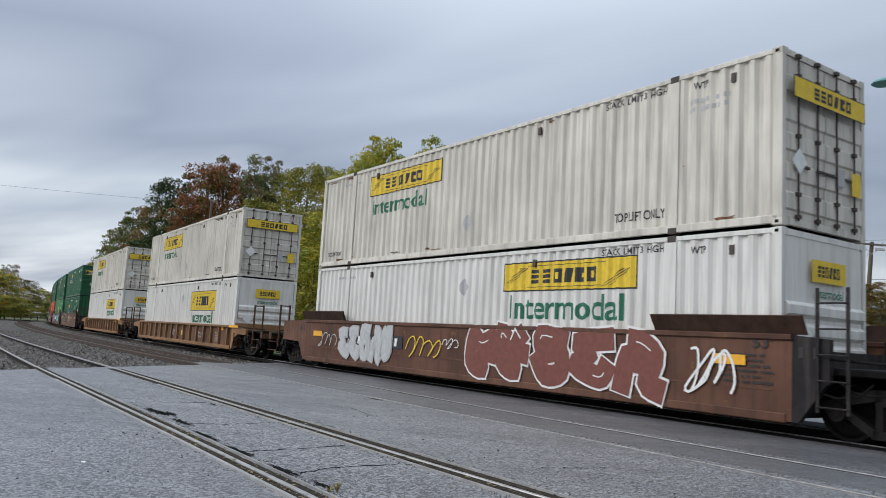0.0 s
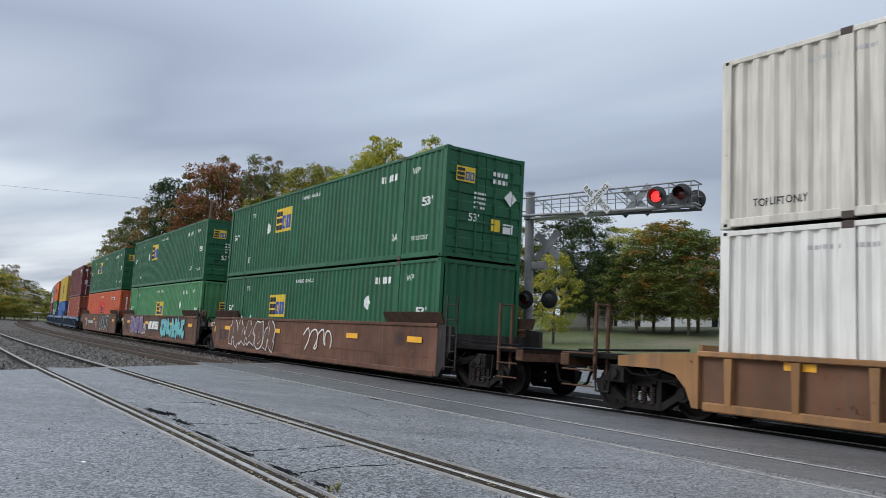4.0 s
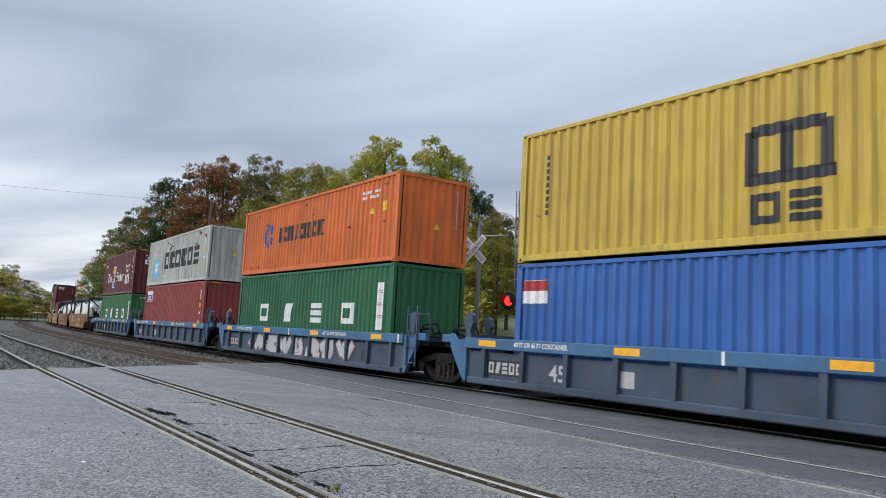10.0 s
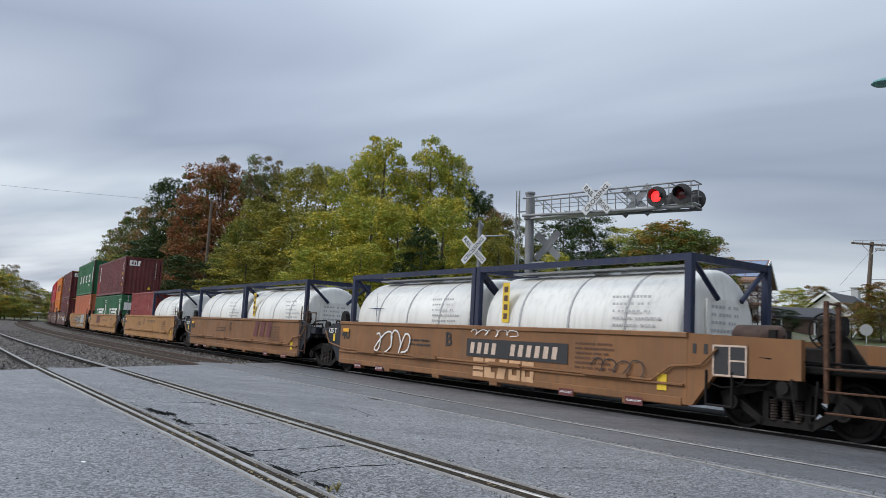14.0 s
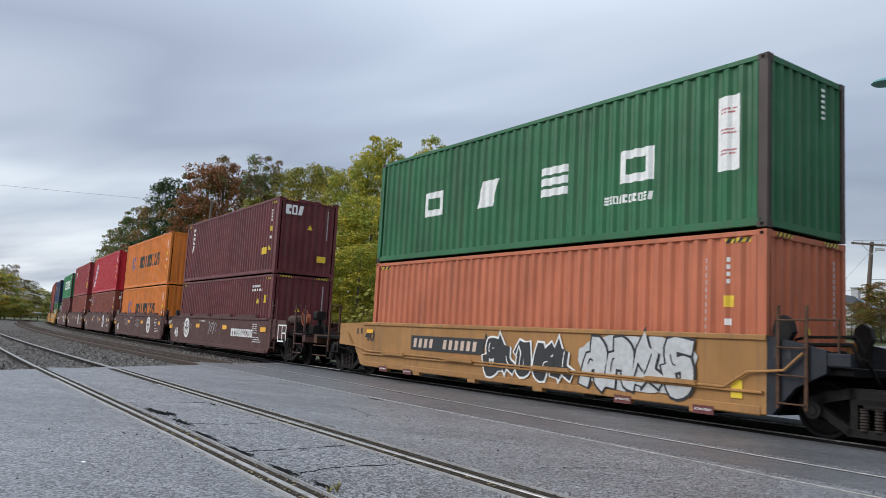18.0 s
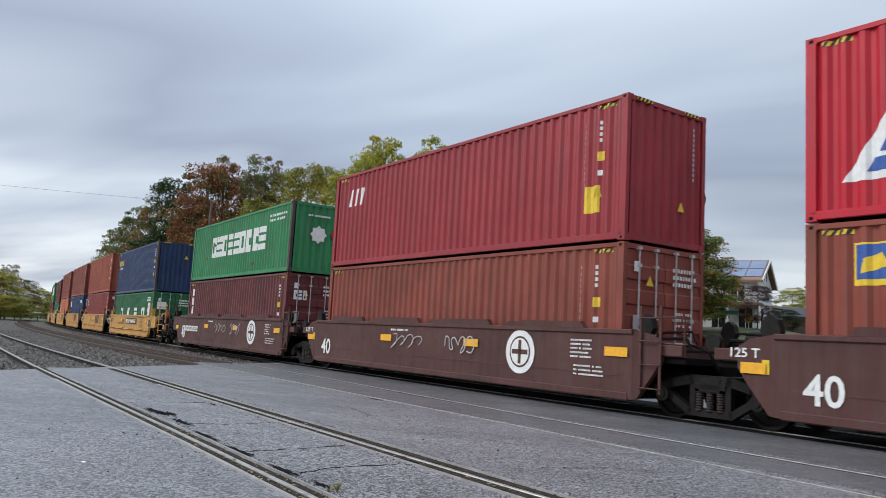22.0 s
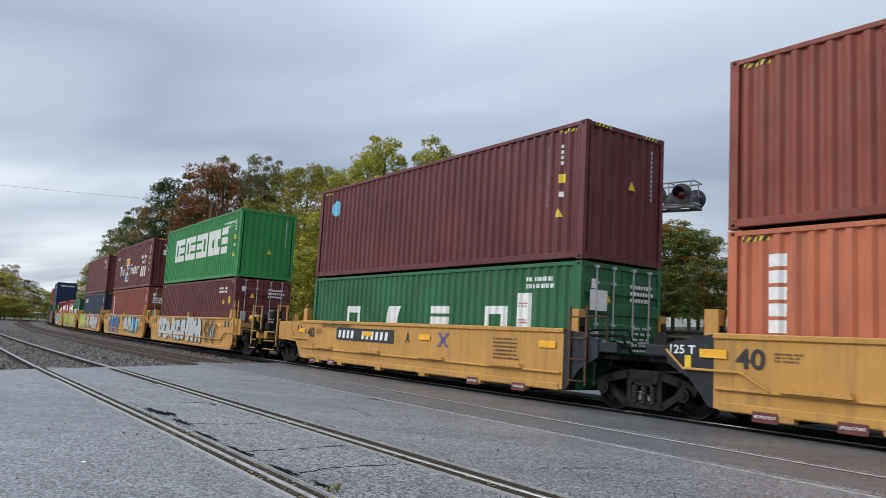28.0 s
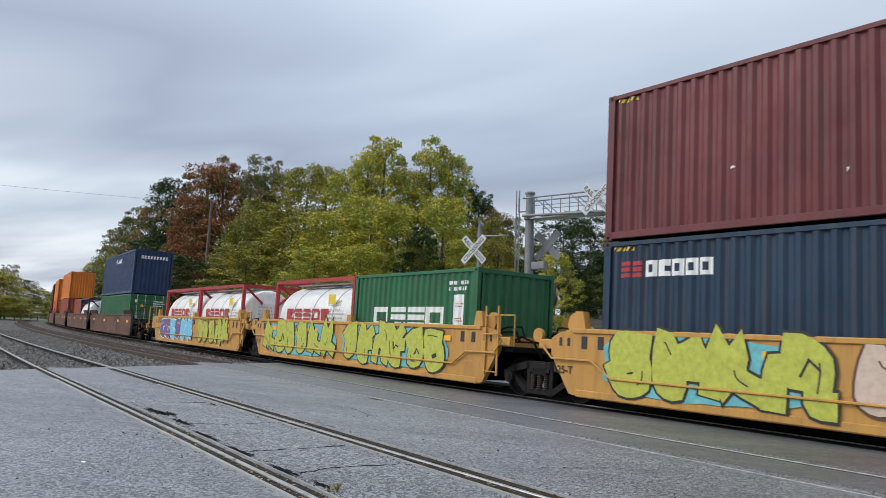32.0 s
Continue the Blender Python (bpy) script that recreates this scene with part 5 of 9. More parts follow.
def house(x, y, turn, length, depth, eave, rise, wall_m, roof_m, label, windows, boards=0.22, base=None):
    """A gabled house: its ridge runs along its own x; the front is -y."""
    z = land(x, y) - 0.1 if base is None else base
    c = thing("house", label, "house", m=facing(x, y, z, turn))
    L, D = length / 2, depth / 2
    for k in (-1, 1):
        part("wall", box(([], []), -L, L, *sorted((k * D, k * (D - 0.2))), 0, eave), wall_m, c)
        g = [(-D + 0.2, 0), (D - 0.2, 0), (D - 0.2, eave), (0, eave + rise * (D - 0.2) / D), (-D + 0.2, eave)]
        V = [(k * L, a, b) for a, b in g] + [(k * (L - 0.2), a, b) for a, b in g]
        n = len(g)
        F = [tuple(range(n)) if k > 0 else tuple(range(n - 1, -1, -1)), tuple(range(2 * n - 1, n - 1, -1)) if k > 0 else tuple(range(n, 2 * n))] + [(i, n + i, n + (i + 1) % n, (i + 1) % n) for i in range(n)]
        part("gable_wall", (V, F), wall_m, c)
        over = 0.35
        e = eave - rise * over / D
        V = [(-L - over, k * (D + over), e), (L + over, k * (D + over), e), (L + over, 0, eave + rise), (-L - over, 0, eave + rise)]
        V += [(a, b, q + 0.16) for a, b, q in V]
        part("roof", (V, [(0, 1, 2, 3), (7, 6, 5, 4), (0, 4, 5, 1), (1, 5, 6, 2), (2, 6, 7, 3), (3, 7, 4, 0)]), roof_m, c, "sloping shingle roof")
        V = [(k * (L + over) + k * 0.02, b, q) for b, q in ((-D - over, e - 0.05), (0, eave + rise - 0.05), (D + over, e - 0.05), (D + over, e + 0.17), (0, eave + rise + 0.17), (-D - over, e + 0.17))]
        V += [(a - k * 0.05, b, q) for a, b, q in V]
        part("barge_board", (V, [(0, 1, 4, 5), (1, 2, 3, 4), (6, 7, 10, 11), (7, 8, 9, 10), (0, 6, 7, 1), (1, 7, 8, 2), (3, 9, 10, 4), (4, 10, 11, 5)]), SIDING_WHITE, c, "white barge board")
    nb = int(eave / boards)
    for i in range(nb):
        part("siding_board", shared(("siding_board", length, depth, boards), lambda: prism(([], []), [(-L, 0), (L, 0), (L, boards * 0.9), (-L, boards * 0.9)], -D - 0.03, -D)), wall_m, c, m=Matrix.Translation((0, 0, 0.05 + i * boards)))
    for side, a, b, w, h in windows:
        if side == "front":
            m = Matrix.Translation((a, -D - 0.035, b))
        elif side == "west":
            m = Matrix.Translation((-L - 0.005, a, b)) @ Matrix.Rotation(radians(-90), 4, "Z")
        else:
            m = Matrix.Translation((L + 0.005, a, b)) @ Matrix.Rotation(radians(90), 4, "Z")
        wn_ = part("window", box(([], []), -w / 2 - 0.09, w / 2 + 0.09, -0.05, 0.0, -0.09, h + 0.09), SIDING_WHITE, c, "white framed window", m)
        for q in (-1, 1):
            part("pane", box(([], []), *sorted((q * 0.03, q * (w / 2 - 0.03))), -0.056, -0.05, 0.03, h - 0.03), PANE, wn_)
    return c


h1 = house(0.7, 57.2, -13, 7.6, 6.0, 4.15, 1.5, SIDING_WHITE, SHINGLE_BROWN, "two storey white house with brown roof and solar panels", [("end", -0.5, 4.25, 0.4, 0.7), ("end", 0.3, 4.25, 0.4, 0.7), ("front", 3.1, 0.9, 0.9, 1.4), ("front", 1.4, 0.9, 0.9, 1.4), ("front", 2.6, 2.7, 0.9, 1.1), ("end", -1.4, 1.0, 0.9, 1.4), ("end", 1.2, 1.0, 0.9, 1.4)], base=1.9)
for i in range(3):
    for j in range(2):
        s = math.atan2(1.5, 3.0)
        part("solar_panel", box(([], []), -0.5, 0.5, -0.72, 0.72, 0.0, 0.04), SOLAR, h1, "blue solar panel", Matrix.Translation((1.4 + i * 1.06, -2.28 + j * 1.4, 4.68 + j * 0.7)) @ Matrix.Rotation(s, 4, "X"))
part("porch_roof", box(([], []), 0.2, 4.2, -4.3, -3.05, 2.45, 2.6), SHINGLE_BROWN, h1)
for px in (0.3, 2.2, 4.1):
    part("porch_post", box(([], []), px - 0.06, px + 0.06, -4.25, -4.13, 0, 2.45), SIDING_WHITE, h1)

h2 = house(13.2, 77.3, 58, 9.5, 3.9, 2.75, 1.45, SIDING_WHITE, SHINGLE_DARK, "white house with a dark shingle roof and a chimney", [("west", 0.0, 2.9, 0.5, 0.6)], base=2.65)
part("chimney", box(([], []), 0.9, 1.5, -0.3, 0.3, 3.6, 5.1), GREY_MARK, h2, "grey rendered chimney")
part("chimney_cap", box(([], []), 0.82, 1.58, -0.38, 0.38, 5.1, 5.2), GREY_MARK, h2)
part("solar_panel", box(([], []), -0.9, 0.9, -0.7, 0.7, 0.0, 0.04), SOLAR, h2, "solar panel", Matrix.Translation((1.0, -1.1, 3.68)) @ Matrix.Rotation(math.atan2(1.45, 1.95), 4, "X"))
h3 = house(6.9, 62.6, 6, 5.4, 4.4, 1.7, 0.7, LOG_BROWN, SHINGLE_DARK, "low brown log sided house with a flat pitched roof", [("front", -1.8, 0.7, 0.9, 0.8), ("front", 1.2, 0.55, 0.55, 0.9)], 0.2, base=2.35)
part("porch_brace", tube(([], []), (2.6, -2.3, 0.1), (3.5, -2.3, 1.7), 0.07, 6), SIDING_WHITE, h3, "white slanted porch brace")
part("porch_brace", tube(([], []), (3.2, -2.35, 0.1), (4.1, -2.35, 1.7), 0.07, 6), SIDING_WHITE, h3, "white slanted porch brace")
# pale low building seen between the trunks
house(-2.6, 58.5, 8, 6.0, 5.0, 2.6, 1.4, SIDING_WHITE, SHINGLE_BROWN, "pale house partly hidden behind the maple", [("front", -1.5, 0.9, 0.9, 1.3), ("front", 1.2, 0.9, 0.9, 1.3)], base=1.8)
house(-7.6, 60.5, 12, 5.0, 5.0, 4.4, 1.5, SIDING_BEIGE, SHINGLE_DARK, "grey house behind the dark trees", [("front", 1.2, 0.9, 0.9, 1.3), ("front", 1.2, 2.9, 0.9, 1.1)], base=1.4)


def bush(x, y, r, h, kind, label):
    c = thing("bush", label, "bush", m=Matrix.Translation((x, y, land(x, y) - 0.05)))
    part("stem", TRUNKS[0], BARK, c, m=Matrix.Diagonal((h, h, h, 1)))
    part("leaves", CROWNS[1], LEAVES[kind], c, m=Matrix.Translation((0, 0, -0.1)) @ Matrix.Diagonal((2.6 * r, 2.6 * r, h * 1.15, 1)))


bush(5.7, 57.6, 0.95, 1.5, "dark", "dark clipped round shrub on the lawn")
bush(9.8, 57.0, 1.2, 2.4, "rust", "rust brown shrub beside the pole")
bush(11.5, 55.0, 1.4, 3.0, "olive", "olive shrub by the utility pole")

# ---- signs and parked car ----


def post_sign(x, y, z, board_m, shape, label):
    c = thing("road_sign", label, "sign", m=facing(x, y, land(x, y), 0))
    h = z - land(x, y)
    part("post", box(([], []), -0.025, 0.025, -0.02, 0.02, -0.1, h + 0.2), GALV, c)
    P, F = shape
    part("sign_board", ([(a, -0.03, h + b) for a, b in P] + [(a, -0.025, h + b) for a, b in P], [F[0], tuple(len(P) + i for i in reversed(F[0]))]), board_m, c)


post_sign(3.0, 49.9, 3.35, YELLOW_MARK, poly2([(0, -0.3), (0.3, 0), (0, 0.3), (-0.3, 0)]), "yellow diamond warning sign on a thin post")
post_sign(2.95, 50.3, 2.5, WHITE, poly2([(-0.2, -0.25), (0.2, -0.25), (0.2, 0.25), (-0.2, 0.25)]), "small white sign on a thin post")
post_sign(9.4, 50.2, 3.0, GREY_MARK, disc2(0.34, 20), "grey round sign back seen beyond the tracks")

post_sign(1.9, 48.0, 3.6, GREEN_MARK, poly2([(-0.42, -0.11), (0.42, -0.11), (0.42, 0.11), (-0.42, 0.11)]), "green street name sign on a thin post")
CAR_WHITE = plain("white_car_paint", (0.62, 0.63, 0.64), 0.3, 0.03, 2, bump=0)


def parked_car(x, y, turn, paint_m, label):
    c = thing("car", label, "car", m=facing(x, y, land(x, y) + 0.03, turn))
    body = [(-2.2, 0.3), (2.2, 0.3), (2.25, 0.75), (1.3, 0.95), (0.6, 1.42), (-1.2, 1.45), (-2.05, 1.0), (-2.25, 0.8)]
    part("body", prism(([], []), body, -0.85, 0.85), paint_m, c)
    part("side_window", prism(([], []), [(-1.7, 0.95), (1.0, 0.95), (0.5, 1.36), (-1.15, 1.38)], -0.862, -0.852), PANE, c)
    part("windscreen", ([(1.28, -0.75, 0.97), (1.28, 0.75, 0.97), (0.62, 0.68, 1.41), (0.62, -0.68, 1.41)], [(0, 1, 2, 3)]), PANE, c)
    for a in (-1.4, 1.4):
        for k in (-0.78, 0.78):
            w = part("wheel", tube(([], []), (a, k - 0.09, 0.32), (a, k + 0.09, 0.32), 0.32, 16), BLACK_MARK, c)
            part("rim", tube(([], []), (a, k - 0.1, 0.32), (a, k + 0.1, 0.32), 0.19, 12), GALV, w)
    part("tail_lamp", box(([], []), -2.27, -2.2, -0.8, -0.5, 0.75, 0.95), RED_MARK, c)
    part("headlamp", box(([], []), 2.2, 2.27, -0.8, -0.5, 0.62, 0.78), WHITE, c)


parked_car(14.6, 83.0, 12, CAR_WHITE, "white parked car with dark windows beyond the lawn")
parked_car(16.9, 82.0, 8, RED_PATCH, "red parked car with dark windows beyond the lawn")

# ---- containers ----


def side_mesh(L, H, skip=()):
    def make():
        V, F = [], []
        xs = breaks(-L / 2 + 0.15, L / 2 - 0.15)
        for x in xs:
            y = wave(x)
            V += [(x, y, 0.15), (x, y, H - 0.09)]
        for i in range(len(xs) - 1):
            F.append((2 * i, 2 * i + 2, 2 * i + 3, 2 * i + 1))
        # the inner skin gives the wall its thickness
        b = len(V)
        V += [(xs[0], 0.06, 0.15), (xs[-1], 0.06, 0.15), (xs[-1], 0.06, H - 0.09), (xs[0], 0.06, H - 0.09)]
        F.append((b, b + 3, b + 2, b + 1))
        return V, F
    return shared(("side_panel", L, H), make)


def end_mesh(W, H):
    def make():
        V, F = [], []
        n = 8
        w = (W - 0.3) / n
        ys = []
        for i in range(n):
            y = -W / 2 + 0.15 + i * w
            ys += [(y, 0.0), (y + w * 0.3, 0.0), (y + w * 0.5, 0.045), (y + w * 0.8, 0.045)]
        ys.append((W / 2 - 0.15, 0.0))
        for y, d in ys:
            V += [(-d, y, 0.15), (-d, y, H - 0.1)]
        for i in range(len(ys) - 1):
            F.append((2 * i, 2 * i + 2, 2 * i + 3, 2 * i + 1))
        return V, F
    return shared(("end_panel", W, H), make)


def slat_end_mesh(W, H):
    """A pressed end wall with deep horizontal ribs in its lower part."""
    def make():
        V, F = [], []
        prof = [(0.0, 0.12)]
        for i in range(5):
            z = 0.2 + i * 0.325
            prof += [(0.0, z), (0.07, z + 0.06), (0.07, z + 0.195), (0.0, z + 0.255)]
        prof += [(0.0, H - 0.1), (-0.05, H - 0.1), (-0.05, 0.12)]
        n = len(prof)
        for y in (-W / 2 + 0.12, W / 2 - 0.12):
            V += [(x, y, z) for x, z in prof]
        F += [(i, n + i, n + (i + 1) % n, (i + 1) % n) for i in range(n)]
        F += [tuple(range(n)), tuple(range(2 * n - 1, n - 1, -1))]
        return V, F
    return shared(("slat_end", W, H), make)


def door_mesh(W, H):
    """One pressed door leaf: broad raised bands with sunk grooves between."""
    def make():
        n = 5
        h = (H - 0.5) / n
        prof = [(-0.05, 0.16), (0.0, 0.16)]
        for i in range(n):
            z = 0.24 + i * h
            prof += [(0.0, z + 0.02), (0.03, z + 0.05), (0.03, z + h * 0.62), (0.0, z + h * 0.62 + 0.03)]
        prof += [(0.0, H - 0.12), (-0.05, H - 0.12)]
        k = len(prof)
        V, F = [], []
        for y in (0.012, W / 2 - 0.11):
            V += [(x, y, z) for x, z in prof]
        F += [(i, k + i, k + (i + 1) % k, (i + 1) % k) for i in range(k)]
        F += [tuple(range(k - 1, -1, -1)), tuple(range(k, 2 * k))]
        return V, F
    return shared(("door", W, H), make)


def bar_mesh(H):
    def make():
        M = tube(([], []), (0.06, 0, 0.1), (0.06, 0, H - 0.06), 0.017, 8)
        for z in (0.14, 0.5, H * 0.5, H - 0.45, H - 0.12):
            box(M, 0.02, 0.09, -0.045, 0.045, z, z + 0.06)
        box(M, 0.045, 0.075, -0.32, 0.02, 0.98, 1.02)
        return M
    return shared(("locking_bar", H), make)


def roof_mesh(L, W, H):
    def make():
        V, F = [], []
        n = int(L / 0.42)
        xs = []
        for i in range(n):
            x = -L / 2 + 0.05 + (L - 0.1) * i / n
            d = (L - 0.1) / n
            xs += [(x, 0.0), (x + d * 0.45, 0.0), (x + d * 0.55, -0.018), (x + d * 0.9, -0.018)]
        xs.append((L / 2 - 0.05, 0.0))
        for x, d in xs:
            V += [(x, -W / 2 + 0.04, H - 0.012 + d), (x, W / 2 - 0.04, H - 0.012 + d)]
        for i in range(len(xs) - 1):
            F.append((2 * i, 2 * i + 2, 2 * i + 3, 2 * i + 1))
        return V, F
    return shared(("roof", L, W, H), make)


def casting_mesh():
    def make():
        M = box(([], []), -0.089, 0.089, -0.081, 0.081, 0, 0.118, 0.01)
        box(M, -0.03, 0.03, -0.0825, -0.0805, 0.03, 0.09)
        box(M, 0.0885, 0.0905, -0.025, 0.025, 0.03, 0.09)
        return M
    return shared("corner_casting", make)


def hole_mesh():
    return shared("casting_hole", lambda: box(([], []), -0.032, 0.032, -0.084, -0.079, 0.035, 0.083))


def container(paint_m, L, H, name, label, front="plain", post_m=None, W=None, lift_posts=False, roof_m=None, bar_m=None, group="containers on the train"):
    """A container with its base at z = 0, its middle at x = 0, its near side at -W/2 and its front end at +L/2."""
    W = W or (2.591 if L > 13 else 2.438)
    post_m = post_m or paint_m
    c = thing(name, label, "container", group)
    for k in (-1, 1):
        m = Matrix.Translation((0, -W / 2 + 0.012, 0)) if k < 0 else Matrix.Translation((0, W / 2 - 0.012, 0)) @ Matrix.Rotation(math.pi, 4, "Z")
        part("side_panel", side_mesh(L, H), paint_m, c, "pressed steel side wall", m)
        y0, y1 = sorted((k * W / 2, k * (W / 2 - 0.07)))
        part("top_rail", shared(("top_rail", L, W, H, k), lambda: box(([], []), -L / 2 + 0.08, L / 2 - 0.08, y0, y1, H - 0.095, H - 0.01, 0.008)), paint_m, c)
        part("bottom_rail", shared(("bottom_rail", L, W, k), lambda: box(([], []), -L / 2 + 0.08, L / 2 - 0.08, y0, y1, 0.03, 0.165, 0.01)), paint_m, c)
        xa, xb = sorted((k * (L / 2 - 0.09), k * (L / 2 - 0.01)))
        part("end_header", shared(("end_header", L, W, H, k), lambda: box(([], []), xa, xb, -W / 2 + 0.08, W / 2 - 0.08, H - 0.11, H - 0.012)), paint_m, c)
        part("end_sill", shared(("end_sill", L, W, k), lambda: box(([], []), xa, xb, -W / 2 + 0.08, W / 2 - 0.08, 0.03, 0.15)), paint_m, c)
        for q in (-1, 1):
            xa, xb = sorted((k * L / 2, k * (L / 2 - 0.16)))
            ya, yb = sorted((q * W / 2, q * (W / 2 - 0.1)))
            part("corner_post", shared(("corner_post", L, W, H, k, q), lambda: box(([], []), xa, xb, ya, yb, 0.11, H - 0.11)), post_m if k > 0 else paint_m, c)
            for z in (0, H - 0.118):
                r = Matrix.Rotation(math.pi, 4, "Z") if q > 0 else Matrix()
                cc = part("corner_casting", casting_mesh(), post_m, c, m=Matrix.Translation((k * (L / 2 - 0.087), q * (W / 2 - 0.079), z)) @ r)
                if q < 0:
                    part("hole", hole_mesh(), BLACK, cc)
    if lift_posts:
        for x in (-6.0, 6.0):
            post = part("lifting_post", shared(("lifting_post", W, H), lambda: box(([], []), -0.1, 0.1, -W / 2 - 0.004, -W / 2 + 0.06, 0.1, H - 0.06, 0.006)), paint_m, c, m=Matrix.Translation((x, 0, 0)))
            for z in (0, H - 0.118):
                part("corner_casting", casting_mesh(), OLDPOST, post, m=Matrix.Translation((0, -W / 2 + 0.07, z)))
    part("roof", roof_mesh(L, W, H), roof_m or paint_m, c)
    part("floor", shared(("floor", L, W), lambda: box(([], []), -L / 2 + 0.1, L / 2 - 0.1, -W / 2 + 0.08, W / 2 - 0.08, 0.12, 0.17)), BLACK, c)
    part("end_panel", end_mesh(W, H), paint_m, c, "pressed steel end wall", Matrix.Translation((-L / 2 + 0.05, 0, 0)) @ Matrix.Rotation(math.pi, 4, "Z"))
    if front == "plain":
        part("end_panel", end_mesh(W, H), paint_m, c, "pressed steel end wall", Matrix.Translation((L / 2 - 0.02, 0, 0)))
    elif front == "slat":
        part("end_panel", slat_end_mesh(W, H), paint_m, c, "smooth end wall with pressed ribs", Matrix.Translation((L / 2 - 0.02, 0, 0)))
    else:
        for k in (-1, 1):
            mm = Matrix.Translation((L / 2 - 0.03, 0, 0)) @ Matrix.Diagonal((1, k, 1, 1))
            d = part("door", door_mesh(W, H), paint_m, c, "", mm)
            for y in (0.3, W / 2 - 0.42):
                part("locking_bar", bar_mesh(H), bar_m or GALV, d, "steel locking bar", Matrix.Translation((0, y, 0)))
    return c


def tank(frame_m, name, label, L=6.058, H=2.591, W=2.438):
    """A tank in a steel frame."""
    c = thing(name, label, "tank container", "tanks on the train")
    for k in (-1, 1):
        for q in (-1, 1):
            xa, xb = sorted((k * L / 2, k * (L / 2 - 0.14)))
            ya, yb = sorted((q * W / 2, q * (W / 2 - 0.12)))
            part("corner_post", shared(("tank_post", k, q, L), lambda: box(([], []), xa, xb, ya, yb, 0, H)), frame_m, c)
        for z in (0.0, H - 0.13):
            part("end_beam", shared(("end_beam", L, k, z), lambda: box(([], []), k * (L / 2 - 0.13), k * (L / 2 - 0.01), -W / 2 + 0.12, W / 2 - 0.12, z, z + 0.13)), frame_m, c)
        for z in (0.0, H - 0.12):
            part("side_beam", shared(("side_beam", L, k, z), lambda: box(([], []), -L / 2 + 0.14, L / 2 - 0.14, *sorted((k * W / 2, k * (W / 2 - 0.1))), z, z + 0.12)), frame_m, c)
        for q in (-1, 1):
            part("diagonal_brace", shared(("diagonal_brace", L, k, q), lambda: tube(([], []), (k * (L / 2 - 0.07), q * (W / 2 - 0.12), H - 0.1), (k * (L / 2 - 0.07), q * 0.35, H - 0.75), 0.05, 6)), frame_m, c)
    r, a = 1.14, L / 2 - 0.36
    prof = [(-a - 0.24, 0.02), (-a - 0.22, 0.5), (-a - 0.16, 0.86), (-a - 0.07, 1.07), (-a, r), (a, r), (a + 0.07, 1.07), (a + 0.16, 0.86), (a + 0.22, 0.5), (a + 0.24, 0.02)]
    v = part("vessel", shared(("vessel", L), lambda: lathe(([], []), prof, False, 40, (0, 0, 1.27)), True), TANK_WHITE, c, "rounded white tank shell")
    for x in (-1.5, 0.0, 1.5):
        part("band", shared("band", lambda: lathe(([], []), [(-0.03, r), (-0.03, r + 0.012), (0.03, r + 0.012), (0.03, r)], False, 40, (0, 0, 1.27)), True), GREY_MARK, v, m=Matrix.Translation((x, 0, 0)))
    part("walkway", shared("walkway", lambda: box(box(([], []), -2.4, 2.4, -0.6, -0.2, 2.43, 2.47), -2.4, 2.4, 0.2, 0.6, 2.43, 2.47)), ALU, c, "grated steel walkway")
    part("manhole", shared("manhole", lambda: tube(([], []), (0, 0, 2.36), (0, 0, 2.5), 0.28, 16)), GALV, c)
    decal("marking", bars(6, 1.15, 0.8, 3, 0.36), 1.2, 1.15, -r - 0.015, GREY_MARK, c)
    part("marking", ([(L / 2 - 0.094, -0.5 + a, 0.97 + b) for a, b in bars(6, 0.9, 0.85, 5, 0.4)[0]], list(bars(6, 0.9, 0.85, 5, 0.4)[1])), GREY_MARK, c)
    part("end_plate", shared(("end_plate", L), lambda: box(([], []), L / 2 - 0.13, L / 2 - 0.1, -0.62, 0.62, 0.95, 1.85)), TANK_WHITE, c)
    return c


# ---- rail cars ----
WHEELSETS = []


def wheel_mesh():
    def make():
        M = ([], [])
        for k in (-1, 1):
            y = k * 0.7525
            prof = [(0.07, 0.02), (0.075, 0.13), (0.03, 0.17), (0.02, 0.33), (0.062, 0.37), (0.065, 0.42), (-0.06, 0.425), (-0.065, 0.452), (-0.085, 0.45), (-0.09, 0.38), (-0.03, 0.33), (-0.02, 0.17), (-0.08, 0.12), (-0.08, 0.02)]
            prof = [(y + k * o, r) for o, r in prof]
            lathe(M, prof if k < 0 else prof[::-1], True, 28)
            for q in range(6):
                w = q * math.pi / 3
                tube(M, (0.25 * math.cos(w), y + k * 0.03, 0.25 * math.sin(w)), (0.25 * math.cos(w), y + k * 0.05, 0.25 * math.sin(w)), 0.03, 6)
        tube(M, (0, -1.02, 0), (0, 1.02, 0), 0.075, 10)
        return M
    return shared("wheelset", make)


def bar_strip(M, path, t, y0, y1):
    """Flat bars end to end along a path in x and z."""
    for (xa, za), (xb, zb_) in zip(path, path[1:]):
        d = math.hypot(xb - xa, zb_ - za)
        ux, uz = (xb - xa) / d * t * 0.3, (zb_ - za) / d * t * 0.3
        nx, nz = -(zb_ - za) / d * t / 2, (xb - xa) / d * t / 2
        prism(M, [(xa - ux - nx, za - uz - nz), (xb + ux - nx, zb_ + uz - nz), (xb + ux + nx, zb_ + uz + nz), (xa - ux + nx, za - uz + nz)], y0, y1)


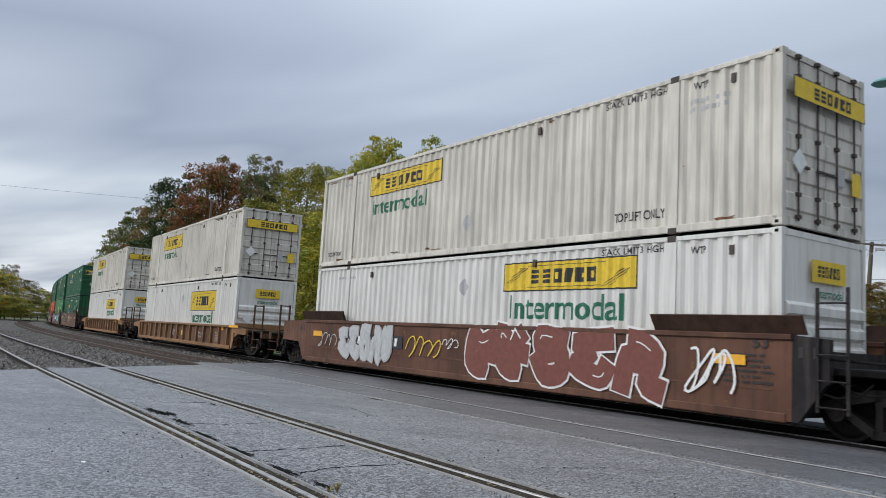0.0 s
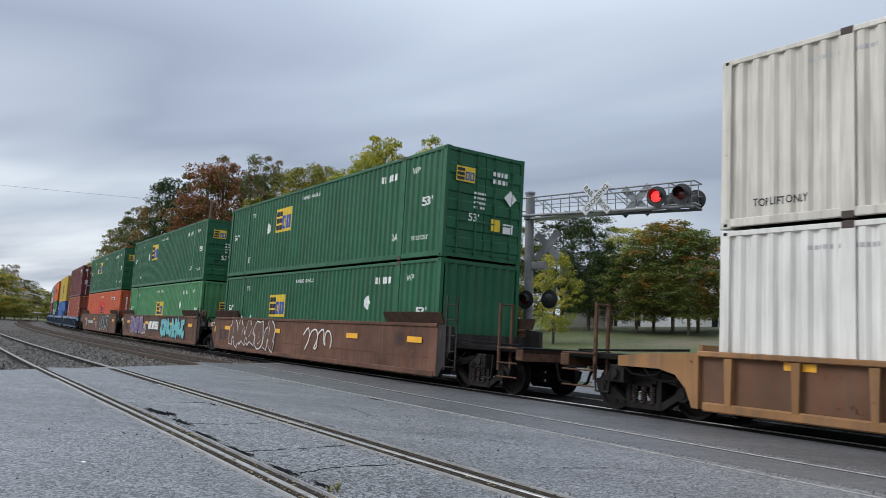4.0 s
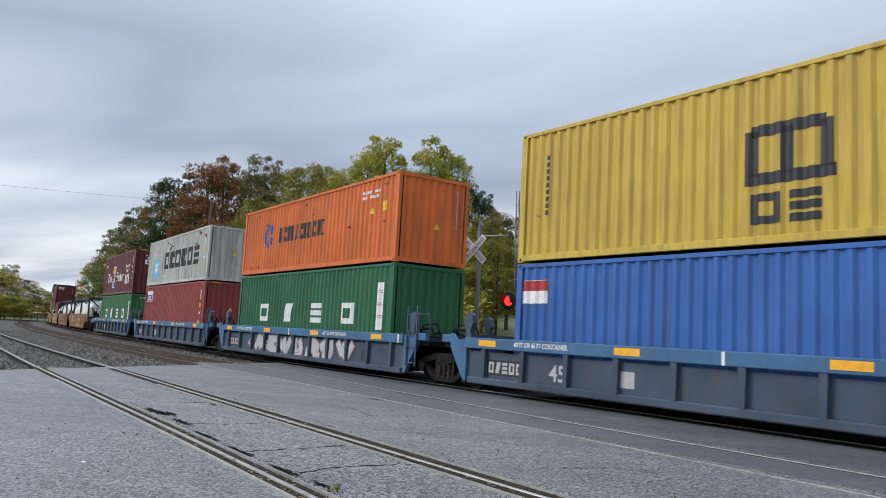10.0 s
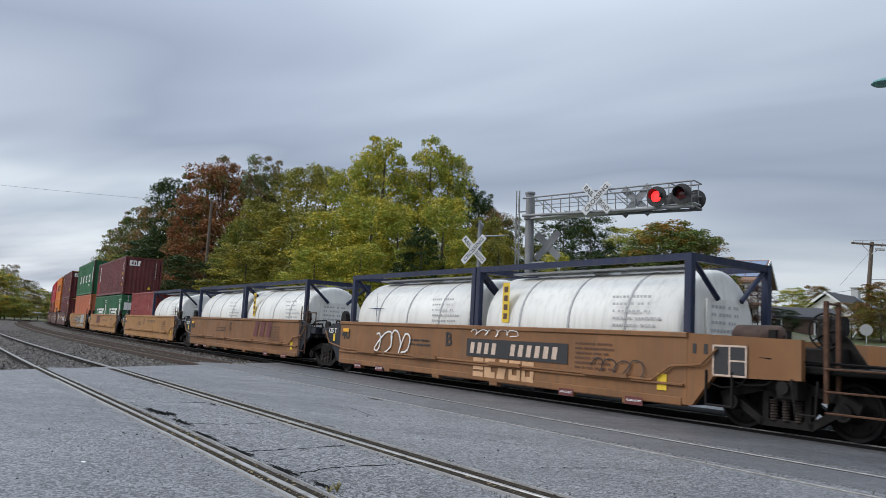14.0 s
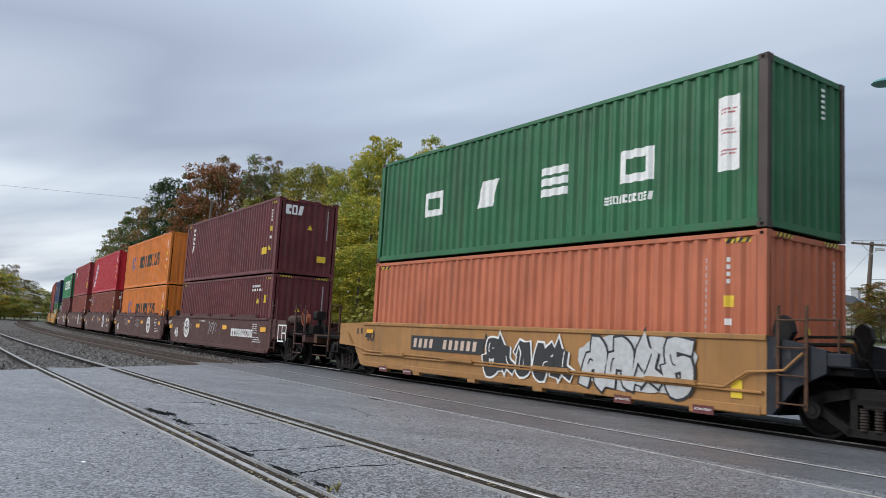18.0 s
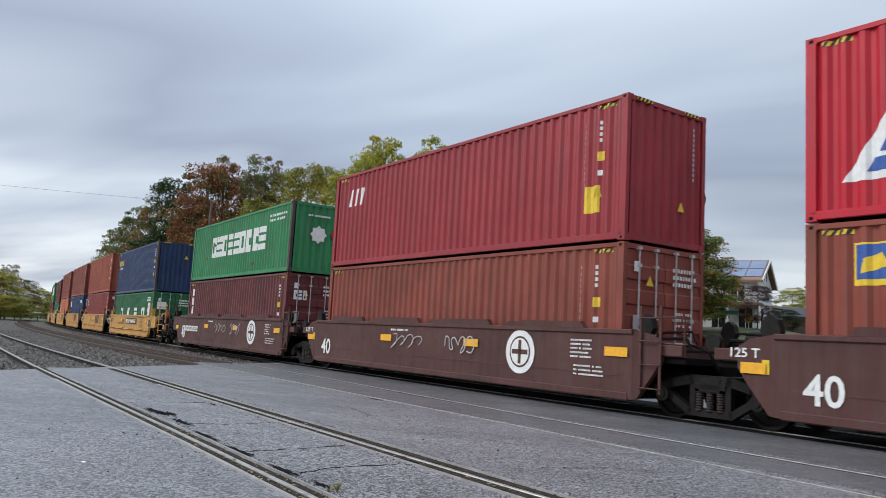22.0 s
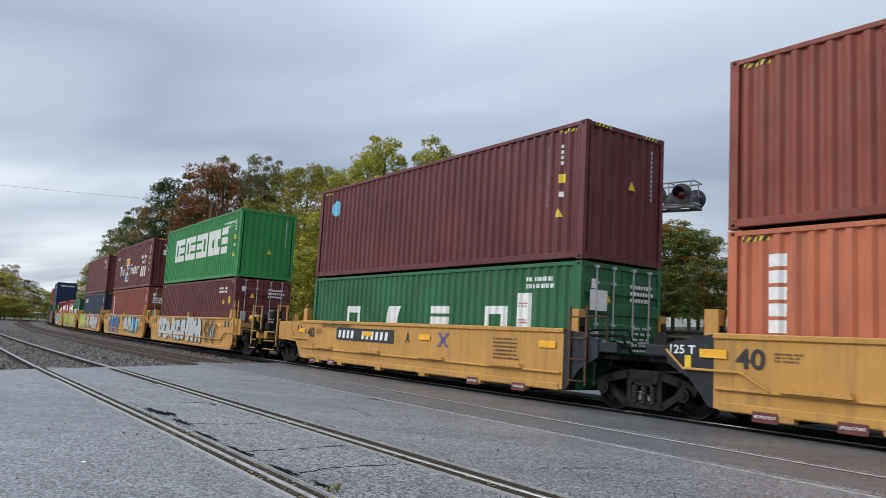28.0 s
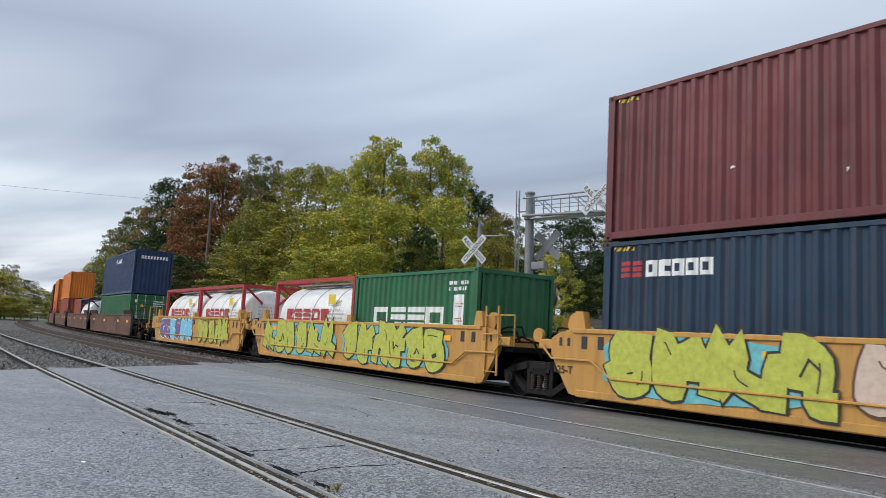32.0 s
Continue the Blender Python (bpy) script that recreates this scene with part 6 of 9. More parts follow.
def frame_mesh():
    """Cast truck side: arched top bar, sloped lower bars, columns at the spring opening and a bearing at either end."""
    def make():
        M = ([], [])
        bar_strip(M, [(-1.08, 0.5), (-0.78, 0.62), (-0.36, 0.72), (0.36, 0.72), (0.78, 0.62), (1.08, 0.5)], 0.15, -0.09, 0.07)
        bar_strip(M, [(-0.86, 0.46), (-0.4, 0.17), (0.4, 0.17), (0.86, 0.46)], 0.12, -0.085, 0.065)
        for k in (-1, 1):
            bar_strip(M, [(k * 0.34, 0.2), (k * 0.34, 0.68)], 0.1, -0.075, 0.055)
            tube(M, (k * 0.9, -0.17, 0.43), (k * 0.9, 0.08, 0.43), 0.13, 14)
            tube(M, (k * 0.9, -0.19, 0.43), (k * 0.9, -0.17, 0.43), 0.07, 8)
        box(M, -0.3, 0.3, -0.1, 0.0, 0.56, 0.66, 0.01)
        return M
    return shared("side_frame", make)


def spring_mesh():
    """One coil spring as a ribbed column."""
    def make():
        prof = []
        for i in range(8):
            prof += [(0.2 + i * 0.042, 0.048), (0.214 + i * 0.042, 0.066), (0.228 + i * 0.042, 0.066)]
        M = lathe(([], []), prof, True, 10)
        M[0][:] = [(a, -0.06 + c, b) for a, b, c in M[0]]
        return M
    return shared("spring", make)


def bogie(parent, x):
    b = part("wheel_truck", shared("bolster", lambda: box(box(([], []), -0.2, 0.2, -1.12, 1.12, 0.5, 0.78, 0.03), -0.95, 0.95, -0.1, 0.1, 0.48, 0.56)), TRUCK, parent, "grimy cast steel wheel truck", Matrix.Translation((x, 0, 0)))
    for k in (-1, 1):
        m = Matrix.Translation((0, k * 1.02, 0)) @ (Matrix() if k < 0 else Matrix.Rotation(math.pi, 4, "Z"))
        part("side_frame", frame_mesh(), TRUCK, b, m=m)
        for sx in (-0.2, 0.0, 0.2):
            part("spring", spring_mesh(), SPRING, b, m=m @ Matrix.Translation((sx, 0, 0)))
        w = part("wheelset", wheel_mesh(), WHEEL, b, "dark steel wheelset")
        w.matrix_parent_inverse = Matrix.Translation((k * 0.9, 0, 0.428))
        WHEELSETS.append(w)
    return b


# how far the side plates reach past the well in front, whether they are a low sill only, and behind
ENDS = {"brown": (0.42, False, 1.75), "ribbed": (1.7, True, 1.7), "blue": (1.75, True, 1.75), "tan": (1.99, False, 1.45), "yellow": (1.85, False, 1.95), "gold": (1.2, False, 1.2), "maroon": (1.7, False, 1.2)}
STYLES = {
    # paint, top, bottom, half width, ribs, end paint, flange
    "brown": (WELL_BROWN, 1.52, 0.24, 1.47, 0, WELL_DARK),
    "ribbed": (WELL_OCHRE, 1.20, 0.26, 1.47, 15, WELL_OCHRE),
    "blue": (WELL_BLUE, 1.22, 0.22, 1.45, 11, WELL_BLUE),
    "tan": (WELL_TAN, 1.50, 0.30, 1.45, 0, SLATE),
    "yellow": (WELL_YELLOW, 1.50, 0.30, 1.45, 0, SLATE),
    "gold": (WELL_YELLOW, 1.50, 0.22, 1.45, 0, WELL_YELLOW),
    "maroon": (WELL_MAROON, 1.52, 0.27, 1.45, 0, WELL_MAROON),
}


def pipe_run(path, y, r):
    """A bent pipe: rings of one tube carried along the path."""
    V, F, n = [], [], 6
    for i, (x, z) in enumerate(path):
        xa, za = path[max(0, i - 1)]
        xb, zb_ = path[min(len(path) - 1, i + 1)]
        d = math.hypot(xb - xa, zb_ - za)
        nx, nz = -(zb_ - za) / d, (xb - xa) / d
        for j in range(n):
            w = 2 * math.pi * j / n
            V.append((x + nx * r * math.cos(w), y + r * math.sin(w), z + nz * r * math.cos(w)))
    for i in range(len(path) - 1):
        F += [(i * n + j, i * n + (j + 1) % n, (i + 1) * n + (j + 1) % n, (i + 1) * n + j) for j in range(n)]
    return V, F


def ladder(parent, x, y, z0, z1, material, n=4):
    part("ladder", shared(("ladder", round(z0, 2), round(z1, 2), n), lambda: _ladder(z0, z1, n)), material, parent, "steel climbing ladder", Matrix.Translation((x, y, 0)))


def _ladder(z0, z1, n):
    M = ([], [])
    for k in (-0.22, 0.22):
        box(M, k - 0.025, k + 0.025, -0.012, 0.012, z0, z1)
    for i in range(n):
        z = z0 + 0.08 + (z1 - z0 - 0.3) * i / (n - 1)
        tube(M, (-0.22, -0.03, z), (0.22, -0.03, z), 0.014, 6)
    return M


def well_car(style, half, xr, xl, end_r, end_l, label, bogie_r, own=None):
    """A container well: x = 0 in its middle; half: half length of the well; xr, xl: distance to the truck centres; end_r, end_l: it ends in a coupler there."""
    col, zt, zb, hw, ribs, endm = STYLES[style]
    col = own or col
    car = thing("well_car", label, "rail car", "rail cars of the train")
    for k in (-1, 1):
        ya, yb = sorted((k * hw, k * (hw - 0.09)))
        if style == "blue":
            wall = [(-half, zb), (half, zb), (half, zt - 0.3), (-half, zt - 0.3)]
        else:
            wall = [(-half, zb), (half, zb), (half, zt), (-half, zt)]
        if ribs:
            ya, yb = sorted((k * (hw - 0.075), k * (hw - 0.14)))
        part("side_wall", shared(("side_wall", style, half, k), lambda: prism(([], []), wall, ya, yb)), WELL_RUST if style == "ribbed" else col, car, "rusty sunk side panel" if style == "ribbed" else "steel side of the well")
        f0, f1 = sorted((k * (hw + 0.035), k * (hw - 0.13)))
        ch = 0.24 if style == "blue" else 0.09
        part("top_chord", shared(("top_chord", style, half, k), lambda: box(([], []), -half, half, f0, f1, zt - ch, zt + 0.004, 0.015)), CHORD_BLUE if style == "blue" else col, car, "bright blue top chord" if style == "blue" else "")
        part("bottom_chord", shared(("bottom_chord", style, half, k), lambda: box(([], []), -half + 0.1, half - 0.1, *sorted((k * (hw + 0.015), k * (hw - 0.2))), zb - 0.03, zb + 0.12, 0.02)), col, car)
        for i in range(ribs):
            x = -half + (i + 0.5) * 2 * half / ribs
            part("rib", shared(("rib", style, k), lambda: prism(([], []), [(-0.05, zb + 0.1), (0.05, zb + 0.1), (0.07, zt - 0.1), (-0.07, zt - 0.1)], *sorted((k * (hw + 0.02), k * (hw - 0.08))))), col, car, m=Matrix.Translation((x, 0, 0)))
        if style in ("brown", "maroon", "gold"):
            # bent lower sill line and folded end plates that stand above the chord
            for q in (-1, 1):
                if style == "brown":
                    # a long folded plate that leans outwards over the chord
                    xa, xb = half - 2.55, half + 0.2
                    V = [(q * x, k * y, z) for x, y, z in ((xa, hw - 0.03, zt), (xb, hw - 0.03, zt), (xb - 0.02, hw + 0.075, zt + 0.27), (xa - 0.05, hw + 0.075, zt + 0.27), (xa, hw - 0.09, zt), (xb, hw - 0.09, zt), (xb - 0.02, hw + 0.03, zt + 0.285), (xa - 0.05, hw + 0.03, zt + 0.285))]
                    F = [(0, 1, 2, 3), (7, 6, 5, 4), (0, 4, 5, 1), (1, 5, 6, 2), (2, 6, 7, 3), (3, 7, 4, 0)]
                    part("guide_plate", shared(("guide_plate", half, style, k, q), lambda: (V, F if k * q < 0 else [f[::-1] for f in F])), GUIDE_SHADED, car, "dark folded guide plate")
                elif style == "gold":
                    part("guide_post", shared(("guide_post", half, k, q), lambda: prism(([], []), [(q * (half - 0.12) - 0.17, zt), (q * (half - 0.12) + 0.17, zt), (q * (half - 0.12) + 0.1, zt + 0.34), (q * (half - 0.12) - 0.1, zt + 0.34)], *sorted((k * hw, k * (hw - 0.16))))), col, car, "tapered container guide post")
            if style == "gold":
                part("guide_post", shared(("middle_post", k), lambda: prism(([], []), [(-0.13, zt), (0.13, zt), (0.13, zt + 0.2), (-0.13, zt + 0.2)], *sorted((k * (hw + 0.01), k * (hw - 0.14))))), col, car, "square middle guide post", Matrix.Translation((0.2, 0, 0)))
                if k < 0:
                    for sx in (0.1, 0.34):
                        part("lifting_slot", shared("middle_slot", lambda: prism(([], []), [(-0.06, 1.13), (0.06, 1.13), (0.06, 1.37), (-0.06, 1.37)], -1.47, -1.44)), BLACK_MARK, car, m=Matrix.Translation((sx, 0, 0)))
            part("sill_line", shared(("sill_line", style, half, k), lambda: box(([], []), -half + 0.3, half - 0.3, *sorted((k * (hw + 0.007), k * (hw - 0.05))), 0.67, 0.70)), col, car)
        if style in ("gold", "yellow", "tan") and k < 0:
            run_ = [(-half - 0.9, 1.2), (-half - 0.55, 0.9), (-half + 0.5, 0.9), (-half + 1.0, 0.6), (half - 1.0, 0.6), (half - 0.5, 0.9), (half + 0.55, 0.92), (half + 0.8, 1.2)]
            if style == "yellow":
                run_ = [(-half - 0.9, 1.2), (-half - 0.55, 0.9), (-half + 0.5, 0.9), (-half + 1.0, 0.64)]
            if style == "tan":
                run_ = [(-half - 0.9, 1.2), (-half - 0.6, 0.85), (-half + 0.4, 0.7), (half - 0.7, 0.66), (half - 0.3, 0.92), (half + 0.3, 0.98), (half + 0.6, 1.25)]
            part("train_pipe", shared(("train_pipe", style, half), lambda: pipe_run(run_, -hw - 0.05, 0.022)), col, car, "bent brake pipe along the side")
        if style == "yellow":
            for q in (-1, 1):
                part("guide_post", shared(("tall_post", half, k, q), lambda: prism(([], []), [(q * (half + 0.14) - 0.13, zt - 0.1), (q * (half + 0.14) + 0.13, zt - 0.1), (q * (half + 0.14) + 0.13, zt + 0.4), (q * (half + 0.14) - 0.13, zt + 0.4)], *sorted((k * (hw - 0.12), k * (hw - 0.3))))), col, car, "upright container guide post")
        if style == "maroon":
            for x in (-4.4, -1.5, 1.4, 4.3):
                part("chord_flap", shared(("chord_flap", k), lambda: prism(([], []), [(-0.95, zt), (0.95, zt), (0.85, zt + 0.13), (-0.85, zt + 0.13)], *sorted((k * (hw + 0.03), k * (hw - 0.08))))), col, car, "folded flap on the top chord", Matrix.Translation((x, 0, 0)))
        if style in ("tan", "yellow"):
            part("step_rail", shared(("step_rail", half, k), lambda: box(([], []), -half + 0.05, half - 0.05, *sorted((k * (hw + 0.05), k * (hw - 0.02))), 0.6, 0.645, 0.01)), col, car, "welded step rail")
            for x in ([-0.72 * half, -0.25 * half, 0.25 * half, 0.72 * half] if k < 0 else []):
                part("step", shared(("step",), lambda: prism(([], []), [(-0.55, 0.645), (0.55, 0.645), (0.5, 0.72), (-0.5, 0.72)], -hw - 0.11, -hw + 0.02)), col, car, m=Matrix.Translation((x, 0, 0)))
            for x in (-0.8 * half, -0.55 * half, -0.18 * half, 0.18 * half, 0.55 * half, 0.8 * half):
                part("floor_beam_end", shared(("floor_beam_end", k), lambda: box(([], []), -0.14, 0.14, *sorted((k * (hw + 0.01), k * (hw - 0.12))), 0.2, 0.34, 0.01)), col, car, m=Matrix.Translation((x, 0, 0)))
    for i in range(5):
        x = -half + (i + 0.5) * 2 * half / 5
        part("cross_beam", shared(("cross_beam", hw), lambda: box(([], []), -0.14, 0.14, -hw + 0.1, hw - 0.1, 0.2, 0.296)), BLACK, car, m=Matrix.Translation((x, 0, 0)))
    for q, xt, is_end in ((1, xr, end_r), (-1, xl, end_l)):
        reach = xt + (1.85 if is_end else -0.3)
        front, low_sill, rear = ENDS[style]
        plate = CHORD_BLUE if style == "blue" else col if (style in ("gold", "ribbed", "blue", "maroon") or (style in ("tan", "yellow") and is_end) or (style == "brown" and q < 0)) else endm
        far = min(half + (front if q > 0 else rear), reach - 0.35) if is_end else half + (0.62 if half > 6.3 else 0.92)
        for k in (-1, 1):
            if is_end and style == "ribbed":
                poly = [(half, zb), (half + 0.12, zb), (half + 0.24, 0.56), (half + 0.46, 0.78), (half + 0.8, 0.86), (far, 0.86), (far, 1.04), (half + 1.0, 1.12), (half, 1.17)]
            elif is_end and low_sill:
                poly = [(half, 0.84), (far, 0.84), (far, 1.12), (half, 1.16)]
            elif is_end:
                poly = [(half, zb), (half + 0.1, zb), (half + 0.5, 0.8), (max(far, half + 0.56), 0.84), (max(far, half + 0.56), zt - 0.06), (half, zt - 0.01)]
            else:
                poly = [(half, zb), (half + 0.1, zb + 0.02), (half + 0.46, 0.74), (far, 0.98), (far, 1.3), (half + 0.4, zt - 0.08), (half, zt - 0.01)]
            if q < 0:
                poly = [(-x, z) for x, z in poly][::-1]
            ep = part("end_plate", shared(("end_plate", style, half, round(far, 2), q, k, is_end), lambda: prism(([], []), poly, *sorted((k * (hw - 0.004), k * (hw - 0.11))))), plate, car, "sloped end plate over the truck")
            if style in ("gold", "tan", "yellow", "brown") and k < 0:
                # slots and the seam of the plate
                for sx in (0.14, 0.36):
                    part("slot", shared("slot", lambda: box(([], []), -0.035, 0.035, -0.004, 0.004, -0.08, 0.08)), BLACK_MARK, ep, m=Matrix.Translation((q * (half + sx), -hw + 0.001, zt - 0.26)))
            if not is_end:
                part("end_beam", shared(("end_beam", half, round(reach, 2), q, k, hw), lambda: box(([], []), *sorted((q * (half + (0.6 if half > 6.3 else 0.9)), q * reach)), *sorted((k * (hw - 0.02), k * (hw - 0.14))), 1.08, 1.27, 0.015)), plate, car, "end platform edge beam")
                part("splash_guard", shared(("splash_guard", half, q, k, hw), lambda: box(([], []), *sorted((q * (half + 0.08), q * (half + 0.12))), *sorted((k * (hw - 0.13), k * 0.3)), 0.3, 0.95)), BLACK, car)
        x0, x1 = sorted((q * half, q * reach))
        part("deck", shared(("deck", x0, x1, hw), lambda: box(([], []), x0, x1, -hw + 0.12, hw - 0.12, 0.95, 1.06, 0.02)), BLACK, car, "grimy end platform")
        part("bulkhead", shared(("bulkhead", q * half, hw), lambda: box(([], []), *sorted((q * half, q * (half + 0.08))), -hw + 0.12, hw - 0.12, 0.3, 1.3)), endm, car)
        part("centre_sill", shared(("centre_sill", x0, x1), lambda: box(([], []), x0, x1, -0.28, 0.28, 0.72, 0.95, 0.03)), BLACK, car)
        if q > 0:
            if is_end and style in ("brown", "maroon", "yellow", "gold"):
                ladder(car, q * (half + 0.62), -hw - 0.03, 0.42, 2.2, col if style == "yellow" else endm if endm is not SLATE else RUST_POST, 5)
            elif is_end:
                part("stirrup", shared("stirrup", lambda: tube(tube(tube(([], []), (-0.24, 0, 0.35), (-0.24, 0, 0.9), 0.02, 6), (-0.24, 0, 0.35), (0.24, 0, 0.35), 0.02, 6), (0.24, 0, 0.35), (0.24, 0, 0.9), 0.02, 6)), TRUCK, car, "bent steel stirrup step", Matrix.Translation((q * (half + 0.62), -hw - 0.01, 0)))
            if not is_end:
                ladder(car, q * (half + 0.42), -hw - 0.03, 0.42, 1.95, endm if style not in ("tan", "yellow") else RUST_POST, 4)
            if not is_end:
              part("grab_iron", shared("grab_iron", lambda: tube(tube(tube(([], []), (-0.25, 0, 1.08), (-0.25, 0, 1.75), 0.018, 6), (-0.25, 0, 1.75), (0.25, 0, 1.75), 0.018, 6), (0.25, 0, 1.75), (0.25, 0, 1.08), 0.018, 6)), endm if endm is not SLATE else RUST_POST, car, m=Matrix.Translation((q * (half + 0.8), -hw + 0.1, 0)))
        if is_end:
            part("coupler", shared(("coupler", q, round(reach, 2)), lambda: prism(tube(([], []), (q * (reach - 0.1), 0, 0.84), (q * (reach + 0.28), 0, 0.84), 0.11, 8), [(q * reach + 0.16 * q - 0.18, 0.7), (q * reach + 0.16 * q + 0.22, 0.7), (q * reach + 0.16 * q + 0.22, 1.0), (q * reach + 0.16 * q - 0.18, 1.0)], -0.18, 0.18)), TRUCK, car, "knuckle coupler")
            part("air_hose", shared(("air_hose", q, round(reach, 2)), lambda: tube(tube(([], []), (q * reach, -0.4, 0.8), (q * (reach + 0.15), -0.42, 0.42), 0.03, 6), (q * (reach + 0.15), -0.42, 0.42), (q * (reach + 0.35), -0.3, 0.36), 0.03, 6)), BLACK, car, "rubber air hose")
            hand = TRUCK if style == "blue" else col if style == "yellow" else RUST_POST if style in ("tan", "ribbed", "brown") else plate
            far = min(half + 2.2, reach - 0.5)
            part("buffer_sill", shared(("buffer_sill", q, round(reach, 2), style), lambda: box(([], []), *sorted((q * (reach - 0.22), q * reach)), -hw + 0.1, hw - 0.1, 0.78, 1.02, 0.02)), hand, car, "end sill beam")
            for ex in (far + 0.12,):
                for ey in (-hw + 0.08, -hw + 0.42):
                    part("handrail_post", shared("handrail_post", lambda: box(([], []), -0.03, 0.03, -0.025, 0.025, 0.55, 2.02)), hand, car, m=Matrix.Translation((q * ex, ey, 0)))
                part("handrail", shared("handrail", lambda: tube(([], []), (0, -0.02, 1.98), (0, 0.36, 1.98), 0.02, 6)), hand, car, m=Matrix.Translation((q * ex, -hw + 0.08, 0)))
            for ez in (0.42, 0.72, 1.04):
                part("ladder_rung", shared(("ladder_rung", round(reach - far, 2)), lambda: tube(([], []), (0.12, -0.02, 0), (reach - far - 0.1, -0.02, 0), 0.017, 6)), hand, car, m=Matrix.Translation((q * far if q > 0 else -reach, -hw + 0.06, ez)))
            part("brake_pipe", shared(("brake_pipe", q, half, round(reach, 2)), lambda: tube(tube(([], []), (q * (half + 0.2), -hw + 0.05, 1.2), (q * (half + 1.5), -hw + 0.02, 1.14), 0.022, 6), (q * (half + 1.5), -hw + 0.02, 1.14), (q * (reach - 0.3), -hw + 0.3, 1.1), 0.022, 6)), BLACK, car)
            # sagging pipes and a brake cylinder under the sill
            for sag, dx_ in ((0.2, 0.0), (0.13, 0.45)):
                part("sagging_pipe", shared(("sagging_pipe", q, half, sag), lambda: pipe_run([(q * (half + 0.25 + dx_), 0.86), (q * (half + 0.4 + dx_), 0.84 - sag * 0.7), (q * (half + 0.65 + dx_), 0.84 - sag), (q * (half + 0.95 + dx_), 0.84 - sag * 0.8), (q * (half + 1.15 + dx_), 0.87)], -hw + 0.03, 0.016)), BLACK, car, "sagging brake pipe")
            part("brake_cylinder", shared("brake_cylinder", lambda: tube(box(([], []), -0.16, 0.16, -0.14, 0.14, -0.17, 0.15, 0.02), (-0.05, -0.2, 0.0), (-0.05, 0.2, 0.0), 0.1, 10)), TRUCK, car, "grimy brake cylinder", Matrix.Translation((q * (half + 1.75), -hw + 0.18, 0.72)))
            part("hanger", shared("hanger", lambda: tube(tube(tube(([], []), (-0.2, 0, 0.86), (-0.14, 0, 0.36), 0.017, 6), (-0.14, 0, 0.36), (0.16, 0, 0.36), 0.017, 6), (0.16, 0, 0.36), (0.2, 0, 0.86), 0.017, 6)), TRUCK, car, "bent steel step hanger", Matrix.Translation((q * (half + 2.05), -hw - 0.02, 0)))
            if q > 0 and style not in ("ribbed", "brown"):
                part("air_reservoir", shared("air_reservoir", lambda: lathe(([], []), [(-0.44, 0.02), (-0.42, 0.13), (-0.36, 0.18), (0.36, 0.18), (0.42, 0.13), (0.44, 0.02)], False, 18, (0, -0.72, 1.5)), True), {"blue": CHORD_BLUE, "gold": col, "yellow": WELL_OCHRE}.get(style, RUSTY_TANK), car, "air reservoir cylinder", Matrix.Translation((half + 0.85, 0, 0)))
                part("reservoir_bracket", shared("reservoir_bracket", lambda: box(([], []), -0.06, 0.06, -0.92, -0.45, 1.05, 1.6)), TRUCK, car, m=Matrix.Translation((half + 1.2, 0, 0)))
                part("brake_valve", shared("brake_valve", lambda: box(box(tube(([], []), (0.1, 0.1, 1.1), (0.1, 0.1, 1.75), 0.1, 8), -0.25, 0.35, -0.25, 0.3, 1.06, 1.35, 0.03), -0.05, 0.27, -0.12, 0.24, 1.55, 1.85, 0.05)), TRUCK, car, "grimy brake valve", Matrix.Translation((half + 1.75, -0.35, 0)))
                part("brake_lever", shared("brake_lever", lambda: prism(([], []), [(-0.9, 1.06), (0.5, 1.06), (0.2, 1.5), (0.02, 1.62), (-0.25, 1.4)], -0.62, -0.58)), TRUCK, car, "sloped brake rigging plate", Matrix.Translation((half + 1.9, 0.35, 0)))
                part("hand_brake_wheel", shared("hand_brake_wheel", lambda: ring_wheel(0.27)), RUST_HUB if style in ("maroon", "yellow") else TRUCK, car, "hand brake wheel", Matrix.Translation((half + 2.1, -0.95, 1.6)))
                part("brake_housing", shared("brake_housing", lambda: lathe(([], []), [(0.02, 0.01), (0.02, 0.16), (0.06, 0.2), (0.14, 0.2), (0.18, 0.12), (0.2, 0.01)], True, 18)), RUST_HUB if style in ("maroon", "yellow") else TRUCK, car, "rounded hand brake housing", Matrix.Translation((half + 2.1, -0.95, 1.55)))
                part("brake_stand", shared("brake_stand", lambda: box(([], []), -0.07, 0.07, 0.03, 0.15, 1.0, 1.75)), TRUCK, car, m=Matrix.Translation((half + 2.1, -0.95, 0)))
        else:
            if q < 0 and style in ("gold", "yellow", "tan", "maroon"):
                own = col if style == "gold" else TRUCK
                part("air_reservoir", shared("end_reservoir", lambda: lathe(([], []), [(-0.36, 0.02), (-0.34, 0.11), (-0.28, 0.15), (0.28, 0.15), (0.34, 0.11), (0.36, 0.02)], False, 18, (0, -0.6, 1.42)), True), own, car, "air reservoir cylinder", Matrix.Translation((-half - 0.62, 0, 0)))
                part("reservoir_bracket", shared("end_bracket", lambda: box(box(([], []), -0.26, -0.18, -0.78, -0.42, 1.05, 1.42), 0.18, 0.26, -0.78, -0.42, 1.05, 1.42)), own, car, m=Matrix.Translation((-half - 0.62, 0, 0)))
                part("brake_wheel", shared("small_brake_wheel", lambda: tube(([], []), (0, -0.04, 0), (0, 0.04, 0), 0.14, 16)), own, car, "round brake drum", Matrix.Translation((-half - 1.15, -hw + 0.15, 1.35)))
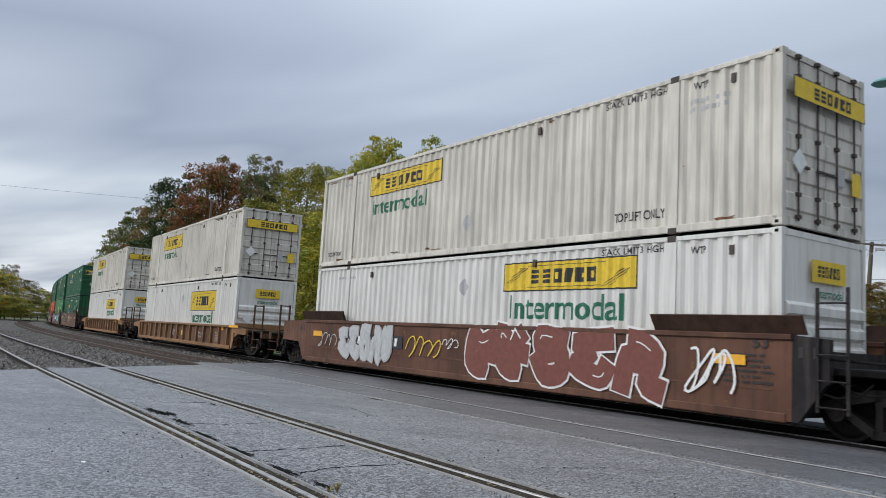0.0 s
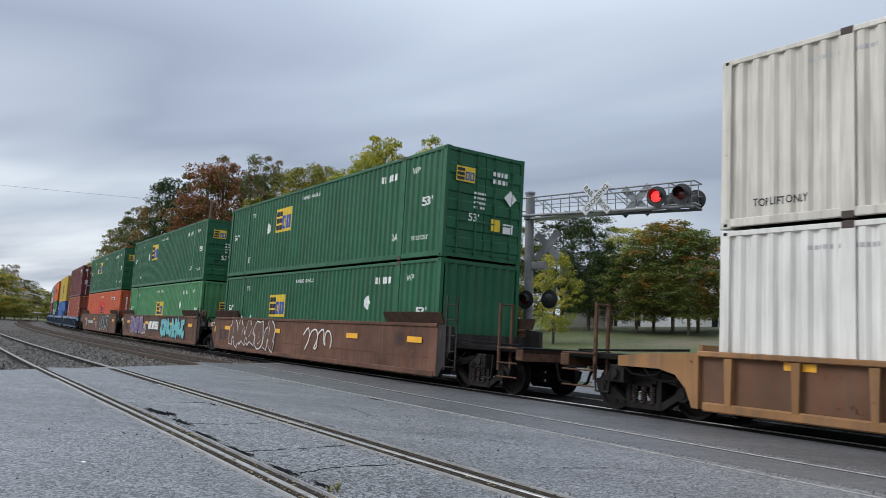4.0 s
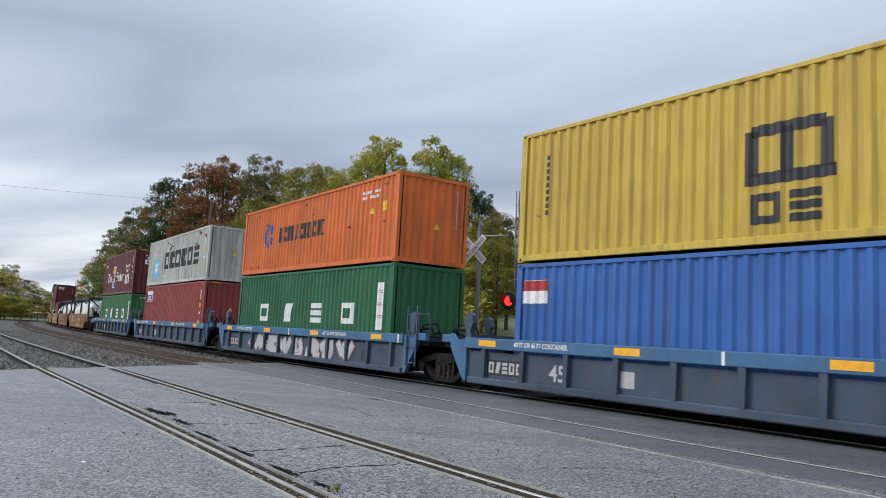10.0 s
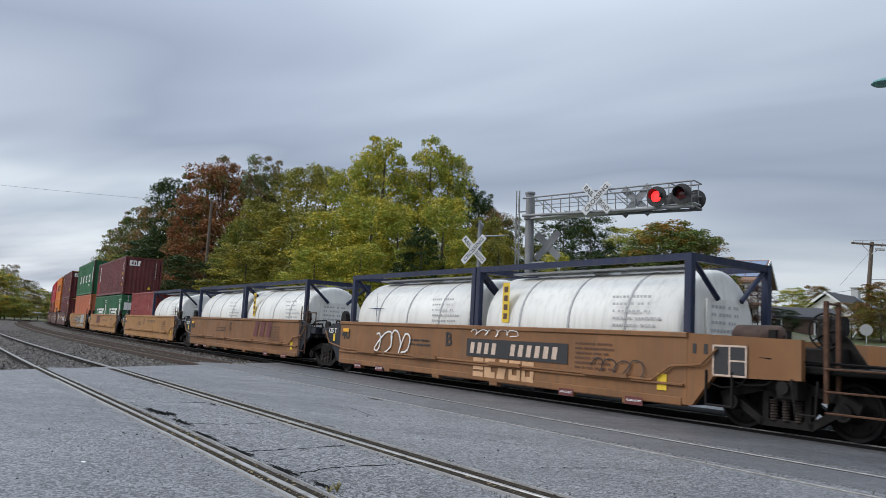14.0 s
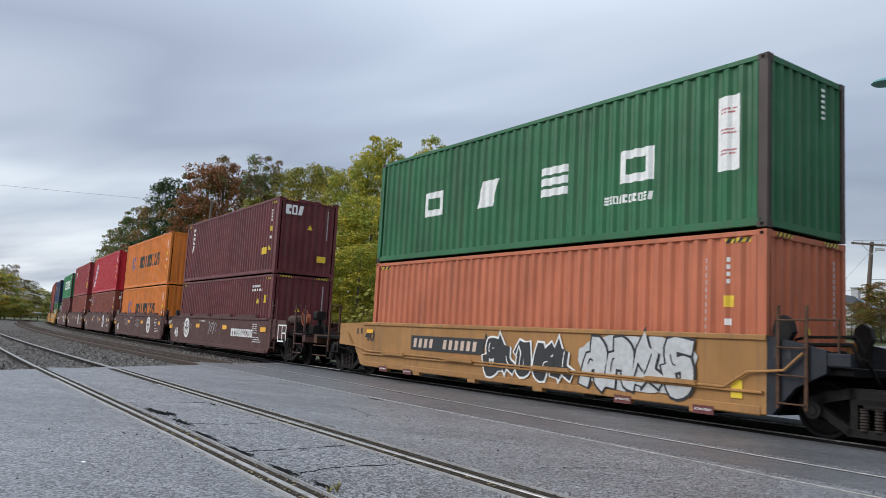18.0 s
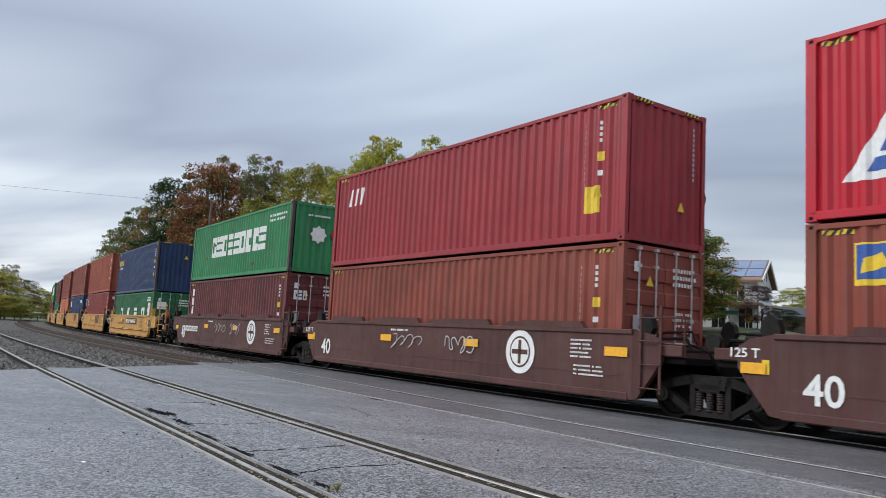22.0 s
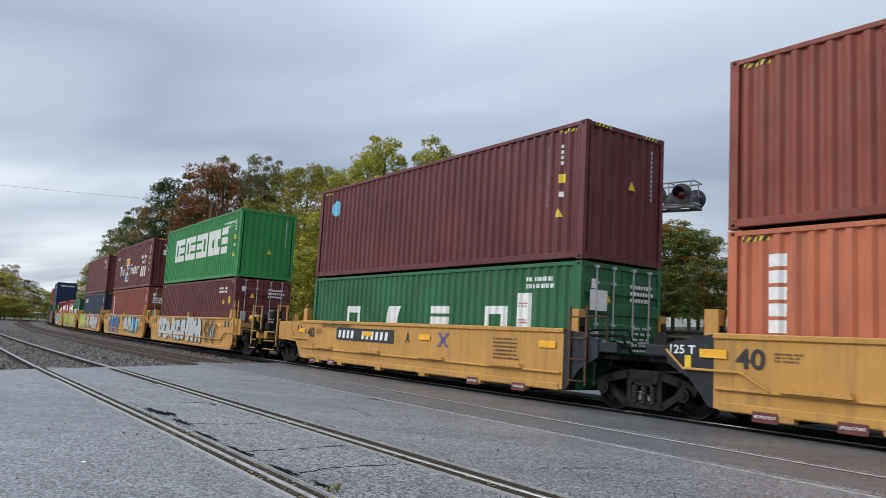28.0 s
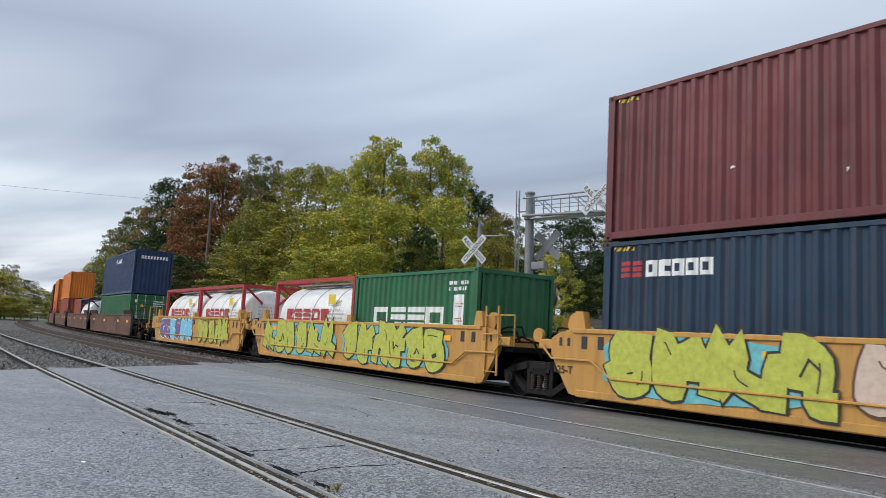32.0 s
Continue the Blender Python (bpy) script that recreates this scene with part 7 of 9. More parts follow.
            part("hose", shared(("hose", q, half), lambda: tube(tube(tube(([], []), (q * (half + 0.3), -0.9, 1.12), (q * (half + 0.9), -1.0, 1.3), 0.025, 6), (q * (half + 0.9), -1.0, 1.3), (q * (half + 1.25), -0.95, 1.18), 0.025, 6), (q * (half + 1.25), -0.95, 1.18), (q * (half + 1.35), -0.8, 0.85), 0.025, 6)), BLACK, car, "rubber brake hose")
            for yk in (-hw + 0.22, hw - 0.22):
                part("end_post", shared("end_post", lambda: prism(([], []), [(-0.09, 1.08), (0.09, 1.08), (0.09, 1.42), (0.17, 1.56), (0.12, 1.74), (0.0, 1.82), (-0.12, 1.74), (-0.17, 1.56), (-0.09, 1.42)], -0.07, 0.07)), TRUCK if style in ("maroon", "tan", "yellow") else col, car, "flared container guide post", Matrix.Translation((q * (half + 0.16), yk, 0)))
            for py, pz, pr in ((-hw + 0.3, 1.38, 0.03), (-hw + 0.44, 1.5, 0.022)):
                part("deck_pipe", shared(("deck_pipe", q, half, pz, round(reach, 2)), lambda: pipe_run([(q * (half + 0.1), pz - 0.25), (q * (half + 0.22), pz - 0.04), (q * (half + 0.4), pz), (q * (reach - 0.12), pz + 0.02), (q * reach, pz - 0.2)], py, pr)), BLACK, car, "pipe along the end platform")
            part("deck_grating", shared(("deck_grating", q, half, round(reach, 2), hw), lambda: box(([], []), *sorted((q * (half + 0.25), q * (reach - 0.05))), -hw + 0.18, -0.25, 1.16, 1.2)), TRUCK, car, "steel grating step")
    bogie(car, -xl)
    if bogie_r:
        bogie(car, xr)
    return car


def ring_wheel(r):
    M = ([], [])
    n = 20
    for i in range(n):
        a, b = 2 * math.pi * i / n, 2 * math.pi * (i + 1) / n
        tube(M, (r * math.cos(a), 0, r * math.sin(a)), (r * math.cos(b), 0, r * math.sin(b)), 0.016, 6)
    for i in range(5):
        a = 2 * math.pi * i / 5
        tube(M, (0, 0, 0), (r * math.cos(a), 0, r * math.sin(a)), 0.012, 6)
    return M


# ---- the train ----
F40, F53, F20 = 12.192, 16.154, 6.058
HC, STD = 2.896, 2.591
BASE = 0.30
MOVERS = []  # thing, middle of its car along the line, trucks ahead and behind, place on the car
CARS = {}


def move_with(ob, unit, x=0.0, z=0.0):
    s, xr, xl = CARS[unit]
    MOVERS.append((ob, s, xr, xl, x, z))
    return ob


def car_set(style, first, centres, pitch, end_reach, half, label):
    n = len(centres)
    for i, s in enumerate(centres):
        er, el = i == 0, i == n - 1
        xr = end_reach if er else pitch / 2
        xl = end_reach if el else pitch / 2
        car = well_car(style, half, xr, xl, er, el, label, er, WELL_AMBER if first + i in (13, 14, 15) else None)
        CARS[first + i] = (s, xr, xl)
        CARS["car", first + i] = car
        move_with(car, first + i)


car_set("brown", 0, [-8.05], 0, 9.75, 8.35, "rusty brown single well car with sprayed graffiti")
car_set("ribbed", 1, [-31.87], 0, 9.75, 8.35, "dirty ochre well car with ribbed sides")
car_set("ribbed", 2, [-55.65], 0, 9.75, 8.35, "dirty ochre well car with ribbed sides")
car_set("brown", 3, [-79.8, -99.4, -119.2], 19.7, 9.6, 8.35, "rusty brown articulated well car with sprayed graffiti")
car_set("blue", 6, [-140.9, -157.6, -174.5, -191.4, -208.1], 16.8, 8.1, 7.1, "slate blue ribbed well car with a bright blue top chord")
car_set("tan", 11, [-228.0, -243.4, -258.9, -274.6, -290.0], 15.5, 7.75, 6.2, "faded tan yellow articulated well car")
car_set("maroon", 16, [-309.84, -325.2, -340.9, -356.5, -372.2], 15.6, 7.75, 6.45, "dark maroon brown articulated well car")
car_set("yellow", 21, [-391.7, -406.95, -422.5, -438.2, -453.8], 15.55, 7.75, 6.1, "clean yellow articulated well car with black ends")
car_set("gold", 26, [-473.55, -489.25, -505.05, -521.15, -536.75], 15.8, 7.75, 6.6, "yellow articulated well car covered in graffiti")
car_set("brown", 31, [-558.8, -578.5, -598.2], 19.7, 9.6, 8.35, "rusty brown articulated well car")
car_set("brown", 34, [-620.0, -639.7], 19.7, 9.6, 8.35, "rusty brown articulated well car")

BOXES = {}
SET_BACK = {8: -0.1, 15: -0.05, 16: -0.06, 17: -0.25, 19: -0.12, 20: -0.04, 21: -0.24, 22: -0.36, 23: -0.2, 24: 0.08, 25: 0.2}  # boxes that sit off the middle of their well


def load(unit, lower, upper=None):
    """Containers on a car: each is (paint, length, height, name, label, front, extra)."""
    z = BASE
    s = CARS[unit][0]
    for level, spec in (("low", lower), ("up", upper)):
        if spec is None:
            continue
        mat, L, H, nm, label, front = spec[:6]
        extra = spec[6] if len(spec) > 6 else {}
        dx = extra.pop("dx", SET_BACK.get(unit, 0.0))
        c = container(mat, L, H, nm, label, front, lift_posts=L > 13, **extra)
        move_with(c, unit, dx, z)
        BOXES[unit, level] = c
        z += H + 0.028


JBU = (CREAM, F53, HC, "container", "dirty cream fifty-three foot container with yellow logo panel", "doors", {"bar_m": OLDPOST})
JBL = (JBWHITE, F53, HC, "container", "clean white fifty-three foot container with yellow logo panel", "slat")
for u in (0, 1, 2):
    load(u, (*JBL,), (*JBU[:6], dict(JBU[6])))
G53 = (DKGREEN, F53, HC, "container", "dark green fifty-three foot container with orange logo", "doors", {"bar_m": DKGREEN})
load(3, (DKGREEN, F53, HC, "container", "dark green fifty-three foot container with orange logo", "plain"), (*G53[:6], dict(G53[6])))
load(4, (LTGREEN, F53, HC, "container", "lighter mid green fifty-three foot container with orange logo", "plain"), (*G53[:6], dict(G53[6])))
load(5, (ORANGERED, F53, HC, "container", "orange red fifty-three foot container with yellow logo", "plain"), (*G53[:6], dict(G53[6])))
load(6, (RUSTRED, F40, HC, "container", "rust red forty foot container with white side lettering", "plain"), (MAROON, F40, HC, "container", "dark maroon forty foot container with doors facing forward", "doors"))
load(7, (CBLUE, F40, STD, "container", "blue forty foot container with a small white and red flag", "plain", {"dx": 0.4}), (MSCYELLOW, F40, HC, "container", "mustard yellow forty foot container with big black logo", "plain", {"dx": 0.4}))
load(8, (UGREEN, F40, HC, "container", "green forty foot container with large white letter shapes", "plain"), (ORANGE_RED, F40, STD, "container", "orange forty foot container with dark logo and rust spots", "plain"))
load(9, (PINKRED, F40, HC, "container", "faded red forty foot container with small purple label", "plain", {"dx": -0.22}), (MGREY, F40, STD, "container", "scuffed rusty grey forty foot container with black lettering shapes", "plain", {"dx": -0.22}))
load(10, (SAGEGREEN, F40, STD, "container", "green forty foot container with large white letter shapes", "plain"), (MAROON, F40, HC, "container", "maroon forty foot container with white lettering and stars", "plain"))


def pair20(unit, specs, upper=None):
    """Two twenty foot boxes or tanks in one well, the front one first."""
    for i, spec in enumerate(specs):
        x = 3.05 if i == 0 else -3.05
        if spec[0] == "tank":
            c = tank(spec[1], "tank_container", spec[2])
        else:
            c = container(spec[1], F20, STD, "container", spec[2], spec[3])
        move_with(c, unit, x, BASE)
        BOXES[unit, i] = c
    if upper:
        mat, L, H, nm, label, front = upper
        c = container(mat, L, H, nm, label, front)
        move_with(c, unit, 0.0, BASE + STD + 0.028)
        BOXES[unit, "up"] = c


NAVY_TANK = ("tank", FRAME_NAVY, "white tank container in a navy blue steel frame")
RED_TANK = ("tank", FRAME_RED, "white tank container in a red steel frame with red lettering shapes")
U20 = ("box", UGREEN, "green twenty foot container with large white letter shapes", "doors")
pair20(11, [NAVY_TANK, NAVY_TANK])
pair20(12, [NAVY_TANK, NAVY_TANK])
pair20(13, [NAVY_TANK, ("box", PINKRED, "faded red twenty foot container with dark scuffs", "plain")])
pair20(14, [U20, ("box", UGREEN, U20[2], "plain")], (MAROON2, F40, STD, "container", "wine red forty foot container with white lettering", "plain"))
load(15, (SALMON, F40, HC, "container", "salmon orange forty foot container with warning stickers", "plain"), (UGREEN, F40, HC, "container", "green forty foot container with white letter shapes", "plain", {"post_m": OLDPOST}))
load(16, (MAROON, F40, HC, "container", "maroon forty foot container with warning stickers", "plain"), (MAROON, F40, HC, "container", "maroon forty foot container with white lettering shapes", "plain"))
load(17, (ORANGE, F40, HC, "container", "orange forty foot container with dark blue logo", "plain"), (ORANGE, F40, HC, "container", "orange forty foot container with dark blue logo", "plain"))
load(18, (BRICK, F40, HC, "container", "brick red forty foot container with doors facing forward", "doors"), (BRIGHTRED, F40, HC, "container", "bright red forty foot container with slanted white panel", "plain"))
load(19, (BRICK, F40, HC, "container", "brick red forty foot container with doors facing forward", "doors"), (CRIMSON, F40, HC, "container", "crimson forty foot container with small white logo", "plain"))
load(20, (MAROON2, F40, HC, "container", "wine red forty foot container with doors facing forward", "doors"), (EGREEN_OLD, F40, STD, "container", "weathered green forty foot container with broken white lettering", "plain", {"post_m": OLDPOST}))
load(21, (UGREEN, F40, STD, "container", "green forty foot container with large white letter shapes", "doors"), (NAVY, F40, HC, "container", "navy blue forty foot container with yellow logo", "plain", {"post_m": OLDPOST}))
load(22, (DULLRED, F40, HC, "container", "dark red forty foot container with small blue label", "doors"), (RUSTRED, F40, HC, "container", "rust red forty foot container with warning stickers", "plain"))
load(23, (NAVY, F40, HC, "container", "navy blue forty foot container with white lettering shapes", "doors"), (BRICK, F40, HC, "container", "dark brick red forty foot container", "plain"))
load(24, (SALMON, F40, HC, "container", "salmon red forty foot container with white side lettering", "plain"), (BRICK, F40, HC, "container", "dented brick red forty foot container", "plain"))
load(25, (UGREEN, F40, STD, "container", "green forty foot container with large white letter shapes", "doors"), (MAROON, F40, HC, "container", "maroon forty foot container with small blue label", "plain"))
load(26, (MAROON, F40, HC, "container", "maroon forty foot container with doors facing forward", "doors"), (EGREEN, F40, HC, "container", "bright green forty foot container with large white lettering", "plain"))
load(27, (BRICK, F40, HC, "container", "brick red forty foot container with white side lettering", "doors"), (MAROON, F40, HC, "container", "maroon forty foot container with white lettering and stars", "plain"))
load(28, (DEEPNAVY, F40, HC, "container", "navy blue forty foot container with small white and red logo", "plain", {"post_m": OLDPOST}), (MAROON2, F40, HC, "container", "dented maroon forty foot container", "plain"))
pair20(29, [("box", UGREEN, U20[2], "plain"), RED_TANK])
pair20(30, [RED_TANK, RED_TANK])
load(31, (UGREEN, F40, STD, "container", "green forty foot container with doors facing forward", "doors"), (NAVY, F40, HC, "container", "navy blue forty foot container with white lettering shapes", "plain"))
pair20(32, [NAVY_TANK, ("box", RUSTRED, "rust red twenty foot container", "plain")])
load(33, (RUSTRED, F40, HC, "container", "rust red forty foot container", "plain"), (ORANGE, F40, HC, "container", "orange forty foot container", "plain"))
load(34, (ORANGERED, F40, HC, "container", "orange red forty foot container", "plain"), (ORANGE, F40, HC, "container", "orange forty foot container", "plain"))
load(35, (MAROON, F40, HC, "container", "maroon forty foot container", "plain"), (MAROON, F40, HC, "container", "maroon forty foot container", "plain"))

# ---- markings on the containers ----


def wide(L):
    return 2.591 if L > 13 else 2.438


def on_side(c, L, shape, x, z, material, label="", name="marking", proud=0.0):
    return decal(name, shape, x, z, -wide(L) / 2 + 0.0075 - proud, material, c, label, pressed=True)


def on_front(c, L, shape, a, z, material, label="", name="marking", proud=0.0):
    """On the front end; a runs from the near side (-) to the far side (+)."""
    m = Matrix.Translation((L / 2, 0, 0)) @ Matrix.Rotation(radians(90), 4, "Z")
    return decal(name, shape, a, z, -0.012 - proud, material, c, label, m=m)


def fit_word(text, width, height):
    P, F = letters(text, 1.0)
    w = max(p[0] for p in P)
    return [(x * width / w, z * height) for x, z in P], F


def column(n, w, h, gap=0.5):
    """Small print that runs downwards, as bars."""
    return merge2(*[(rect2(w, h), 0, -i * h * (1 + gap)) for i in range(n)])


def stripes(w, h):
    k = 4
    d = w / k
    return merge2(*[(poly2([(0, 0), (d * 0.5, 0), (d * 0.9, h), (d * 0.4, h)]), i * d, 0) for i in range(k)])


TRI = poly2([(0, 0), (0.22, 0), (0.11, 0.2)])
DIAMOND = poly2([(0.22, 0), (0.44, 0.22), (0.22, 0.44), (0, 0.22)])


def iso_marks(c, L, H, high=True, side=True, column_x=None, front=True, seed=1):
    """Small print, warning stickers and corner stripes of a sea container."""
    e = L / 2
    rnd = random.Random(seed)
    if high:
        for x in (e - 0.75, -e + 0.25):
            on_side(c, L, rect2(0.45, 0.075), x, H - 0.19, YELLOW_MARK)
            on_side(c, L, stripes(0.45, 0.075), x, H - 0.19, BLACK_MARK, proud=0.003)
        if front:
            for a in (-0.95, 0.5):
                on_front(c, L, rect2(0.45, 0.07), a, H - 0.09, YELLOW_MARK)
                on_front(c, L, stripes(0.45, 0.07), a, H - 0.09, BLACK_MARK, proud=0.003)
    if side:
        x = e - 1.15 if column_x is None else column_x
        on_side(c, L, column(11, 0.045, 0.075, 0.65), x, H - 0.5, GREY_MARK)
        on_side(c, L, column(4, 0.05, 0.075, 0.6), x + 0.42, H - 0.5, WHITE)
        on_side(c, L, rect2(0.16, 0.19), x + 0.38, H - 1.25, YELLOW_MARK, "yellow sticker")
        on_side(c, L, TRI, x + 0.28, H - 1.98, YELLOW_MARK, "yellow warning triangle")
        on_side(c, L, rect2(0.1, 0.11), x + 0.4, H - 1.55, WHITE)
    else:
        on_side(c, L, bars(2, 1.1, 0.3, seed, 0.6), e - 2.15, H - 0.62, WHITE)
        on_side(c, L, TRI, e - 1.65, H - 1.1, YELLOW_MARK, "yellow warning triangle")
        on_side(c, L, rect2(0.26, 0.3), e - 0.95, H - 1.08, YELLOW_MARK, "yellow sticker")
    if front:
        on_front(c, L, column(11, 0.045, 0.07, 0.5), 0.78, H - 0.4, GREY_MARK)
        on_front(c, L, TRI, -0.35 + rnd.uniform(-0.1, 0.7), H * 0.5 + rnd.uniform(-0.9, 0.6), YELLOW_MARK, "yellow warning triangle")


def door_marks(c, L, H, logo=None, white=True):
    on_front(c, L, bars(3, 0.75, 0.42, 7, 0.55), 0.2, H - 0.75, WHITE, proud=0.02)
    on_front(c, L, bars(6, 0.6, 0.7, 8, 0.4), 0.3, H - 1.9, WHITE, proud=0.02)
    on_front(c, L, rect2(0.17, 0.2), -0.95, H - 0.55, WHITE, proud=0.02)
    on_front(c, L, TRI, -0.6, H - 0.8, YELLOW_MARK, proud=0.02)
    on_front(c, L, rect2(0.24, 0.42), -0.95, H - 1.8, GREY_MARK, proud=0.02)
    if logo:
        on_front(c, L, glyph_shapes(3, 0.55, 0.34, 4), -0.95, H - 0.95, logo, proud=0.022)


def yellow_panel(c, L, x0, x1, z0, z1, edge=0.03):
    """A yellow logo panel with dark plain shapes and thin scroll lines."""
    w, h = x1 - x0, z1 - z0
    on_side(c, L, rect2(w, h), x0, z0, BLACK_MARK, "black edge of the logo panel", "logo_panel")
    on_side(c, L, rect2(w - 2 * edge, h - 2 * edge), x0 + edge, z0 + edge, YELLOW_MARK, "yellow logo panel", "logo_panel", 0.003)
    on_side(c, L, glyph_shapes(6, w * 0.52, h * 0.46, 5, 0.25), x0 + w * 0.24, z0 + h * 0.26, BLACK_MARK, "dark logo shapes", "logo", 0.006)
    lines = [(poly2([(0, 0), (0.02, 0), (0.14 * w, h * 0.5), (0.13 * w, h * 0.5)]), 0.02 * w + i * 0.022 * w, h * 0.3) for i in range(3)]
    lines += [(poly2([(0, 0), (0.02, 0), (0.14 * w, h * 0.5), (0.13 * w, h * 0.5)]), 0.78 * w + i * 0.022 * w, h * 0.12) for i in range(3)]
    on_side(c, L, merge2(*lines, (rect2(w * 0.6, 0.012), w * 0.2, h * 0.13), (rect2(w * 0.6, 0.012), w * 0.2, h * 0.84)), x0, z0, BLACK_MARK, "", "logo", 0.006)


def hunt_marks(u, low_z, up_z, low_inter, up_inter):
    lo, hi = BOXES[u, "low"], BOXES[u, "up"]
    yellow_panel(hi, F53, -5.0, -1.3, *up_z)
    on_side(hi, F53, fit_word("Intermodal", 2.85, 0.46), -4.85, up_inter, GREEN_MARK, "green lettering", "lettering")
    yellow_panel(lo, F53, 1.4, 5.2, *low_z)
    on_side(lo, F53, fit_word("Intermodal", 3.3, 0.52), 1.6, low_inter, GREEN_MARK, "green lettering", "lettering")
    for c in (lo, hi):
        on_side(c, F53, fit_word("STACK LIMIT 3 HIGH", 1.5, 0.13), 4.3, 2.63, BLACK_MARK, "", "lettering")
        on_side(c, F53, fit_word("WTP", 0.3, 0.13), 6.4, 2.55, BLACK_MARK, "", "lettering")
        on_side(c, F53, merge2((DIAMOND, 0, 0)), -0.35, 0.55 if c is hi else 1.9, GREY_MARK, "grey placard holder", "placard")
        on_side(c, F53, bars(1, 1.3, 0.12, 3), -6.6, 2.5, GREY_MARK)
        for x in (-4.6, 2.4, 7.2):
            part("hook", shared("hook", lambda: box(([], []), -0.045, 0.045, -0.008, 0.03, 0, 0.16)), OLDPOST, c, m=Matrix.Translation((x, -1.2955, 2.5)))
    on_side(hi, F53, fit_word("TOP LIFT ONLY", 1.2, 0.18), 4.6, 0.33, BLACK_MARK, "", "lettering")
    on_side(hi, F53, fit_word("TOP LIFT ONLY", 0.9, 0.13), -7.5, 0.33, BLACK_MARK, "", "lettering")
    on_side(hi, F53, bars(2, 0.9, 0.3, 5), 6.3, 2.15, GREY_MARK)
    # front ends
    on_front(hi, F53, rect2(2.25, 0.37), -1.15, 2.06, BLACK_MARK, "", "logo_panel", 0.095)
    on_front(hi, F53, rect2(2.21, 0.33), -1.13, 2.08, YELLOW_MARK, "yellow logo panel", "logo_panel", 0.098)
    on_front(hi, F53, glyph_shapes(6, 1.2, 0.2, 5), -0.55, 2.14, BLACK_MARK, "", "logo", 0.101)
    on_front(hi, F53, rect2(0.3, 0.4), 0.75, 0.75, YELLOW_MARK, "yellow sticker", "sticker", 0.04)
    on_front(hi, F53, merge2((DIAMOND, 0, 0)), -1.1, 0.85, WHITE, "", "placard", 0.04)
    on_front(hi, F53, rect2(0.22, 0.3), 0.3, 0.85, GREY_MARK, "", "sticker", 0.04)
    on_front(lo, F53, rect2(1.05, 0.36), -0.5, 2.1, YELLOW_MARK, "yellow logo panel", "logo_panel", 0.03)
    on_front(lo, F53, glyph_shapes(6, 0.7, 0.18, 5), -0.33, 2.19, BLACK_MARK, "", "logo", 0.033)
    on_front(lo, F53, fit_word("Intermodal", 0.86, 0.16), -0.4, 1.85, GREEN_MARK, "", "lettering", 0.03)
    on_front(lo, F53, merge2((DIAMOND, 0, 0)), -1.0, 1.0, WHITE, "", "placard", 0.075)


hunt_marks(0, (1.98, 2.62), (1.98, 2.6), 1.38, 1.42)
hunt_marks(1, (1.5, 2.41), (1.85, 2.56), 0.95, 1.36)
hunt_marks(2, (1.6, 2.3), (1.9, 2.55), 1.12, 1.36)


def emp_logo(c, x0, x1, z0, z1, front=False):
    w, h = x1 - x0, z1 - z0
    put = on_front if front else on_side
    d = 0.03 if front else 0.0
    put(c, F53, rect2(w, h), x0, z0, YELLOW_MARK, "yellow orange logo square", "logo_panel", d)
    put(c, F53, glyph_shapes(1, w * 0.42, h * 0.78, 2, 0.05, (2,)), x0 + 0.04 * w, z0 + 0.1 * h, BLACK_MARK, "", "logo", d + 0.003)
    put(c, F53, glyph_shapes(2, w * 0.5, h * 0.56, 3, 0.1, (0, 3)), x0 + 0.48 * w, z0 + 0.12 * h, BLUE_MARK, "", "logo", d + 0.003)


def green_marks(c, logo, low):
    emp_logo(c, *logo)
    for x, z in ((7.0, 1.4), (-7.55, 1.5)):
        on_side(c, F53, fit_word("53'", 0.45, 0.25), x, z, WHITE, "", "lettering")
    for x, z in ((6.45, 2.34), (-5.7, 2.3)):
        on_side(c, F53, fit_word("WTP", 0.34, 0.17), x, z, WHITE, "", "lettering")
    for x, z in ((5.5, 0.55), (-5.75, 0.5)):
        on_side(c, F53, fit_word("DA", 0.27, 0.22), x, z, WHITE, "", "lettering")
    on_side(c, F53, fit_word("TOP LIFT ONLY", 0.85, 0.12), 6.5, 0.5, WHITE, "", "lettering")
    on_side(c, F53, fit_word("WARNING HIGH CUBE", 1.5, 0.12), -0.9, 2.48, WHITE, "", "lettering")
    on_side(c, F53, DIAMOND, *((4.1, 1.55) if low else (-4.05, 1.5)), WHITE, "white placard holder", "placard")
    on_side(c, F53, bars(1, 1.25, 0.22, 4, 0.85), 4.65, 2.3, WHITE)


for u in (3, 4, 5):
    hi = BOXES[u, "up"]
    green_marks(hi, (-3.2, -1.75, 1.5, 2.38), False)
    emp_logo(hi, -1.0, -0.4, 2.0, 2.4, True)
    on_front(hi, F53, bars(2, 0.6, 0.4, 3, 0.6), 0.2, 2.1, WHITE, proud=0.03)
    on_front(hi, F53, fit_word("53'", 0.34, 0.22), -0.55, 1.0, WHITE, "", "lettering", 0.03)
    on_front(hi, F53, DIAMOND, 0.6, 1.55, WHITE, "", "placard", 0.03)
    on_front(hi, F53, rect2(0.3, 0.32), 0.2, 0.82, YELLOW_MARK, "", "sticker", 0.03)
    on_front(hi, F53, rect2(0.34, 0.26), 0.6, 0.8, WHITE, "", "sticker", 0.03)
    on_front(hi, F53, bars(4, 0.4, 0.5, 6, 0.5), -0.4, 1.35, WHITE, proud=0.03)
green_marks(BOXES[3, "low"], (-3.2, -1.75, 1.3, 2.1), True)
green_marks(BOXES[4, "low"], (-0.76, 0.69, 1.22, 1.98), True)
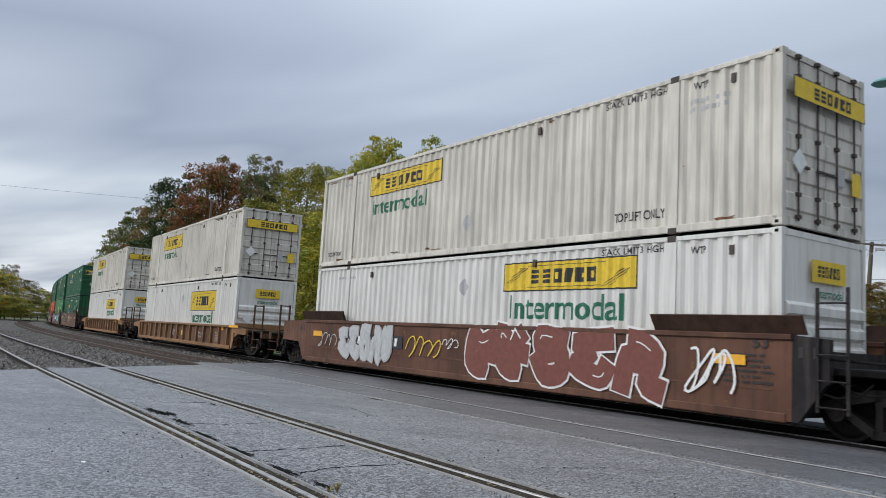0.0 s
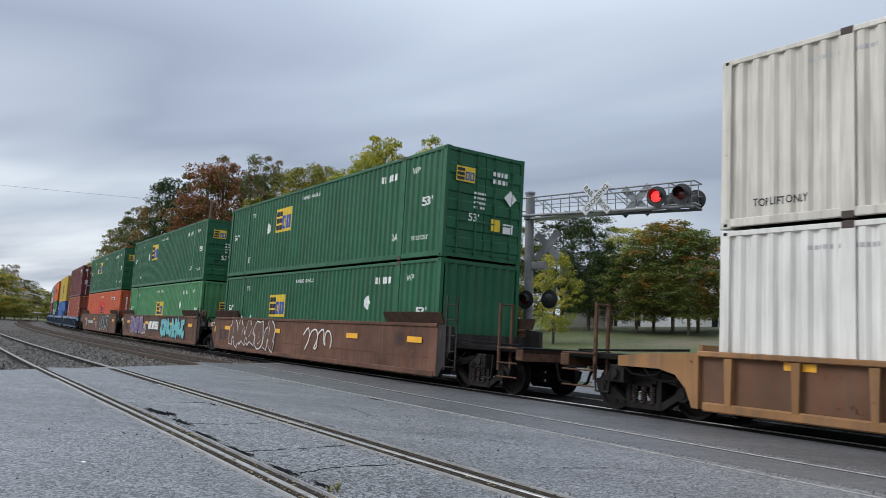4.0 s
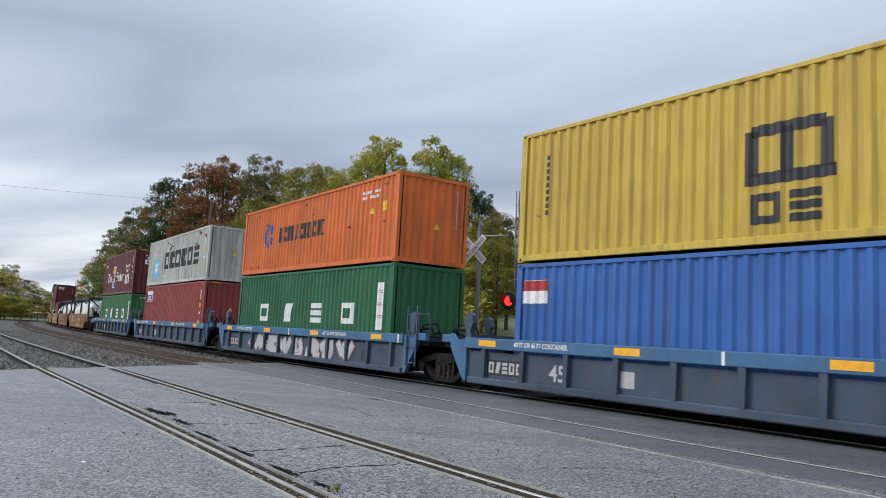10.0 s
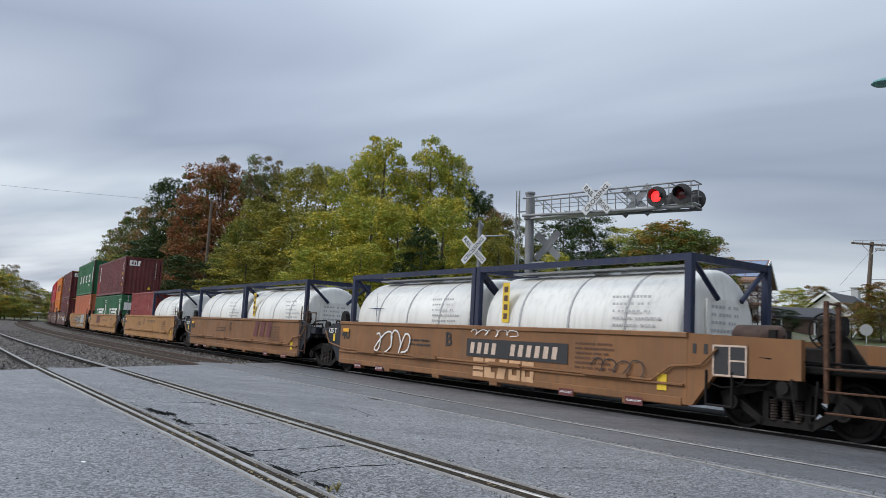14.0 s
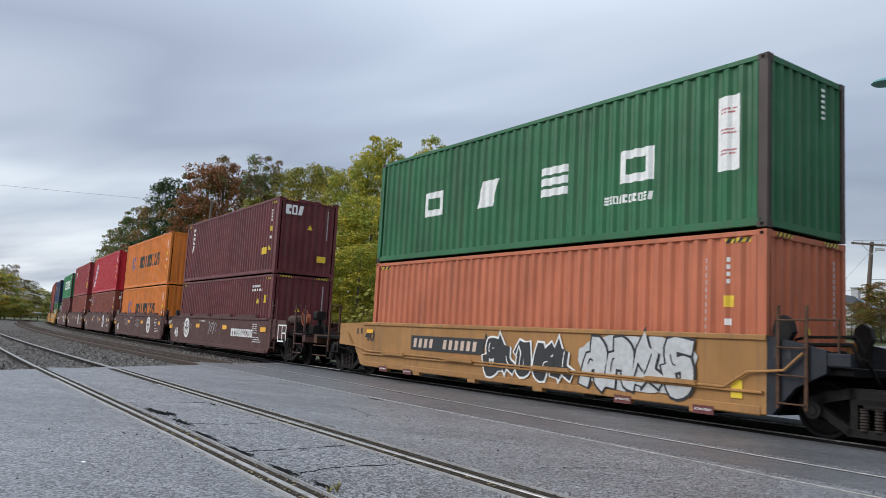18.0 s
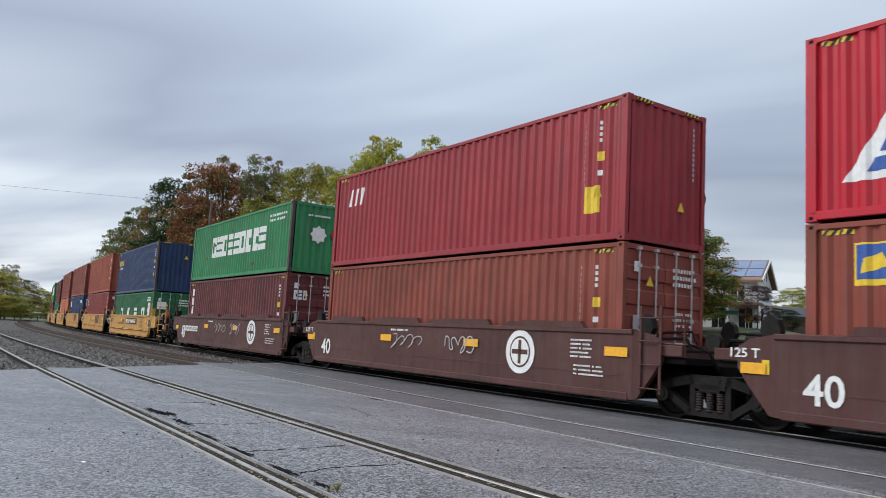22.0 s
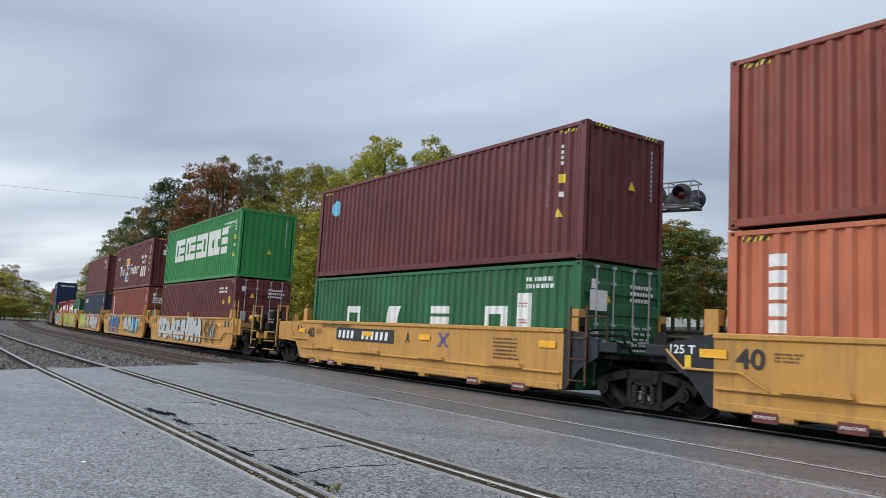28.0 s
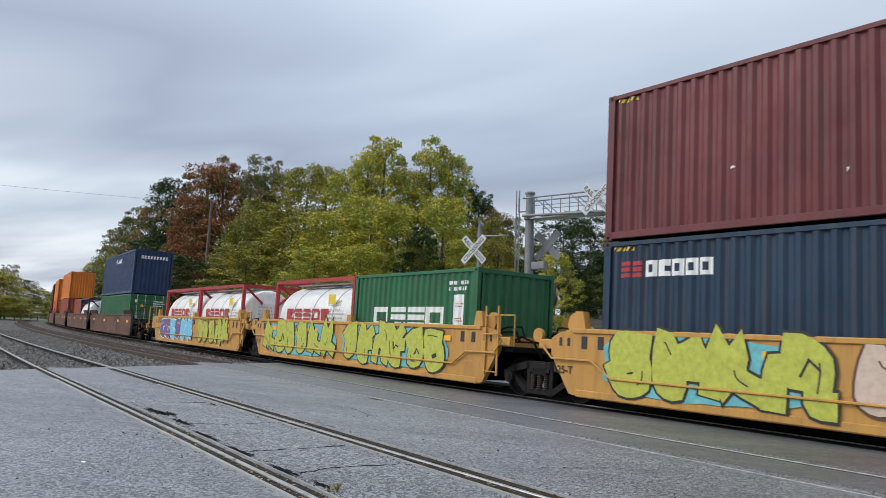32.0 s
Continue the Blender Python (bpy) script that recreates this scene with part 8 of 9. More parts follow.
emp_logo(BOXES[4, "low"], -0.45, 0.35, 1.5, 1.95, True)
on_front(BOXES[4, "low"], F53, column(8, 0.08, 0.12, 0.3), 0.85, 2.4, WHITE)
green_marks_orange = BOXES[5, "low"]
on_side(green_marks_orange, F53, rect2(3.7, 0.95), -1.73, 1.2, RED_PATCH, "bright red repainted patch", "patch")
emp_logo(green_marks_orange, -0.42, 0.9, 1.2, 1.86)
on_side(green_marks_orange, F53, rect2(1.7, 0.2), 4.15, 2.25, WHITE, "white number panel", "number_panel")
on_side(green_marks_orange, F53, bars(1, 1.55, 0.16, 4, 0.8), 4.22, 2.27, BLACK_MARK, proud=0.003)
on_side(green_marks_orange, F53, fit_word("WARNING HIGH CUBE", 1.5, 0.12), -0.9, 2.48, WHITE, "", "lettering")
emp_logo(green_marks_orange, -0.6, 0.45, 1.45, 2.1, True)
on_front(green_marks_orange, F53, column(6, 0.09, 0.13, 0.3), -0.9, 2.3, WHITE)


def blocks4(c, L, z, h, material=None, scale=1.0, x0=0.0):
    """Four large white letter-sized blocks spaced along the side."""
    for i, k in enumerate((0, 3, 2, 1)):
        x = x0 + (-3.78 + i * 2.25) * scale
        on_side(c, L, glyph_shapes(1, 0.82 * max(scale, 0.7), h, 11 + i, 0.0, ((0,), (3,), (2,), (0,))[i]), x, z, material or WHITE, "large white block shape", "logo")


def arabic_panel(c, L, x, z, h):
    on_side(c, L, rect2(0.44, h), x, z, WHITE, "white side panel", "label_panel")
    for i in range(3):
        if h - 0.35 * i > 0.4:
            on_side(c, L, bars(2, 0.32, 0.12, i, 0.5), x + 0.06, z + h - 0.3 - 0.36 * i, RED_MARK, proud=0.003)


def scar(c, L, x, z, w, h, seed, material=None):
    """A jagged patch where the paint has been torn off."""
    rnd = random.Random(seed)
    n = 13
    pts = [(w * 0.5 * math.cos(6.283 * i / n) * rnd.uniform(0.4, 1.1), h * 0.5 * math.sin(6.283 * i / n) * rnd.uniform(0.35, 1.1)) for i in range(n)]
    on_side(c, L, poly2(pts), x, z, material or TORN_RUST, "rusty torn paint", "rust_scar", 0.002)


TORN_RUST = plain("torn_rusty_steel", (0.16, 0.075, 0.035), 0.85, 0.5, 9, bump=0.5)
PALE_SCUFF = plain("pale_scuffed_paint", (0.62, 0.62, 0.58), 0.7, 0.15, 7, bump=0)
rnd_scar = random.Random(77)
for i in range(15):
    scar(BOXES[9, "up"], F40, rnd_scar.uniform(-2.0, 5.6), rnd_scar.uniform(1.55, 2.35), rnd_scar.uniform(0.12, 0.75), rnd_scar.uniform(0.06, 0.3), i)
for i in range(8):
    scar(BOXES[9, "up"], F40, rnd_scar.uniform(-5.5, 5.6), rnd_scar.uniform(0.3, 2.2), rnd_scar.uniform(0.1, 0.6), rnd_scar.uniform(0.04, 0.16), 40 + i, PALE_SCUFF)
for i in range(16):
    scar(BOXES[8, "up"], F40, rnd_scar.uniform(-5.6, 5.7), rnd_scar.choice((0.22, 0.28, 1.2, 1.9, 2.3)), rnd_scar.uniform(0.08, 0.4), rnd_scar.uniform(0.04, 0.12), 60 + i)
for u in (0, 1, 2):
    for i in range(9):
        scar(BOXES[u, "up"], F53, rnd_scar.uniform(-7.5, 7.6), rnd_scar.choice((0.2, 0.24, 2.72, 2.74)), rnd_scar.uniform(0.2, 1.0), rnd_scar.uniform(0.04, 0.09), 80 + 10 * u + i)
for i in range(7):
    scar(BOXES[20, "up"], F40, rnd_scar.uniform(-4.5, 4.5), rnd_scar.uniform(0.4, 2.2), rnd_scar.uniform(0.1, 0.5), rnd_scar.uniform(0.05, 0.2), 120 + i)
    scar(BOXES[28, "up"], F40, rnd_scar.uniform(-3.5, 3.5), rnd_scar.uniform(0.3, 1.6), rnd_scar.uniform(0.08, 0.2), rnd_scar.uniform(0.04, 0.1), 140 + i, PALE_SCUFF)

# five blue cars
iso_marks(BOXES[6, "low"], F40, HC, seed=6)
on_side(BOXES[6, "low"], F40, column(6, 0.3, 0.2, 0.32), -5.45, 2.28, WHITE, "white block shapes running down", "logo")
iso_marks(BOXES[6, "up"], F40, HC, side=False, seed=7)
door_marks(BOXES[6, "up"], F40, HC)
c = BOXES[7, "up"]
on_side(c, F40, merge2((rect2(1.5, 0.2), 0, 0.62), (rect2(0.22, 0.75), 0, 0.78), (rect2(0.22, 0.75), 0.62, 0.78), (rect2(0.22, 0.75), 1.25, 0.78), (rect2(1.25, 0.2), 0.1, 1.42)), -0.55, 0.38, BLACK_MARK, "black logo shape", "logo")
on_side(c, F40, glyph_shapes(2, 1.3, 0.5, 8, 0.2, (0, 2)), -0.45, 0.36, BLACK_MARK, "black logo shape", "logo", 0.003)
on_side(c, F40, column(9, 0.1, 0.1, 0.5), -5.3, 2.2, BLACK_MARK)
on_side(c, F40, column(9, 0.1, 0.1, 0.5), 4.9, 2.5, BLACK_MARK)
on_front(c, F40, bars(1, 0.9, 0.1, 4), -0.95, 2.45, BLACK_MARK)
on_front(c, F40, column(10, 0.07, 0.09, 0.4), 0.75, 2.5, BLACK_MARK)
c = BOXES[7, "low"]
on_side(c, F40, rect2(0.8, 0.5), -5.95, 1.72, WHITE, "white label", "label_panel")
on_side(c, F40, rect2(0.8, 0.22), -5.95, 1.99, RED_MARK, "", "label_panel", 0.003)
iso_marks(c, F40, STD, high=False, seed=9)
c = BOXES[8, "up"]


def kite_logo(c, L, x, z, s, tx, tw, th, tz):
    """Dark blue slanted blocks and a row of dark shapes."""
    on_side(c, L, merge2((poly2([(0, 0.42), (0.34, 0.0), (0.58, 0.0), (0.3, 0.42), (0.58, 0.9), (0.34, 0.9)]), 0, 0), (poly2([(0.45, 0.1), (0.75, 0.1), (0.62, 0.4), (0.42, 0.4)]), 0.2, 0), (poly2([(0.42, 0.5), (0.62, 0.5), (0.75, 0.82), (0.5, 0.82)]), 0.2, 0)), x, z, BLUE_MARK if th > 0.5 else BLUE_MARK, "dark blue logo shape", "logo")
    on_side(c, L, glyph_shapes(11, tw, th, 21, 0.22, (0, 1, 3)), tx, tz, BLACK_MARK, "dark logo shapes", "logo")


kite_logo(c, F40, -4.0, 1.0, 1.0, -2.44, 3.9, 0.55, 1.12)
iso_marks(c, F40, STD, high=False, side=False, seed=10)
blocks4(BOXES[8, "low"], F40, 1.14, 0.64)
arabic_panel(BOXES[8, "low"], F40, 5.15, 1.0, 1.35)
c = BOXES[9, "up"]
on_side(c, F40, rect2(1.5, 1.1), -4.85, 0.4, SKY_MARK, "pale blue logo square", "logo_panel")
on_side(c, F40, star2(0.5, 7, 0.38), -4.1, 0.95, WHITE, "white star shape", "logo", 0.003)
on_side(c, F40, glyph_shapes(6, 7.0, 0.92, 31, 0.16, (0, 1, 2)), -2.3, 0.85, BLACK_MARK, "large black block shapes", "logo")
iso_marks(c, F40, STD, high=False, seed=11)
c = BOXES[9, "low"]
on_side(c, F40, rect2(1.27, 0.6), -5.62, 2.02, WHITE, "white and purple label", "label_panel")
on_side(c, F40, rect2(1.2, 0.34), -5.58, 2.06, PURPLE_MARK, "", "label_panel", 0.003)
on_side(c, F40, glyph_shapes(5, 0.85, 0.24, 4), -5.3, 2.1, WHITE, "", "logo", 0.006)
iso_marks(c, F40, HC, seed=12)


def factor_marks(c):
    on_side(c, F40, fit_word("The", 1.68, 0.66), -4.1, 0.95, WHITE, "white lettering", "lettering")
    on_side(c, F40, fit_word("Factor", 2.85, 0.68), -0.35, 0.92, WHITE, "white lettering", "lettering")
    # a zigzag of bright colours with a white edge
    zig = [(0, 0), (1.2, 0), (1.2, 0.45), (0.75, 0.5), (1.2, 1.05), (1.2, 1.55), (0.05, 1.55), (0.05, 1.1), (0.5, 1.02), (0.0, 0.5)]
    on_side(c, F40, poly2(zig), -2.04, 0.5, WHITE, "white edge of a zigzag logo", "logo_panel")
    for pts, mat in (([(0.08, 1.15), (0.55, 1.12), (0.6, 1.48), (0.08, 1.48)], LIME_MARK), ([(0.6, 1.1), (1.12, 1.1), (1.12, 1.48), (0.62, 1.48)], ORANGE_MARK), ([(0.55, 0.98), (0.85, 0.72), (1.1, 1.05), (0.6, 1.08)], BLUE_MARK), ([(0.12, 0.5), (0.5, 0.5), (0.8, 0.7), (0.52, 0.95)], RED_MARK), ([(0.08, 0.08), (0.6, 0.08), (0.6, 0.44), (0.08, 0.44)], SKY_MARK), ([(0.64, 0.08), (1.12, 0.08), (1.12, 0.4), (0.64, 0.44)], PURPLE_MARK)):
        on_side(c, F40, poly2(pts), -2.04, 0.5, mat, "bright logo patch", "logo", 0.004)
    on_side(c, F40, glyph_shapes(3, 1.55, 0.62, 41, 0.15, (3, 1, 0)), 2.98, 0.68, WHITE, "white logo shapes", "logo")
    stars = [(star2(0.15), 0.15 + i * 0.4, 0.4) for i in range(4)] + [(star2(0.15), 0.35 + i * 0.4, 0.08) for i in range(3)]
    on_side(c, F40, merge2(*stars), 2.98, 1.48, WHITE, "white stars", "logo")
    on_side(c, F40, glyph_shapes(7, 1.0, 0.17, 42, 0.25), -5.33, 2.12, WHITE)
    stars = [(star2(0.075, 6), 0.08 + i * 0.2, 0.2) for i in range(4)] + [(star2(0.075, 6), 0.18 + i * 0.2, 0.03) for i in range(3)]
    on_front(c, F40, merge2(*stars), -0.6, 2.3, WHITE, "", "logo")
    on_front(c, F40, glyph_shapes(3, 0.75, 0.3, 41, 0.15, (3, 1, 0)), -0.6, 1.92, WHITE, "", "logo")
    iso_marks(c, F40, HC, front=True, seed=14)


factor_marks(BOXES[10, "up"])
factor_marks(BOXES[27, "up"])
blocks4(BOXES[10, "low"], F40, 0.99, 0.63)
arabic_panel(BOXES[10, "low"], F40, 5.15, 0.9, 1.2)
on_front(BOXES[10, "low"], F40, glyph_shapes(6, 1.3, 0.1, 5, 0.4), -0.7, 2.3, WHITE)

# tan cars
for u, i in ((14, 0), (14, 1), (29, 0)):
    c = BOXES[u, i]
    on_side(c, F20, glyph_shapes(4, 3.6, 0.55, 51, 0.12, (0, 1, 2)), -1.85, 1.1, WHITE, "large white block shapes", "logo")
    arabic_panel(c, F20, 2.05, 1.0, 0.95)
    on_side(c, F20, bars(2, 0.9, 0.3, 5, 0.6), 1.8, 2.05, WHITE)
c = BOXES[14, 0]
on_front(c, F20, rect2(0.55, 0.5), -1.05, 1.55, WHITE, "", "label_panel", 0.03)
on_front(c, F20, bars(2, 0.5, 0.3, 2), 0.35, 1.6, WHITE, proud=0.03)


def tex_marks(c, H, front=True):
    on_side(c, F40, merge2(*[(glyph_shapes(1, 0.3, 0.34, 60 + i, 0, (0, 1, 3)), 0, -i * 0.42) for i in range(3)]), -5.15, H - 0.65, WHITE, "white block shapes running down", "logo")
    if front:
        on_front(c, F40, glyph_shapes(3, 0.75, 0.36, 61, 0.12, (0, 1, 3)), -0.95, H - 0.62, WHITE, "white block shapes", "logo")


tex_marks(BOXES[14, "up"], STD)
on_side(BOXES[14, "up"], F40, rect2(1.05, 1.0), -5.92, 0.2, CRIMSON, "brighter red repainted corner", "patch", -0.003)
iso_marks(BOXES[14, "up"], F40, STD, high=False, seed=15)
c = BOXES[15, "up"]
blocks4(c, F40, 1.1, 0.64)
arabic_panel(c, F40, 5.15, 1.02, 1.3)
on_side(c, F40, glyph_shapes(10, 1.2, 0.16, 5, 0.2), 2.6, 0.72, WHITE)
on_front(c, F40, column(6, 0.12, 0.05, 1.0), 0.4, 2.6, WHITE)
iso_marks(BOXES[15, "low"], F40, HC, seed=16)
on_side(BOXES[13, 1], F20, column(11, 0.1, 0.095, 0.35), 1.85, 2.1, WHITE)
on_side(BOXES[13, 1], F20, bars(4, 0.9, 1.1, 3, 0.2), -1.9, 0.9, BLACK_MARK, "dark scuffs", "scuff")
for u, i in ((11, 0), (12, 0)):
    v = BOXES[u, i]
    m = decal("label_strip", rect2(0.24, 0.9), -2.1, 1.3, -1.155, YELLOW_MARK, v, "yellow label strip")
    decal("marking", column(4, 0.13, 0.13, 0.55), -2.045, 1.98, -1.162, BROWN_MARK, v)
decal("marking", merge2((poly2([(0, 0.02), (0.55, 0), (0, -0.02), (-0.55, 0)]), 0, 0), (poly2([(0.02, 0), (0, 0.55), (-0.02, 0), (0, -0.55)]), 0, 0)), -1.6, 1.6, -1.16, NAVY, BOXES[11, 1], "dark four pointed star")
for u in (29, 30):
    for i in (0, 1):
        if (u, i) == (29, 0):
            continue
        decal("logo", glyph_shapes(5, 3.4, 0.42, 71, 0.2, (0, 1, 2)), -2.0, 1.18, -1.165, RED_MARK, BOXES[u, i], "large red block shapes")
        decal("label_panel", rect2(0.5, 0.3), 1.2, 1.75, -1.16, YELLOW_MARK, BOXES[u, i])

# maroon cars
for u in (16,):
    tex_marks(BOXES[u, "up"], HC)
    iso_marks(BOXES[u, "up"], F40, HC, seed=17)
    on_side(BOXES[u, "up"], F40, rect2(0.55, 0.26), 4.55, 0.78, YELLOW_MARK, "yellow caution sticker", "sticker")
    on_front(BOXES[u, "up"], F40, rect2(0.36, 0.24), 0.45, 0.55, YELLOW_MARK, "yellow caution sticker", "sticker")
    iso_marks(BOXES[u, "low"], F40, HC, side=False, seed=18)
for lev in ("up", "low"):
    c = BOXES[17, lev]
    kite_logo(c, F40, -4.1, 1.15 if lev == "up" else 1.25, 1.0, -1.6, 5.4, 0.72, 1.2 if lev == "up" else 1.2)
    iso_marks(c, F40, HC, high=False, seed=19)
c = BOXES[18, "up"]
on_side(c, F40, poly2([(0, 0), (0.75, 0), (1.9, 1.75), (1.15, 1.75)]), -5.55, 0.55, WHITE, "slanted white panel", "label_panel")
on_side(c, F40, merge2(*[(poly2([(0, 0), (0.34, 0), (0.44, 0.2), (0.1, 0.2)]), 0.25 + i * 0.18, 0.12 + i * 0.27) for i in range(6)]), -5.45, 0.55, BLUE_MARK, "blue logo shapes", "logo", 0.003)
iso_marks(c, F40, HC, seed=20)
for u in (18, 22):
    c = BOXES[u, "low"]
    on_side(c, F40, rect2(0.6, 0.62), -5.4, 1.95, YELLOW_MARK, "small yellow and blue label", "label_panel")
    on_side(c, F40, rect2(0.54, 0.5), -5.37, 2.04, BLUE_MARK, "", "label_panel", 0.003)
    on_side(c, F40, poly2([(0, 0), (0.4, 0.1), (0.3, 0.3), (0.05, 0.22)]), -5.3, 2.12, YELLOW_MARK, "", "label_panel", 0.006)
for u in (18, 19, 20, 22):
    iso_marks(BOXES[u, "low"], F40, HC, front=False, seed=u)
    door_marks(BOXES[u, "low"], F40, HC, WHITE if u == 20 else None)
on_side(BOXES[20, "low"], F40, merge2(*[(glyph_shapes(1, 0.3, 0.34, 60 + i, 0, (0, 1, 3)), 0, -i * 0.42) for i in range(3)]), -5.55, 2.2, WHITE, "white block shapes running down", "logo")
c = BOXES[19, "up"]
on_side(c, F40, glyph_shapes(3, 0.95, 0.52, 81, 0.15, (0, 3)), -5.2, 1.85, WHITE, "small white logo shapes", "logo")
iso_marks(c, F40, HC, seed=22)
on_side(c, F40, rect2(0.4, 0.55), 5.0, 0.6, YELLOW_MARK, "yellow caution sticker", "sticker")
c = BOXES[20, "up"]
on_side(c, F40, glyph_shapes(9, 6.8, 0.92, 91, 0.14, (0, 1, 2)), -3.2, 0.98, WHITE, "worn white block shapes", "logo")
on_side(c, F40, bars(2, 1.7, 0.36, 6, 0.5), 3.9, 2.0, WHITE)
on_front(c, F40, star2(0.34, 8, 0.75), -0.15, 1.45, WHITE, "white round flower shape", "logo")
on_front(c, F40, bars(1, 1.1, 0.12, 4), -0.6, 2.1, WHITE)
on_front(c, F40, DIAMOND, 0.3, 1.3, RED_MARK)

# yellow cars
for u in (21, 25):
    c = BOXES[u, "low"]
    blocks4(c, F40, 0.95, 0.72)
    arabic_panel(c, F40, 4.7 if u == 21 else 4.15, 0.95, 1.0)
    door_marks(c, F40, STD)
    on_front(c, F40, rect2(0.5, 0.42), -1.0, 1.6, WHITE, "", "label_panel", 0.03)
    on_side(c, F40, bars(2, 1.0, 0.3, u, 0.6), 4.4, 2.05, WHITE)
c = BOXES[21, "up"]
on_side(c, F40, glyph_shapes(5, 1.42, 0.36, 95, 0.1, (0, 1)), -5.75, 1.95, YELLOW_MARK, "yellow logo shapes", "logo")
on_side(c, F40, glyph_shapes(9, 1.32, 0.12, 96, 0.2, (0, 1)), -5.75, 1.7, WHITE)
iso_marks(c, F40, HC, seed=23)
iso_marks(BOXES[22, "up"], F40, HC, seed=24)
iso_marks(BOXES[23, "up"], F40, HC, seed=25)
c = BOXES[23, "low"]
on_side(c, F40, glyph_shapes(3, 0.9, 0.5, 97, 0.1), -5.4, 1.9, WHITE, "white logo shapes", "logo")
on_side(c, F40, glyph_shapes(5, 1.3, 0.25, 98, 0.1), 3.6, 2.2, WHITE)
door_marks(c, F40, HC, WHITE)
on_front(c, F40, rect2(1.0, 0.4), -0.9, 0.6, YELLOW_MARK, "", "label_panel", 0.03)
for u, dz in ((24, 0), (27, 0)):
    c = BOXES[u, "low"]
    on_side(c, F40, column(6, 0.3, 0.2, 0.3), -5.4, 2.28, WHITE, "white block shapes running down", "logo")
    iso_marks(c, F40, HC, front=u == 24, seed=u)
door_marks(BOXES[27, "low"], F40, HC, WHITE)
on_side(BOXES[25, "up"], F40, disc2(0.26, 24), -5.0, 2.2, SKY_MARK, "small round blue label", "label_panel")
iso_marks(BOXES[25, "up"], F40, HC, seed=27)
iso_marks(BOXES[24, "up"], F40, HC, seed=28)

# graffiti cars
c = BOXES[26, "up"]
on_side(c, F40, glyph_shapes(9, 8.8, 1.15, 91, 0.12, (0, 1, 2)), -4.3, 1.1, WHITE, "large white block shapes", "logo")
on_side(c, F40, bars(2, 1.5, 0.34, 6, 0.5), 3.8, 2.2, WHITE)
iso_marks(c, F40, HC, high=False, seed=29)
iso_marks(BOXES[26, "low"], F40, HC, side=False, front=False, seed=30)
door_marks(BOXES[26, "low"], F40, HC)
c = BOXES[28, "low"]
on_side(c, F40, glyph_shapes(2, 0.55, 0.3, 99, 0.12, (0, 2)), -5.7, 2.2, RED_MARK, "red logo shapes", "logo")
on_side(c, F40, glyph_shapes(5, 1.45, 0.3, 95, 0.1, (0, 1)), -5.12, 2.2, WHITE, "white logo shapes", "logo")
iso_marks(c, F40, HC, seed=31)
iso_marks(BOXES[28, "up"], F40, HC, side=False, seed=32)
on_side(BOXES[31, "up"], F40, glyph_shapes(9, 2.4, 0.3, 91), -1.0, 2.2, WHITE)
on_front(BOXES[31, "up"], F40, glyph_shapes(9, 1.7, 0.2, 91), -0.8, 2.3, WHITE)
door_marks(BOXES[31, "low"], F40, STD)

# ---- markings on the cars ----


def on_car(u, shape, x, z, material, label="", name="marking", proud=0.0):
    car = CARS["car", u]
    y = -1.466 if 5 < u < 31 else -1.486
    if (u in (1, 2) and z < 1.0) or (5 < u < 11 and z < 0.85):
        y = -1.399 if u < 3 else -1.379  # on the sunk panels between the ribs
    return decal(name, shape, x, z, y - proud, material, car, label)


def reflectors(u, xs, z=1.0, w=0.55, h=0.14):
    for x in xs:
        on_car(u, rect2(w, h), x, z, ORANGE_MARK, "amber reflector strip", "reflector", 0.012)


def stencil(u, x, z, w, h, rows, mat, seed=1):
    tagged(on_car(u, bars(rows, w, h, seed, 0.42), x, z, mat, "small stencilled print", "stencil"), kind="stuff")


def plate(u, x, z, w, h, mat=BLACK_MARK, ink=WHITE):
    on_car(u, rect2(w, h), x, z, mat, "dark number panel", "number_panel")
    # the number as slim slanted bars, one a character
    step, hh = w * 0.9 / 11.5, h * 0.62
    bar = poly2([(0, 0), (step * 0.55, 0), (step * 0.55 + hh * 0.15, hh), (hh * 0.15, hh)])
    for i in range(10):
        on_car(u, bar, x + w * 0.04 + (i + (1.5 if i > 3 else 0)) * step, z + h * 0.18, ink, "", "number", 0.004)


def graf(u, x0, x1, z0, z1, fills, line, seed, n=None, back=None):
    graffiti(CARS["car", u], x0, x1, z0, z1, -1.468 if 5 < u < 31 else -1.488, fills, line, seed, n, back)


def tag(u, x, z, w, h, mat, seed, n=4):
    scrawl(CARS["car", u], x, z, w, h, -1.398 if u in (1, 2) else -1.472 if 5 < u < 31 else -1.492, mat, seed, n)


# brown and ochre cars at the head
graf(0, 0.4, 6.0, 0.34, 1.48, [RUST_FILL], WHITE, 3, 5)
graf(0, -5.9, -2.9, 0.34, 1.46, [SILVER_MARK], GREY_MARK, 4, 5)
plate(0, -5.4, 0.82, 3.0, 0.34)
tag(0, -2.2, 0.6, 1.6, 0.6, YELLOW_MARK, 5)
tag(0, 6.5, 0.5, 0.9, 0.8, WHITE, 6)
tag(0, -0.6, 0.9, 0.7, 0.3, WHITE, 7, 3)
stencil(0, 7.1, 0.75, 1.0, 0.5, 6, BLACK_MARK, 4)
reflectors(0, (7.0, -7.7), 1.02, 0.6, 0.16)
on_car(0, fit_word("53'", 0.34, 0.17), 7.7, 1.3, BLACK_MARK, "", "lettering")
